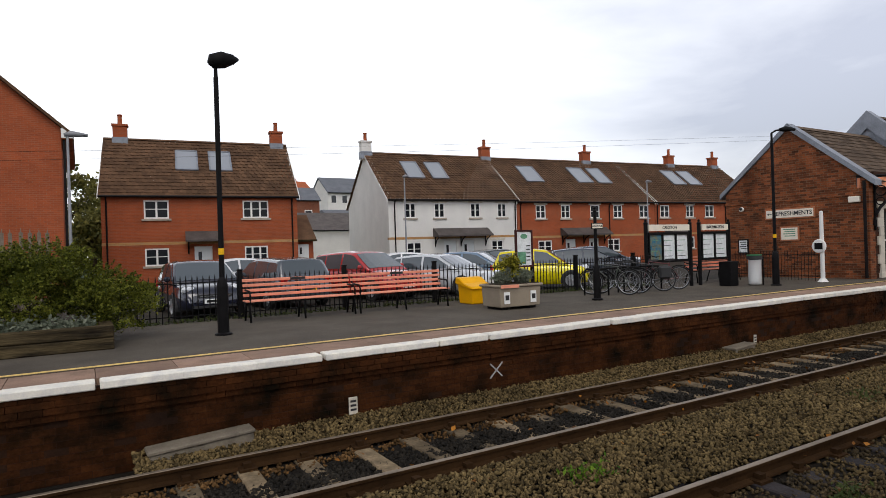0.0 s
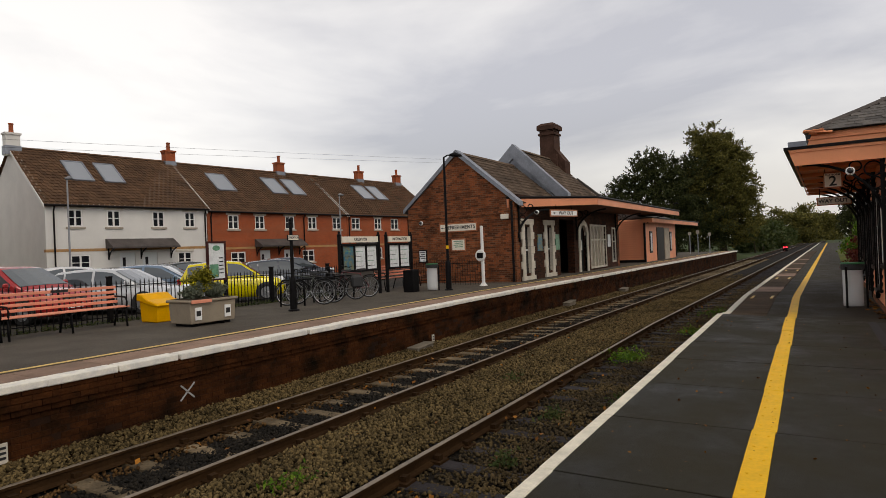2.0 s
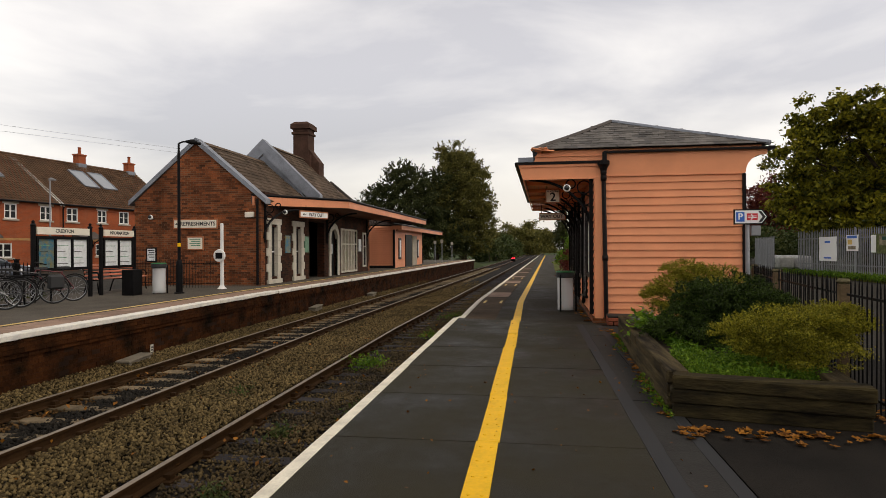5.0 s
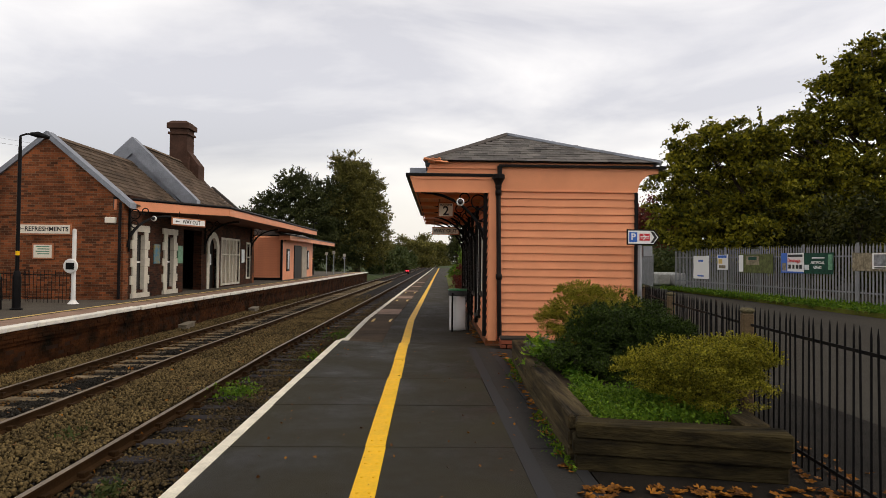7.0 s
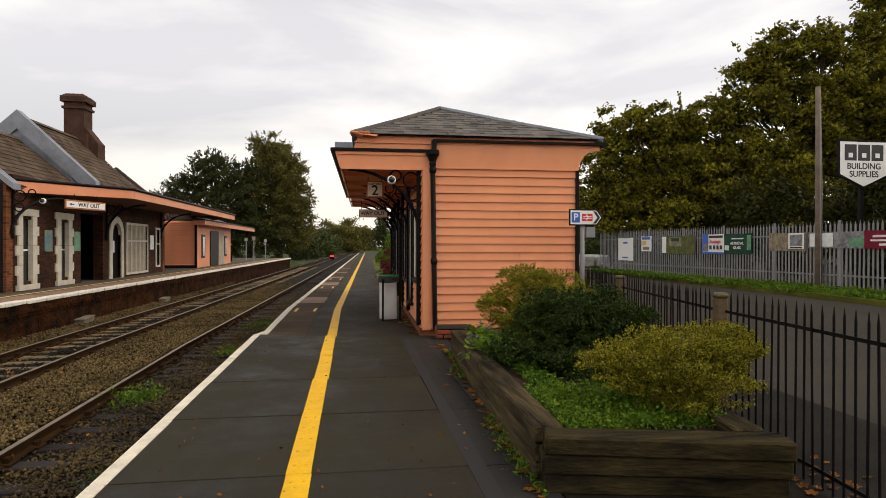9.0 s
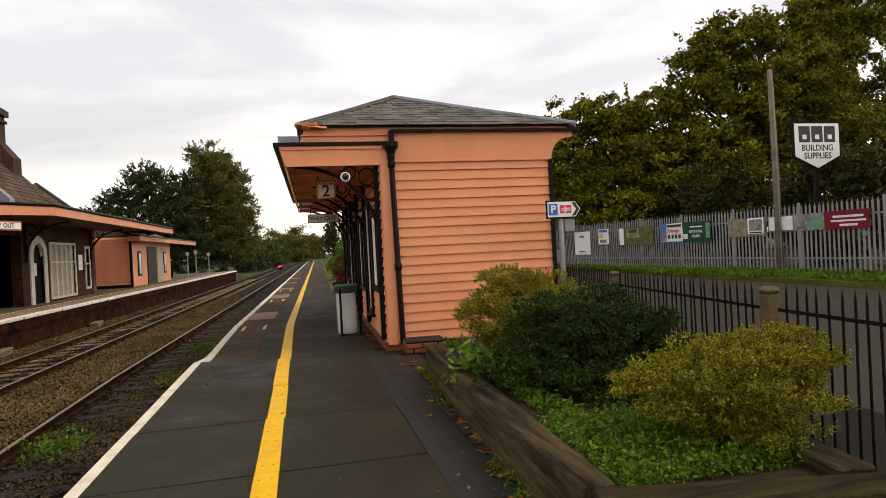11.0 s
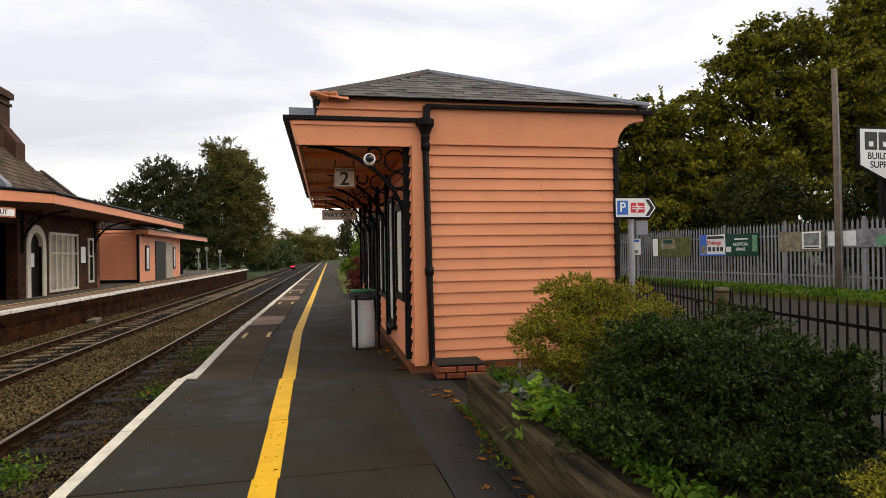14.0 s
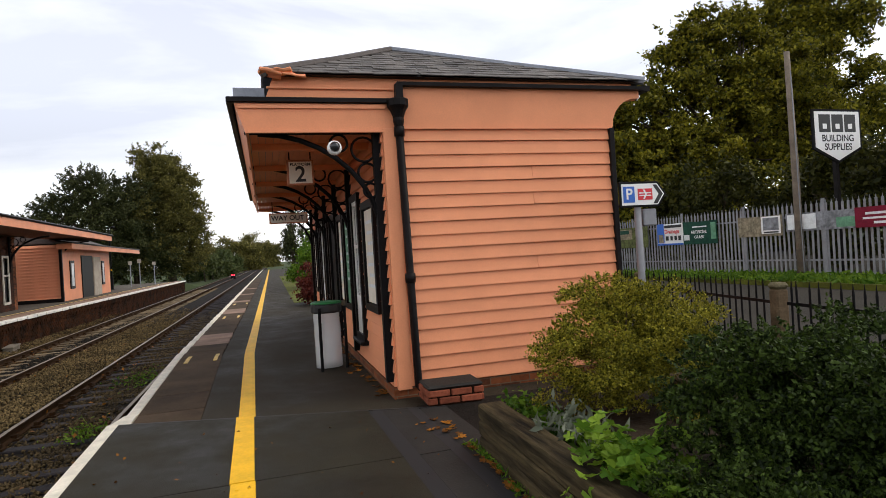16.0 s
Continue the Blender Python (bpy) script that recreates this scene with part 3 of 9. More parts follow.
def ballast_place(n):
    x = 1.0 + rng.beta(1.0, 2.3, n) * 45
    y = np.where(rng.uniform(0, 1, n) < 0.62, rng.uniform(3.95, 5.5, n), rng.uniform(7.3, 8.07, n))
    z = np.full(n, -1.005) + rng.uniform(0, 0.03, n)
    between = (y > 3.95) & (y < 5.55)
    z[between] += 0.10
    edge = y > 7.3
    z[edge] += 0.10 + (y[edge] - 7.3) * 0.13
    return np.stack([x, y - BEND * np.maximum(0, x - 18), z], 1)


def track_place(n, mid):
    """Stones between and beside the rails, heaped along the middle of each track and thin over the sleeper ends."""
    x = 0.6 + rng.beta(1.0, 2.3, n) * 45
    far = mid > 5
    y = mid + np.where(rng.uniform(0, 1, n) < (0.6 if far else 0.2), rng.normal(-0.10, 0.24, n), rng.uniform(-1.4, 1.25, n))
    y = np.clip(y, 1.55, 8.0)
    heap = np.exp(-((y - mid + 0.08) / 0.33) ** 2) * (0.6 + 0.4 * np.sin(x * 2.3) * np.sin(x * 0.9 + 1))
    z = (-1.022 if far else -1.0) + rng.uniform(0, 0.03, n) + heap * (0.06 if far else 0.05)
    return np.stack([x, y - BEND * np.maximum(0, x - 18), z], 1)


def rusty_place(n):
    """Brown stones close along the far track's rails."""
    x = 0.6 + rng.beta(1.0, 2.3, n) * 45
    y = np.where(rng.uniform(0, 1, n) < 0.5, 7.24, 5.735) + np.where(rng.uniform(0, 1, n) < 0.5, rng.normal(-0.22, 0.10, n), rng.normal(0.17, 0.08, n))
    z = -1.01 + rng.uniform(0, 0.05, n)
    return np.stack([x, y - BEND * np.maximum(0, x - 18), z], 1)


ob = new("ballast", stones("ballast", 56000, ballast_place, 0.027, M_BALLAST))
tagged(ob, "grey-brown crushed stone ballast between the tracks", "ballast", kind="stuff")
ob = new("ballast", stones("ballast", 22000, lambda n: track_place(n, 6.487), 0.031, M_BALLAST_OILY))
tagged(ob, "oil blackened ballast between the rails", "ballast", kind="stuff")
ob = new("ballast", stones("ballast", 30000, lambda n: track_place(n, 2.95), 0.026, M_BALLAST_MUD))
tagged(ob, "muddy brown ballast of the nearer track", "ballast", kind="stuff")
ob = new("ballast", stones("ballast", 12000, rusty_place, 0.028, M_BALLAST_RUST))
tagged(ob, "rust brown ballast along the rails", "ballast", kind="stuff")

# ---- near platform ----
slab("platform_near", "platform body below the walking surface", "platform", M_MORTAR, -20, 125, -3.2, 1.30, -1.1, -0.05)
walkway = thing("platform_walkway", pose(0, 0, 0), "dark gritted platform panels with worn joints", "platform", kind="structure")
PANEL = 1.45
bm = bmesh.new()
box(bm, 0.006, PANEL - 0.006, -0.93, 1.405, -0.05, 0.0)
soften(bm, 0.004)
panel_mesh = mesh_of(bm, "panel", M_PANEL)
bm = bmesh.new()
box(bm, 0.004, PANEL - 0.004, 1.405, 1.51, -0.09, 0.003)
soften(bm, 0.006)
edge_mesh = mesh_of(bm, "edge_strip", M_CREAM)
bm = bmesh.new()
box(bm, 0.003, PANEL - 0.003, 0.132, 0.298, -0.02, 0.007)
soften(bm, 0.003)
for k in range(5):
    for yy in (0.175, 0.255):
        lathe(bm, [(0.011, 0), (0.011, 0.004), (0.006, 0.006)], 8, (0.15 + k * 0.29, yy, 0.007))
tread_mesh = mesh_of(bm, "yellow_strip", M_YELLOW)
bm = bmesh.new()
box(bm, 0.005, PANEL - 0.005, -1.30, -1.055, -0.05, -0.004)
kerb_mesh = mesh_of(bm, "grey_slab", M_SLABGREY)
JOINT = 13.0 - PANEL


def end_x(y):
    """The line, askew to the track, where the new panels meet the old asphalt."""
    return 13.40 + 0.32 * (y - 0.2)


for nm, mt, y0, y1, z0, z1 in (("panel", M_PANEL, -0.93, 1.405, -0.05, 0.0), ("edge_strip", M_CREAM, 1.405, 1.51, -0.09, 0.003), ("yellow_strip", M_YELLOW, 0.132, 0.298, -0.02, 0.007), ("grey_slab", M_SLABGREY, -1.30, -1.055, -0.05, -0.004)):
    bm = bmesh.new()
    prism(bm, [(JOINT + 0.006, y0), (end_x(y0), y0), (end_x(y1), y1), (JOINT + 0.006, y1)], "z", z0, z1)
    part(nm, bm, mt, walkway)
for k in range(10):
    x = JOINT - PANEL * (k + 1)
    for nm, me in (("panel", panel_mesh), ("edge_strip", edge_mesh), ("yellow_strip", tread_mesh), ("grey_slab", kerb_mesh)):
        piece(nm, me, walkway, pose(x, rng.normal(0, 0.004), rng.normal(0, 0.0012), 0, rng.normal(0, 0.05), rng.normal(0, 0.08)))
boxpart("rubber_joint", walkway, M_RUBBER, -3, 13.02, -1.055, -0.93, -0.05, -0.003)
boxpart("rubber_joint", walkway, M_RUBBER, -3, 12.92, -1.40, -1.30, -0.05, -0.003)
boxpart("grey_slab", walkway, M_SLABGREY, 8.6, 12.85, -1.66, -1.40, -0.05, -0.005)
bm = bmesh.new()
lo = [bm.verts.new((end_x(y), y, z)) for y, z in ((-1.66, -0.05), (1.46, -0.05), (1.46, 0.0), (-1.66, -0.002))]
hi = [bm.verts.new((end_x(y) + 0.13, y, z)) for y, z in ((-1.66, -0.05), (1.42, -0.05), (1.42, -0.0255), (-1.66, -0.0255))]
for i in range(4):
    bm.faces.new((lo[i], lo[(i + 1) % 4], hi[(i + 1) % 4], hi[i]))
bm.faces.new(lo[::-1])
bm.faces.new(hi)
part("ramp_edge", bm, M_RUBBER, walkway, "black worn ramp joint")
old = thing("platform_old_part", pose(0, 0, 0), "old asphalt platform with tan edge slabs", "platform", kind="structure")
bm = bmesh.new()
prism(bm, [(end_x(-3.2) + 0.1, -3.2), (125, -3.2), (125, 0.64), (end_x(0.64) + 0.1, 0.64)], "z", -0.06, -0.026)
part("asphalt", bend(bm), M_ASPHALT, old)
bm = bmesh.new()
prism(bm, [(end_x(0.645) + 0.1, 0.645), (14.216, 0.645), (14.216, 1.30), (end_x(1.30) + 0.1, 1.30), ], "z", -0.06, -0.027)
part("edge_slab", bm, M_TAN_DARK, old)
bm = bmesh.new()
prism(bm, [(end_x(1.40), 1.31), (14.216, 1.305), (14.216, 1.435), (end_x(1.51), 1.51)], "z", -0.12, -0.012)
part("painted_coping", bm, M_CREAM, old)
for k in range(1, 60):
    x = 13.30 + k * 0.92
    boxpart("edge_slab", old, M_TAN if k in (7, 8, 15, 16, 21, 27, 34) else M_TAN_DARK, x + 0.004, x + 0.916, 0.645 + swing(x), 1.302 + swing(x), -0.06, -0.027 + rng.normal(0, 0.0012))
    boxpart("painted_coping", old, M_CREAM, x + 0.004, x + 0.916, 1.305 + swing(x), 1.43 + swing(x) + rng.normal(0, 0.004), -0.12, -0.02, bevel=0.006)
bentbox("asphalt_far", old, M_ASPHALT, 13.30 + 60 * 0.92, 125, 0.64, 1.30, -0.06, -0.026)
bentbox("painted_coping_far", old, M_CREAM, 13.30 + 60 * 0.92, 125, 1.305, 1.43, -0.12, -0.02)
bentbox("yellow_line", old, M_YELLOW, 13.46, 125, 0.12, 0.28, -0.03, -0.021)
for xx, yy, w in ((17.6, 0.95, 0.5), (25.4, 0.95, 0.45), (31, 0.95, 0.5)):
    bentbox("painted_mark", old, M_YELLOW_FAR, xx, xx + 0.7, yy - w / 2, yy - w / 2 + 0.06, -0.03, -0.018)
    bentbox("painted_mark", old, M_YELLOW_FAR, xx, xx + 0.7, yy + w / 2 - 0.06, yy + w / 2, -0.03, -0.018)

# ---- far platform ----
slab("platform_far", "old grey asphalt far platform", "platform", M_ASPHALT_FAR, -14, 72, 8.98, 14.0, -1.1, FAR)
slab("platform_far_core", "brick platform core", "platform", M_MORTAR, -14, 72, 8.14, 8.98, -1.1, FAR - 0.09)
coping = thing("platform_far_edge", pose(0, 0, 0), "white painted coping and tan slabs", "platform edge", kind="structure")
bm = bmesh.new()
box(bm, 0.005, 0.905, 7.96, 8.235, -0.095, 0.0)
soften(bm, 0.012)
cop_mesh = mesh_of(bm, "coping_slab", M_WHITE_WORN)
bm = bmesh.new()
box(bm, 0.004, 0.906, 8.238, 8.975, -0.09, -0.002)
tan_mesh = mesh_of(bm, "tan_slab", M_TAN)
for k in range(94):
    x = -13 + k * 0.91
    piece("coping_slab", cop_mesh, coping, pose(x, swing(x) + rng.normal(0, 0.005), FAR + rng.normal(0, 0.0025), 0, rng.normal(0, 0.10), rng.normal(0, 0.12)))
    piece("tan_slab", tan_mesh, coping, pose(x, swing(x), FAR))
bentbox("yellow_line", coping, M_YELLOW_FAR, -13, 72, 9.08, 9.185, FAR - 0.02, FAR + 0.003)
bentbox("joint_strip", coping, M_TAN_DARK, -13, 72, 8.985, 9.045, FAR - 0.02, FAR + 0.002)

# ---- terraced houses ----
def roof_courses(parent, x0, x1, y_eave, z_eave, y_ridge, z_ridge, mat=None, pitch=0.33, over=0.15):
    """A slope of stepped tile courses, in one mesh."""
    bm = bmesh.new()
    run = math.hypot(y_ridge - y_eave, z_ridge - z_eave)
    d = Vector((0, (y_ridge - y_eave) / run, (z_ridge - z_eave) / run))
    nrm = Vector((0, -d.z, d.y)) if d.y > 0 else Vector((0, d.z, -d.y))
    base = Vector((0, y_eave, z_eave)) - d * 0.25
    n = int((run + 0.25) / pitch) + 1
    for k in range(n):
        a, b = base + d * (k * pitch), base + d * min(k * pitch + pitch + 0.03, run + 0.25)
        w = 0.30
        u = x0 - over - (0.15 if k % 2 else 0)
        while u < x1 + over:
            ua, ub = max(u, x0 - over), min(u + w - 0.004, x1 + over)
            if ub - ua > 0.02:
                lift = 0.045 + random.uniform(-0.004, 0.004)
                vs = [bm.verts.new((ua, *(a + nrm * (lift + 0.03)).yz)), bm.verts.new((ub, *(a + nrm * lift).yz)), bm.verts.new((ub, *(b + nrm * 0.012).yz)), bm.verts.new((ua, *(b + nrm * 0.042).yz)),
                      bm.verts.new((ua, *a.yz)), bm.verts.new((ub, *a.yz))]
                bm.faces.new(vs[:4])
                bm.faces.new((vs[0], vs[4], vs[5], vs[1]))
            u += w
    me = mesh_of(bm, "roof_tiles", mat or M_TILE)
    ob = new("roof_tiles", me)
    ob.parent = parent
    tagged(ob, "brown ribbed concrete roof tiles", kind="stuff")
    return ob


def wall_with_openings(bm, u0, u1, z0, z1, y0, y1, holes):
    """An upright wall along x, one welded body, with rectangular openings right through it."""
    us = sorted({u0, u1, *(h[0] for h in holes), *(h[1] for h in holes)})
    zs = sorted({z0, z1, *(h[2] for h in holes), *(h[3] for h in holes)})
    solid = {(i, j) for i in range(len(us) - 1) for j in range(len(zs) - 1)
             if not any(h[0] < (us[i] + us[i + 1]) / 2 < h[1] and h[2] < (zs[j] + zs[j + 1]) / 2 < h[3] for h in holes)}
    made = {}

    def vert(i, j, y):
        if (i, j, y) not in made:
            made[i, j, y] = bm.verts.new((us[i], y, zs[j]))
        return made[i, j, y]

    for i, j in solid:
        for y in (y0, y1):
            bm.faces.new((vert(i, j, y), vert(i + 1, j, y), vert(i + 1, j + 1, y), vert(i, j + 1, y)))
        for di, dj, a, b in ((-1, 0, (0, 0), (0, 1)), (1, 0, (1, 0), (1, 1)), (0, -1, (0, 0), (1, 0)), (0, 1, (0, 1), (1, 1))):
            if (i + di, j + dj) not in solid:
                bm.faces.new((vert(i + a[0], j + a[1], y0), vert(i + b[0], j + b[1], y0), vert(i + b[0], j + b[1], y1), vert(i + a[0], j + a[1], y1)))


def house_window(parent, u, z0, w, h, panes, brick_sill=M_SILL):
    """A white casement in its opening: frame, panes, sill and lintel; local x is u."""
    bm = bmesh.new()
    zm = z0 + h * 0.52
    lights = []
    for k in range(panes):
        a, c = u + w * k / panes + (0.08 if k == 0 else 0.05), u + w * (k + 1) / panes - (0.08 if k == panes - 1 else 0.05)
        lights += [(a, c, z0 + 0.08, zm - 0.02), (a, c, zm + 0.02, z0 + h - 0.08)]
    wall_with_openings(bm, u, u + w, z0, z0 + h, 0.025, 0.10, lights)
    fr = part("window", bm, M_WHITE, parent, "white casement window")
    for k in range(panes):
        a, b = u + w * k / panes + 0.05, u + w * (k + 1) / panes - 0.05
        boxpart("pane", fr, M_GLASS_HOUSE, a, b, 0.06, 0.07, z0 + 0.08, z0 + h - 0.08)
    boxpart("sill", fr, brick_sill, u - 0.12, u + w + 0.12, -0.08, 0.13, z0 - 0.12, z0 - 0.002, bevel=0.01)
    if w < 1.0:
        boxpart("lintel", fr, M_STONE, u - 0.15, u + w + 0.15, -0.03, 0.12, z0 + h + 0.002, z0 + h + 0.16, bevel=0.01)


def chimney(parent, u, y, z0, mat):
    bm = bmesh.new()
    box(bm, u - 0.38, u + 0.38, y - 0.28, y + 0.28, z0 - 0.5, z0 + 0.75)
    box(bm, u - 0.44, u + 0.44, y - 0.34, y + 0.34, z0 + 0.75, z0 + 0.87)
    c = part("chimney", bm, mat, parent)
    boxpart("flashing", c, M_LEAD, u - 0.42, u + 0.42, y - 0.33, y + 0.33, z0 - 0.45, z0 + 0.08)
    bm = bmesh.new()
    lathe(bm, [(0.16, 0), (0.13, 0.1), (0.12, 0.5), (0.15, 0.55), (0.13, 0.6)], 12, (u, y, z0 + 0.87))
    part("chimney_pot", bm, M_BRICK_NEW, c)


def rooflight(parent, u0, u1, ye, ze, yr, zr, s0, s1):
    """A glazed rooflight lying in the slope, s: share of the slope from eave to ridge."""
    a = Vector((0, ye + (yr - ye) * s0, ze + (zr - ze) * s0))
    b = Vector((0, ye + (yr - ye) * s1, ze + (zr - ze) * s1))
    d = (b - a).normalized()
    n = Vector((0, -d.z, d.y))
    bm = bmesh.new()
    def quad(ua, ub, pa, pb, lo, hi):
        v = [bm.verts.new((x, *(p + n * h).yz)) for h in (lo, hi) for x, p in ((ua, pa), (ub, pa), (ub, pb), (ua, pb))]
        for q in ((0, 1, 2, 3), (7, 6, 5, 4), (0, 4, 5, 1), (1, 5, 6, 2), (2, 6, 7, 3), (3, 7, 4, 0)):
            bm.faces.new([v[i] for i in q])
    for q in ((u0, u1, a, a + d * 0.09), (u0, u1, b - d * 0.09, b), (u0, u0 + 0.09, a, b), (u1 - 0.09, u1, a, b)):
        quad(*q, 0.0, 0.13)
    fr = part("rooflight", bm, M_LEAD, parent, "grey framed rooflight")
    bm = bmesh.new()
    quad(u0 + 0.08, u1 - 0.08, a + d * 0.08, b - d * 0.08, 0.05, 0.10)
    part("pane", bm, M_GLASS_SKY, fr)


def porch_canopy(parent, u0, u1, z):
    bm = bmesh.new()
    prism(bm, [(0.0, z), (0.0, z + 0.55), (-0.12, z + 0.58), (-0.95, z + 0.08), (-0.95, z - 0.02), (-0.85, z)], "x", u0, u1)
    c = part("porch_canopy", bm, M_SLATE_JOINED, parent, "dark tiled porch canopy")
    for u in (u0 + 0.15, u1 - 0.15) if u1 - u0 < 3 else (u0 + 0.15, (u0 + u1) / 2, u1 - 0.15):
        bm = bmesh.new()
        tube(bm, [(u, -0.02, z - 0.62), (u, -0.25, z - 0.25), (u, -0.75, z - 0.01)], 0.04, 6)
        tube(bm, [(u, -0.03, z - 0.7), (u, -0.03, z)], 0.04, 6)
        part("bracket", bm, M_BLACK, c)


def front_door(parent, u, w=0.95, z0=0.06, h=2.05):
    bm = bmesh.new()
    box(bm, u, u + w, 0.07, 0.12, z0, z0 + h)
    d = part("door", bm, M_DOORW, parent, "white front door")
    boxpart("pane", d, M_GLASS_DARK, u + 0.2, u + 0.38, 0.06, 0.075, z0 + 1.2, z0 + 1.75)
    boxpart("handle", d, M_RIM, u + w - 0.15, u + w - 0.1, 0.03, 0.07, z0 + 1.0, z0 + 1.12)


def house(name, m, label, width, depth, wall_mat, eave, ridge, ups, lows, doors, canopies, lights, chimneys, pipes, chim_mats, gable_left=True, group=""):
    """A two-storey house: local x along the front, local y into the depth."""
    h = thing(name, m, label, "house", group)
    holes = [(u, u + w, 3.68, 4.70) for u, w, _ in ups] + [(u, u + w, 1.08, 2.05) for u, w, _ in lows] + [(u, u + 0.95, 0.06, 2.11) for u in doors]
    bm = bmesh.new()
    # upper and lower openings are cut storey by storey
    wall_with_openings(bm, 0, width, -0.3, 2.24, 0.0, 0.3, [q for q in holes if q[3] < 2.5])
    wall_with_openings(bm, 0, width, 2.40, eave, 0.0, 0.3, [q for q in holes if q[3] > 2.5])
    part("front_wall", bm, wall_mat, h)
    boxpart("string_course", h, M_BRICK_BUFF, -0.012, width + 0.012, -0.012, 0.3, 2.24, 2.40)
    ym = depth / 2
    for nm, x0, x1 in (("gable_wall", 0.0, 0.3), ("gable_wall", width - 0.3, width)):
        bm = bmesh.new()
        prism(bm, [(0.3, -0.3), (depth, -0.3), (depth, eave), (ym, ridge), (0.3, eave + 0.3 * (ridge - eave) / ym)], "x", x0, x1)
        part(nm, bm, wall_mat, h)
    boxpart("back_wall", h, wall_mat, 0.3, width - 0.3, depth - 0.3, depth, -0.3, eave)
    # added black sheet stands in for the unlit rooms
    boxpart("dark_room_sheet", h, M_BLACK, 0.3, width - 0.3, 1.6, 1.7, -0.3, eave)
    roof_courses(h, 0, width, 0.0, eave, ym, ridge)
    roof_courses(h, 0, width, depth, eave, ym, ridge)
    bm = bmesh.new()
    prism(bm, [(ym - 0.16, ridge + 0.0), (ym, ridge + 0.11), (ym + 0.16, ridge + 0.0)], "x", -0.15, width + 0.15)
    part("ridge_tiles", bm, M_TILE, h)
    for x in (-0.16, width + 0.12):
        bm = bmesh.new()
        prism(bm, [(-0.25, eave - 0.28), (-0.25, eave - 0.1), (ym, ridge + 0.03), (ym, ridge - 0.16)], "x", x, x + 0.04)
        part("bargeboard", bm, M_WHITE, h)
    bm = bmesh.new()
    tube(bm, [(-0.1, -0.24, eave - 0.13), (width + 0.1, -0.24, eave - 0.13)], 0.065, 8)
    part("gutter", bm, M_BLACK, h)
    for u in pipes:
        bm = bmesh.new()
        tube(bm, [(u, -0.22, eave - 0.15), (u, -0.06, eave - 0.45), (u, -0.06, 0.05)], 0.045, 8)
        part("downpipe", bm, M_BLACK, h)
    for u, w, p in ups:
        house_window(h, u, 3.68, w, 1.02, p)
    for u, w, p in lows:
        house_window(h, u, 1.08, w, 0.97, p)
    for u in doors:
        front_door(h, u)
    for u0, u1 in canopies:
        porch_canopy(h, u0, u1, 2.38)
    for u0, u1 in lights:
        rooflight(h, u0, u1, 0.0, eave, ym, ridge, 0.42, 0.80)
    for u, cm in zip(chimneys, chim_mats):
        chimney(h, u, ym, ridge + 0.02, cm)
    return h


TERR = pose(18.6, 36.3, 0, 0, 0, -6.2)
house("house", TERR @ pose(-0.52, 0, 0), "white rendered end house with brown tiled roof", 9.87, 9.5, M_RENDER, 5.02, 8.72,
      [(1.16, 0.8, 2), (3.31, 0.8, 2), (6.09, 0.8, 2), (8.27, 0.75, 2)], [(1.23, 1.08, 2), (7.71, 0.98, 2)], [3.97, 5.37], [(3.17, 7.37)],
      [(2.27, 3.57), (4.17, 5.47)], [0.05], [0.42, 9.72], [M_RENDER], group="terraced houses")
house("house", TERR @ pose(9.40, 0.0, -0.12), "red brick terrace with brown tiled roof", 13.1, 9.5, M_BRICK_NEW, 5.02, 8.80,
      [(1.6, 0.88, 2), (3.85, 0.85, 2), (6.6, 0.9, 2), (8.85, 0.9, 2), (11.5, 0.95, 2)], [(1.75, 1.2, 2), (8.2, 1.2, 2)], [4.2, 6.4], [(3.75, 8.0)],
      [(2.2, 3.8), (7.1, 8.6), (9.1, 10.5)], [0.0, 9.9], [0.25, 8.4], [M_BRICK_NEW, M_BRICK_NEW], group="terraced houses")
house("house", TERR @ pose(22.55, 0.0, -0.12), "red brick terrace with brown tiled roof", 12.6, 9.5, M_BRICK_NEW, 5.02, 8.80,
      [(0.55, 1.0, 2), (3.4, 0.9, 2), (5.6, 1.05, 2), (9.0, 0.9, 2)], [(3.2, 1.1, 2)], [1.6], [(1.0, 3.0)],
      [(4.2, 5.7), (6.1, 7.6)], [6.4, 12.0], [0.2, 8.0], [M_BRICK_NEW, M_BRICK_NEW], group="terraced houses")
house("house", pose(1.5, 37.0, 0, 0, 0, -7.0), "detached red brick house with brown tiled roof", 10.3, 8.0, M_BRICK_NEW, 5.02, 8.65,
      [(2.05, 1.25, 2), (7.2, 1.45, 3)], [(2.05, 1.2, 2), (7.25, 1.3, 3)], [4.55], [(4.1, 6.0)],
      [(3.7, 4.95), (5.55, 6.85)], [0.75, 9.8], [0.25, 10.0], [M_BRICK_NEW, M_BRICK_NEW], group="terraced houses")

# ---- timber waiting shelter on the near platform ----
SH = thing("waiting_shelter", pose(13.45, -1.34, 0, 0, 0, -1.0), "peach weatherboarded waiting shelter with slate hipped roof and canopy", "station building")
SL = 10.1     # its length
SB = -2.74    # its back wall


def board_mesh(length, axis):
    """One lapped weatherboard, thick at its lower edge, with an open joint below it."""
    bm = bmesh.new()
    if axis == "y":
        prism(bm, [(-0.038, 0.012), (-0.038, 0.019), (-0.014, 0.150), (0, 0.150), (0, 0.012)], "y", 0, -length)
    else:
        prism(bm, [(0.038, 0.012), (0.038, 0.019), (0.014, 0.150), (0, 0.150), (0, 0.012)], "x", 0, length)
    return mesh_of(bm, "weatherboard", M_PEACH)


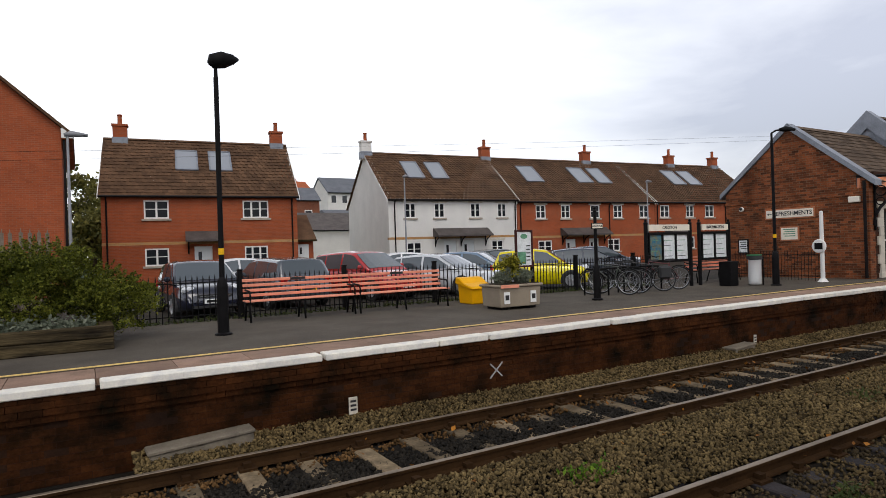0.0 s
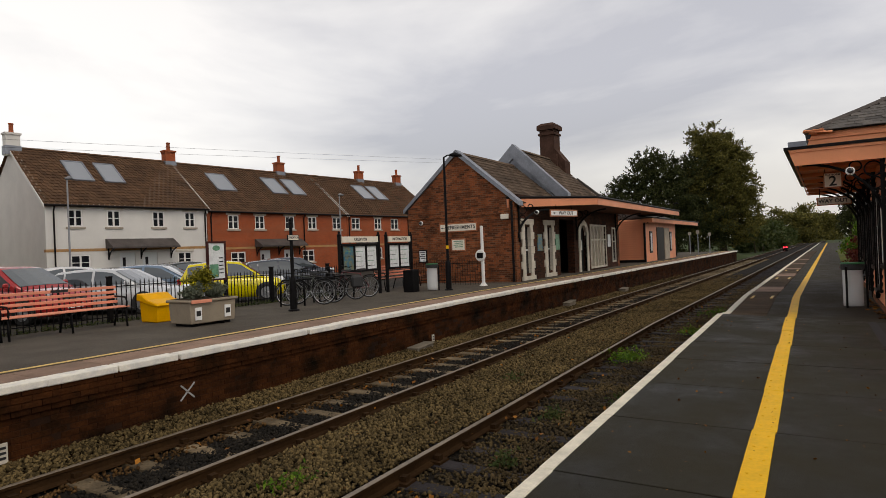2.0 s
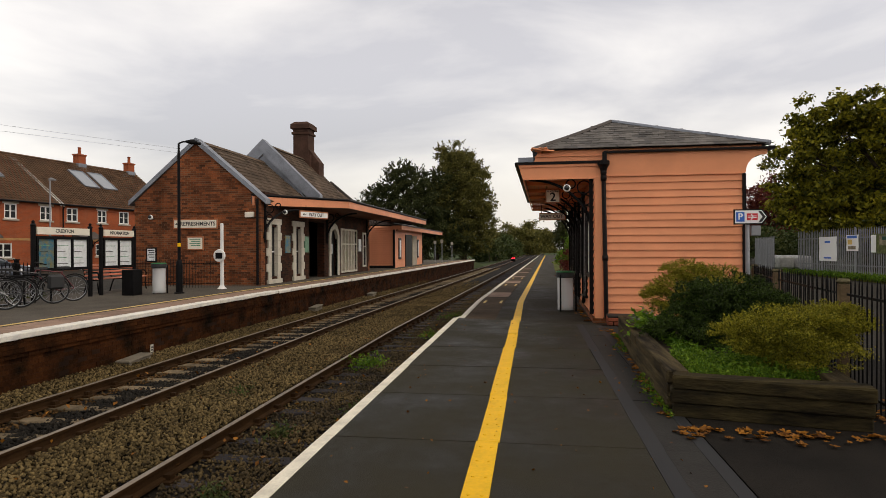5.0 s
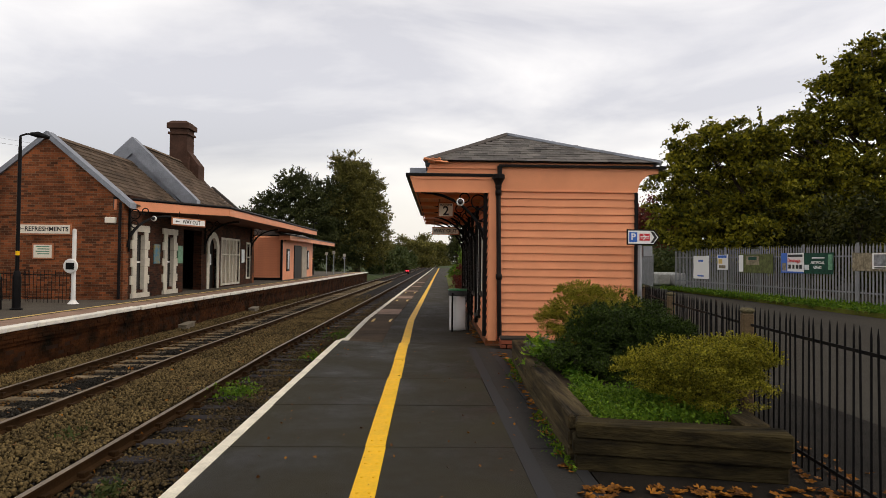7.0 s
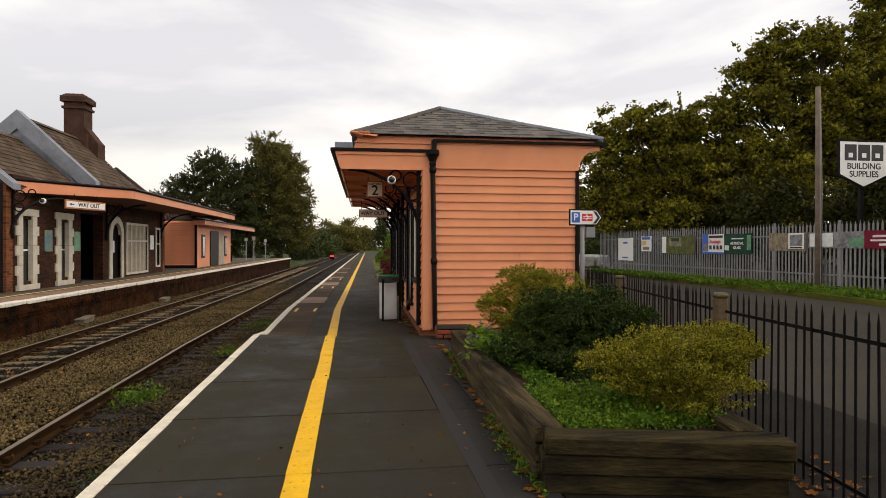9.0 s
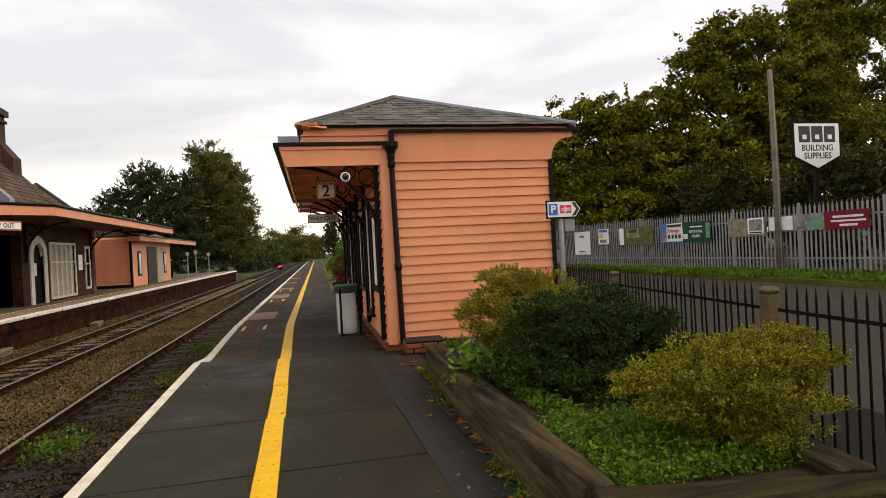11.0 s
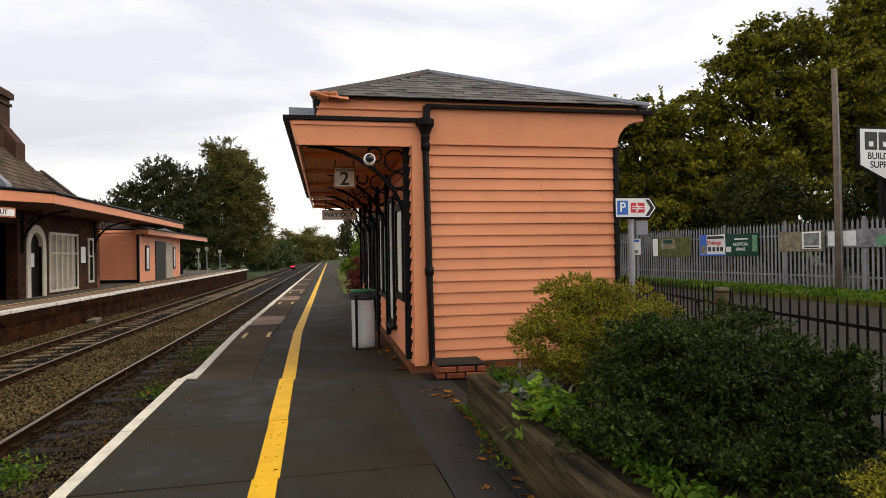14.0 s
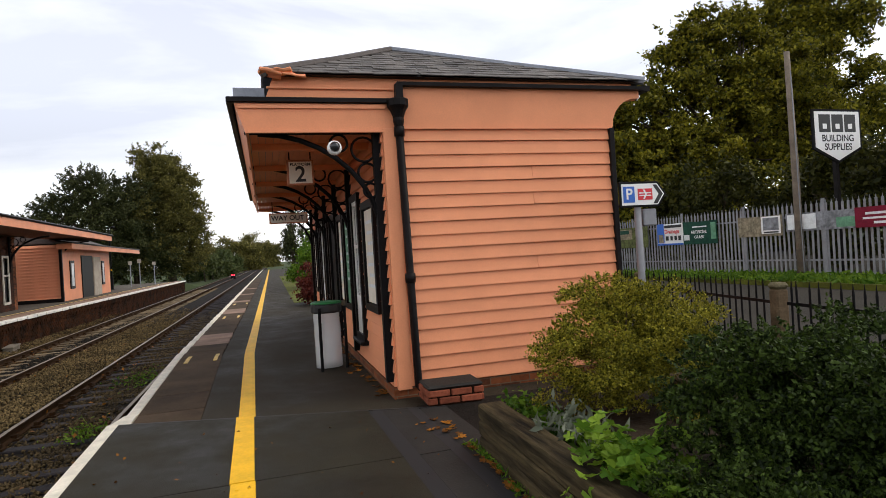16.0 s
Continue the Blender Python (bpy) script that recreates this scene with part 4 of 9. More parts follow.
core = bmesh.new()
box(core, 0.006, SL, SB, -0.006, 0.06, 3.28)
part("wall_core", core, M_PEACH, SH)
plinth = bmesh.new()
box(plinth, -0.02, SL, SB - 0.02, 0.05, -0.06, 0.085)
part("plinth", plinth, M_BRICK_OLD, SH, "low brick plinth")
PITCH = 0.1447
end_board = board_mesh(-SB - 0.14, "y")
end_board_a, end_board_b = board_mesh(1.55, "y"), board_mesh(-SB - 0.14 - 1.553, "y")
for k in range(19):
    z = 0.09 + k * PITCH
    if k in (8, 13, 15):
        piece("weatherboard", end_board_a, SH, pose(0, -0.14, z + rng.normal(0, 0.002), rng.normal(0, 0.05)))
        piece("weatherboard", end_board_b, SH, pose(0, -0.14 - 1.553, z + rng.normal(0, 0.003), rng.normal(0, 0.1)))
    else:
        piece("weatherboard", end_board, SH, pose(0, -0.14, z + rng.normal(0, 0.002), rng.normal(0, 0.08)))
boxpart("corner_board", SH, M_PEACH, -0.062, 0.0, -0.14, 0.012, 0.07, 2.84, bevel=0.004)
boxpart("corner_post", SH, M_BLACK, -0.066, 0.02, SB - 0.02, SB + 0.04, 0.07, 2.84, bevel=0.004)
# openings along the platform face: x from, x to, z from, z to
FRONT = [(0.58, 1.36, 0.88, 2.12, "board"), (1.75, 2.35, 0.42, 2.30, "window"), (2.75, 3.35, 0.75, 2.15, "green"), (3.55, 4.15, 0.75, 2.15, "board"),
         (4.5, 5.5, 0.05, 2.25, "door"), (5.9, 6.5, 0.75, 2.15, "green"), (6.8, 7.4, 0.42, 2.30, "window"), (7.8, 8.4, 0.75, 2.15, "board"), (8.8, 9.4, 0.75, 2.15, "board")]
strip = {}
for k in range(19):
    z = 0.09 + k * PITCH
    cuts = [f for f in FRONT if f[2] < z + 0.1 and f[3] > z + 0.03]
    u = 0.0
    for f in cuts + [(SL, SL, 0, 0, "")]:
        if f[0] - u > 0.05:
            w = round(f[0] - u, 3)
            if w not in strip:
                strip[w] = board_mesh(w, "x")
            piece("weatherboard", strip[w], SH, pose(u, 0, z))
        u = f[1]
for u0, u1, z0, z1, what in FRONT:
    fr = bmesh.new()
    for d in ((u0 - 0.06, u0 + 0.03), (u1 - 0.03, u1 + 0.06)):
        box(fr, *d, 0.0, 0.075, z0 - 0.05, z1 + 0.06)
    box(fr, u0 + 0.03, u1 - 0.03, 0.0, 0.075, z1 - 0.03, z1 + 0.06)
    box(fr, u0 + 0.03, u1 - 0.03, 0.0, 0.075, z0 - 0.05, z0 + 0.03)
    if what == "window":
        w = part("window", fr, M_BLACK, SH, "white sash window in a black frame")
        sash = bmesh.new()
        for a, b, c, d in ((u0 + 0.03, u1 - 0.03, z0 + 0.03, z0 + 0.55), (u0 + 0.03, u0 + 0.09, z0 + 0.55, z1 - 0.03), (u1 - 0.09, u1 - 0.03, z0 + 0.55, z1 - 0.03), (u0 + 0.09, u1 - 0.09, z0 + 1.2, z0 + 1.25), (u0 + 0.09, u1 - 0.09, z1 - 0.09, z1 - 0.03), ((u0 + u1) / 2 - 0.015, (u0 + u1) / 2 + 0.015, z0 + 0.55, z1 - 0.09)):
            box(sash, a, b, 0.012, 0.05, c, d)
        part("sash", sash, M_WHITE, w)
        boxpart("pane", w, M_GLASS_DARK, u0 + 0.03, u1 - 0.03, 0.02, 0.03, z0 + 0.5, z1 - 0.03)
        boxpart("sill", w, M_BLACK, u0 - 0.08, u1 + 0.08, 0.0, 0.13, z0 - 0.10, z0 - 0.05, bevel=0.01)
    elif what == "door":
        w = part("door_frame", fr, M_BLACK, SH)
        boxpart("door", w, M_DOORDARK, u0 + 0.03, u1 - 0.03, 0.0, 0.03, z0 + 0.03, z1 - 0.03, label="dark panelled door")
    else:
        w = part("poster_frame", fr, M_BLACK, SH, "black framed poster case")
        pm = M_PAPER_GREEN if what == "green" else M_CREAM_SIGN
        boxpart("poster", w, pm, u0 + 0.05, u1 - 0.05, 0.036, 0.045, z0 + 0.05, z1 - 0.05, label="faded printed notice")
        for q in range(7):
            boxpart("print_bar", w, M_PAPER, u0 + 0.12, u1 - 0.12 - 0.06 * (q % 3), 0.046, 0.048, z1 - 0.22 - q * 0.13, z1 - 0.18 - q * 0.13)
# frieze with the coved return at the back eaves
bm = bmesh.new()
cove = [(SB - 0.36 + 0.34 * math.cos(radians(t)), 2.86 + 0.34 * math.sin(radians(t))) for t in range(0, 91, 15)]
prism(bm, [(-0.02, 2.84), (SB, 2.84)] + cove + [(SB - 0.40, 3.20), (SB - 0.40, 3.29), (-0.02, 3.29)], "x", -0.042, 0.10)
part("frieze", bm, M_PEACH, SH, "flat peach frieze board")
bm = bmesh.new()
box(bm, -0.055, -0.042, SB, -0.02, 2.835, 2.855)
part("frieze_bead", bm, M_PEACH, SH)
# canopy over the platform
CY = 1.46
bm = bmesh.new()
prism(bm, [(-0.02, 2.80), (CY - 0.10, 2.80), (CY, 3.10), (-0.02, 3.10)], "x", -0.05, -0.02)
prism(bm, [(-0.02, 3.045), (CY - 0.012, 3.045), (CY, 3.085), (-0.02, 3.085)], "x", -0.072, -0.05)
prism(bm, [(0.0, 2.80), (CY - 0.10, 2.80), (CY - 0.095, 2.825), (0.0, 2.825)], "x", -0.060, -0.05)
part("canopy_end_fascia", bm, M_PEACH, SH)
bm = bmesh.new()
prism(bm, [(CY - 0.10, 2.80), (CY - 0.07, 2.80), (CY + 0.03, 3.10), (CY, 3.10)], "x", -0.05, SL + 0.05)
part("canopy_front_fascia", bm, M_PEACH, SH)
n_soffit = 16
for k in range(n_soffit):
    y0 = 0.03 + k * (CY - 0.13) / n_soffit
    boxpart("soffit_board", SH, M_PEACH, -0.02, SL, y0 + 0.003, y0 + (CY - 0.13) / n_soffit - 0.003, 2.86, 2.885)
for u in (0.9, 2.55, 4.35, 6.2, 8.1, 9.7):
    boxpart("canopy_beam", SH, M_PEACH, u - 0.05, u + 0.05, 0.0, CY - 0.11, 2.78, 2.858, bevel=0.006)
bm = bmesh.new()
prism(bm, [(CY + 0.05, 3.10), (CY + 0.05, 3.13), (0.0, 3.30), (0.0, 3.10)], "x", 0.04, SL + 0.06)
part("canopy_roof", bm, M_LEAD, SH, "grey lead canopy roof")
bm = bmesh.new()
box(bm, -0.10, -0.05, -0.16, CY + 0.09, 3.105, 3.15)
part("gutter", bm, M_BLACK, SH)
bm = bmesh.new()
box(bm, -0.08, SL + 0.06, CY + 0.03, CY + 0.10, 3.10, 3.15)
part("gutter", bm, M_BLACK, SH)
boxpart("lead_upstand", SH, M_LEAD, -0.045, 0.038, 1.19, CY + 0.03, 3.15, 3.25)
bm = bmesh.new()
box(bm, -0.075, -0.05, -0.12, 1.17, 3.243, 3.262)
soften(bm, 0.004)
part("eaves_bead", bm, M_PEACH, SH)
boxpart("gutter_outlet", SH, M_BLACK, -0.13, -0.06, -0.215, -0.135, 3.10, 3.30)
bm = bmesh.new()
prism(bm, [(1.18, 3.15), (-0.16, 3.15), (-0.16, 3.29), (SB - 0.3, 3.30), (SB - 0.3, 3.37), (1.1, 3.37)], "x", -0.048, 0.03)
part("eaves_board", bm, M_PEACH, SH, "peeling peach eaves board")
bm = bmesh.new()
box(bm, -0.12, -0.05, SB - 0.42, -0.16, 3.285, 3.325)
part("gutter", bm, M_BLACK, SH, "sagging black end gutter")
boxpart("gutter", SH, M_BLACK, -0.1, SL + 0.1, SB - 0.52, SB - 0.42, 3.28, 3.34)
# slate roof: hipped end in single slates, long slopes joined
E0 = Vector((-0.14, 1.20, 3.37))
E1 = Vector((-0.14, SB - 0.42, 3.37))
AP = Vector((1.52, -0.48, 4.19))
AQ = Vector((SL - 1.5, -0.72, 4.19))
bm = bmesh.new()
v = [bm.verts.new(p) for p in (E0, E1, AP, AQ, Vector((SL + 0.14, 1.20, 3.37)), Vector((SL + 0.14, SB - 0.42, 3.37)))]
for q in ((0, 1, 2), (0, 2, 3, 4), (1, 5, 3, 2), (5, 4, 3), (0, 4, 5, 1)):
    bm.faces.new([v[i] for i in q])
part("roof_deck", bm, M_BLACK, SH)
bm = bmesh.new()
box(bm, 0, 0.20, -0.125, 0.125, 0.0, 0.009)
slate_mesh = mesh_of(bm, "slate", M_SLATE)
up = (AP - (E0 + E1) / 2 - Vector((0, (AP - (E0 + E1) / 2).y, 0))).normalized()
side = Vector((0, 1, 0))
nrm = up.cross(side)
rot = Matrix((up, side, nrm)).transposed().to_4x4()
run = (AP.x - E0.x) / up.x
rows_n = int(run / 0.155)
for k in range(rows_n):
    s = (k * 0.155) / run
    ya, yb = E0.y + (AP.y - E0.y) * s, E1.y + (AP.y - E1.y) * s
    y = yb + 0.10 + (0.125 if k % 2 else 0)
    while y < ya - 0.08:
        p = Vector((E0.x, y + rng.normal(0, 0.004), E0.z)) + up * (k * 0.155) + nrm * (0.014 + rng.uniform(0, 0.006))
        piece("slate", slate_mesh, SH, Matrix.Translation(p) @ rot @ pose(0, 0, 0, rng.normal(0, 0.8), 2.2, rng.normal(0, 0.7)))
        y += 0.252


def slope_courses(parent, a0, a1, b0, b1, mat, pitch=0.2, width=0.3, name="roof_covering", label="weathered slate courses"):
    """Courses of slates on a four-cornered slope: a0 to a1 the eave, b0 to b1 the ridge."""
    bm = bmesh.new()
    n_up = max(2, int((Vector(b0) - Vector(a0)).length / pitch))
    nn = (Vector(a1) - Vector(a0)).cross(Vector(b0) - Vector(a0)).normalized()
    if nn.z < 0:
        nn = -nn
    for k in range(n_up):
        l0, l1 = Vector(a0).lerp(Vector(b0), k / n_up), Vector(a0).lerp(Vector(b0), min(1, (k + 1.08) / n_up))
        r0, r1 = Vector(a1).lerp(Vector(b1), k / n_up), Vector(a1).lerp(Vector(b1), min(1, (k + 1.08) / n_up))
        cnt = max(1, int((r0 - l0).length / width))
        for j in range(cnt):
            f0, f1 = (j + (0.5 if k % 2 else 0)) / cnt, (j + 1 + (0.5 if k % 2 else 0)) / cnt - 0.004
            f1 = min(f1, 1)
            if f0 >= f1:
                continue
            h = 0.03 + random.uniform(0, 0.006)
            q = [l0.lerp(r0, f0) + nn * h, l0.lerp(r0, f1) + nn * h, l1.lerp(r1, f1) + nn * 0.012, l1.lerp(r1, f0) + nn * 0.012, l0.lerp(r0, f0), l0.lerp(r0, f1)]
            q = [bm.verts.new(p) for p in q]
            bm.faces.new(q[:4])
            bm.faces.new((q[0], q[4], q[5], q[1]))
    ob = part(name, bm, mat, parent)
    return tagged(ob, label, kind="stuff")


slope_courses(SH, E0, (SL + 0.14, 1.20, 3.37), AP, AQ, M_SLATE_JOINED)
slope_courses(SH, E1, (SL + 0.14, SB - 0.42, 3.37), AP, AQ, M_SLATE_JOINED)
for a, b in ((E0, AP), (E1, AP), (AP, AQ)):
    bm = bmesh.new()
    tube(bm, [Vector(a) + Vector((0, 0, 0.012)), (Vector(a) + Vector(b)) / 2 + Vector((0, 0, 0.004)), Vector(b) + Vector((0, 0, 0.02))], 0.052, 8)
    part("hip_roll", bm, M_SLATE_JOINED if a is E0 else M_LEAD, SH, "dark ridge tiles along the hip" if a is E0 else "grey lead hip roll")
bm = bmesh.new()
cbox(bm, pose(-0.15, 1.13, 3.375, 14, 12, 8), 0.12, 0.22, 0.035)
cbox(bm, pose(-0.16, 1.02, 3.385, -9, 24, -6), 0.10, 0.20, 0.03)
cbox(bm, pose(-0.15, 0.90, 3.365, 6, -14, 4), 0.09, 0.24, 0.025)
soften(bm, 0.010)
bmesh.ops.subdivide_edges(bm, edges=bm.edges[:], cuts=2, use_grid_fill=True)
for vv in bm.verts:
    vv.co += 0.02 * noise.noise_vector(vv.co * 14)
part("torn_flashing", bm, M_PEACH, SH, "torn painted flashing at the roof corner")
# rainwater pipe on the end wall
bm = bmesh.new()
tube(bm, [(-0.10, -0.155, 2.86), (-0.10, -0.20, 0.10), (-0.14, -0.215, 0.04)], 0.042, 12)
for z in (1.25, 2.80):
    lathe(bm, [(0.055, -0.05), (0.058, 0.0), (0.055, 0.05)], 12, (-0.10, -0.20 + 0.045 * z / 2.86, z))
pipe = part("downpipe", bm, M_BLACK, SH, "black iron rainwater pipe", smooth=True)
bm = bmesh.new()
lathe(bm, [(0.05, 0), (0.06, 0.05), (0.055, 0.08), (0.085, 0.16), (0.115, 0.20), (0.115, 0.27), (0.10, 0.28)], 12, (-0.10, -0.155, 2.86))
part("hopper", bm, M_BLACK, pipe, smooth=False)
# iron brackets
for i, u in enumerate((0.12, 2.55, 4.35, 6.2, 8.1, 9.9)):
    br = bmesh.new()
    box(br, u - 0.045, u + 0.045, 0.0, 0.10, 0.14, 2.86)
    bk = part("bracket_post", br, M_IRON, SH)
    bm = bmesh.new()
    arc = [(u, 0.06 + 1.22 * (1 - math.cos(radians(a))), 1.72 + 1.10 * math.sin(radians(a))) for a in range(0, 91, 10)]
    tube(bm, arc, 0.028, 6)
    tube(bm, [(u, 0.05, 2.835), (u, CY - 0.05, 2.835)], 0.025, 6)
    part("arched_brace", bm, M_IRON, bk, smooth=True)
    for yy, zz, rr in ((0.20, 2.65, 0.13), (0.17, 2.40, 0.10), (0.46, 2.72, 0.09), (0.145, 2.21, 0.075)):
        bm = bmesh.new()
        ring(bm, (u, yy, zz), rr, 0.014, "x", 16, 5)
        part("scroll_ring", bm, M_IRON, bk)

SIGN2 = thing("platform_sign", SH.matrix_basis @ pose(1.45, 0.79, 2.60), "cream platform number sign hung under the canopy", "sign")
bm = bmesh.new()
box(bm, -0.03, 0.03, -0.165, 0.165, -0.16, 0.16)
soften(bm, 0.006)
p2 = part("sign_frame", bm, M_SOFFIT, SIGN2)
boxpart("sign_face", SIGN2, M_CREAM_SIGN, -0.036, -0.03, -0.14, 0.14, -0.135, 0.135)
FACE_WEST = Matrix(((0, 0, -1, 0), (-1, 0, 0, 0), (0, 1, 0, 0), (0, 0, 0, 1)))
lettering("2", 0.27, SIGN2, Matrix.Translation((-0.037, 0, -0.03)) @ FACE_WEST)
lettering("PLATFORM", 0.05, SIGN2, Matrix.Translation((-0.037, 0, 0.10)) @ FACE_WEST)
for yy in (-0.13, 0.13):
    bm = bmesh.new()
    tube(bm, [(0, yy, 0.16), (0, yy, 0.27)], 0.008, 6)
    part("hanger", bm, M_IRON, SIGN2)

WS = thing("way_out_sign", SH.matrix_basis @ pose(8.05, 0.70, 2.48), "hanging cream way out sign board", "sign")
boxpart("sign_frame", WS, M_SOFFIT, -0.03, 0.03, -0.43, 0.43, -0.12, 0.12, bevel=0.006)
boxpart("sign_face", WS, M_CREAM_SIGN, -0.036, -0.03, -0.40, 0.40, -0.095, 0.095)
lettering("WAY OUT", 0.155, WS, Matrix.Translation((-0.037, 0.02, 0)) @ FACE_WEST)
bm = bmesh.new()
for yy in (-0.35, 0.35):
    tube(bm, [(0, yy, 0.12), (0, yy, 0.39)], 0.01, 6)
part("hanger", bm, M_IRON, WS)


def dome_camera(m, label="white dome security camera on a bracket"):
    c = thing("security_camera", m, label, "camera", "security cameras")
    bm = bmesh.new()
    lathe(bm, [(0.02, -0.07), (0.065, -0.06), (0.09, -0.02), (0.09, 0.03), (0.06, 0.05)], 16)
    part("housing", bm, M_SIGN_WHITE, c, smooth=True)
    bm = bmesh.new()
    lathe(bm, [(0.066, 0.05), (0.06, 0.085), (0.035, 0.11), (0.01, 0.118)], 16)
    part("dome", bm, M_GLASS_DARK, c, "black glass dome", smooth=True)
    bm = bmesh.new()
    tube(bm, [(0, 0, -0.06), (0, 0, -0.22)], 0.02, 8)
    part("arm", bm, M_IRON, c)
    return c


dome_camera(pose(13.22, -0.785, 2.605, 0, -82, 0) @ Matrix.Scale(0.8, 4))

# brick stub beside the shelter corner
stub = thing("brick_pier", pose(13.06, -1.80, 0, 0, 0, -3), "low mossy red brick pier by the shelter", "pier")
boxpart("core", stub, M_MORTAR, -0.19, 0.19, -0.27, 0.27, -0.02, 0.155)
bm = bmesh.new()
box(bm, -0.105, 0.105, -0.05, 0.05, -0.032, 0.032)
soften(bm, 0.008)
red = material("red pier brick", (0.30, 0.085, 0.045), 0.9, vary=0.4, scale=6, fine=40, bump=0.4, per_object=0.3)
stub_brick = mesh_of(bm, "brick", red)
for c in range(2):
    z = 0.035 + c * 0.075
    for j in range(2):
        for xx in (-0.16, 0.16):
            piece("brick", stub_brick, stub, pose(xx, -0.16 + j * 0.225 + (0.1 if c else 0), z, 0, 0, 90))
    for yy in (-0.24, 0.24):
        for j in range(2):
            piece("brick", stub_brick, stub, pose(-0.1 + j * 0.22, yy, z))
bm = bmesh.new()
box(bm, -0.21, 0.21, -0.29, 0.29, 0.145, 0.185)
soften(bm, 0.02)
part("cap", bm, M_SLABGREY, stub)

# ---- brick station house on the far platform ----
ST = thing("station_house", pose(0, 0, 0), "old red brick station house with slate roofs and a platform canopy", "station building")
GX, FY, BY, AY = 22.3, 9.72, 14.75, 12.25
bm = bmesh.new()
prism(bm, [(FY, 0.0), (BY, 0.0), (BY, 3.25), (AY, 5.42), (FY, 3.25)], "x", GX, GX + 0.35)
part("gable_wall", bm, M_BRICK_OLD, ST, "red brick gable wall")
boxpart("string_course", ST, M_BRICK_OLD, GX - 0.035, GX, FY - 0.02, BY, 2.84, 2.95)
OPEN = [(23.1, 23.75, 0.40, 2.30), (25.55, 26.2, 0.40, 2.30), (27.2, 29.2, 0.0, 2.7), (30.1, 31.1, 0.1, 2.45), (31.8, 34.5, 0.30, 2.42), (35.9, 36.4, 0.5, 2.3)]
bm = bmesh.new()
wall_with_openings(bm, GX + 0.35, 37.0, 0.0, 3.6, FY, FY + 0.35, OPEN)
part("front_wall", bm, M_BRICK_DARK, ST, "dark red-brown brick front wall")
boxpart("back_wall", ST, M_BRICK_OLD, GX + 0.35, 37.0, BY - 0.35, BY, 0.0, 3.6)
boxpart("far_wall", ST, M_BRICK_OLD, 37.0, 37.35, FY, BY, 0.0, 3.6)
# added near-black sheet gives the openings an unlit interior
boxpart("dark_inner_sheet", ST, M_DOORDARK, GX + 0.35, 37.0, FY + 1.4, FY + 1.5, 0.0, 3.4)
def thing_part(name, parent, label):
    ob = new(name)
    ob.empty_display_size = 0.1
    ob.parent = parent
    return tagged(ob, label)


for k, (u0, u1, z0, z1) in enumerate(OPEN):
    if k == 2:
        continue
    if k in (0, 1):
        # dressed stone surround with toothed quoins
        for q in range(7):
            h = (z1 - z0 + 0.2) / 7
            o = 0.34 if q % 2 else 0.22
            za = z0 - 0.1 + q * h
            if q == 0:
                w = thing_part("window_surround", ST, "pale toothed stone window surround")
            boxpart("quoin_stone", w, M_STONE, u0 - o, u0 + 0.04, FY - 0.05, FY + 0.1, za, za + h - 0.004)
            boxpart("quoin_stone", w, M_STONE, u1 - 0.04, u1 + o, FY - 0.05, FY + 0.1, za, za + h - 0.004)
        boxpart("lintel", w, M_STONE, u0 - 0.34, u1 + 0.34, FY - 0.05, FY + 0.1, z1 + 0.1, z1 + 0.32)
        boxpart("sill", w, M_STONE, u0 - 0.3, u1 + 0.3, FY - 0.09, FY + 0.1, z0 - 0.26, z0 - 0.1)
        boxpart("pane", w, M_GLASS_DARK, u0 + 0.04, u1 - 0.04, FY + 0.12, FY + 0.14, z0 - 0.1, z1 + 0.1)
        boxpart("glazing_bar", w, M_WHITE, u0 + 0.04, u1 - 0.04, FY + 0.10, FY + 0.12, (z0 + z1) / 2 - 0.02, (z0 + z1) / 2 + 0.03)
    elif k == 3:
        bm = bmesh.new()
        c, r = (u0 + u1) / 2, (u1 - u0) / 2
        for o0, o1 in ((u0 - 0.28, u0), (u1, u1 + 0.28)):
            box(bm, o0, o1, FY - 0.05, FY + 0.1, 0.1, z1 - r)
        for q in range(12):
            a0, a1 = math.pi * q / 12, math.pi * (q + 1) / 12
            pts = [(c + rr * math.cos(a), z1 - r + rr * math.sin(a)) for rr, a in ((r, a0), (r + 0.28, a0), (r + 0.28, a1), (r, a1))]
            prism(bm, pts, "y", FY - 0.05, FY + 0.1)
        w = part("door_surround", bm, M_STONE, ST, "pale arched stone door surround")
        boxpart("door", w, M_DOORDARK, u0, u1, FY + 0.15, FY + 0.2, 0.12, z1, label="dark arched door")
        boxpart("pane", w, M_PAPER, u0 + 0.3, u1 - 0.3, FY + 0.13, FY + 0.15, 1.2, 1.7)
    else:
        nb = 5 if u1 - u0 > 1 else 1
        lights = []
        for q in range(nb):
            x0, x1 = u0 + (u1 - u0) * q / nb + (0.045 if q else 0), u0 + (u1 - u0) * (q + 1) / nb - (0.045 if q < nb - 1 else 0)
            lights += [(x0, x1, z0, z1 - 0.75), (x0, x1, z1 - 0.68, z1)]
        bm = bmesh.new()
        wall_with_openings(bm, u0 - 0.1, u1 + 0.1, z0 - 0.1, z1 + 0.1, FY - 0.04, FY + 0.08, lights)
        w = part("window", bm, M_STONE, ST, "large cream mullioned window")
        for q in range(nb):
            x0, x1 = u0 + (u1 - u0) * q / nb + 0.04, u0 + (u1 - u0) * (q + 1) / nb - 0.04
            boxpart("pane", w, M_SILL if nb > 1 else M_GLASS_DARK, x0, x1, FY + 0.04, FY + 0.05, z0, z1)
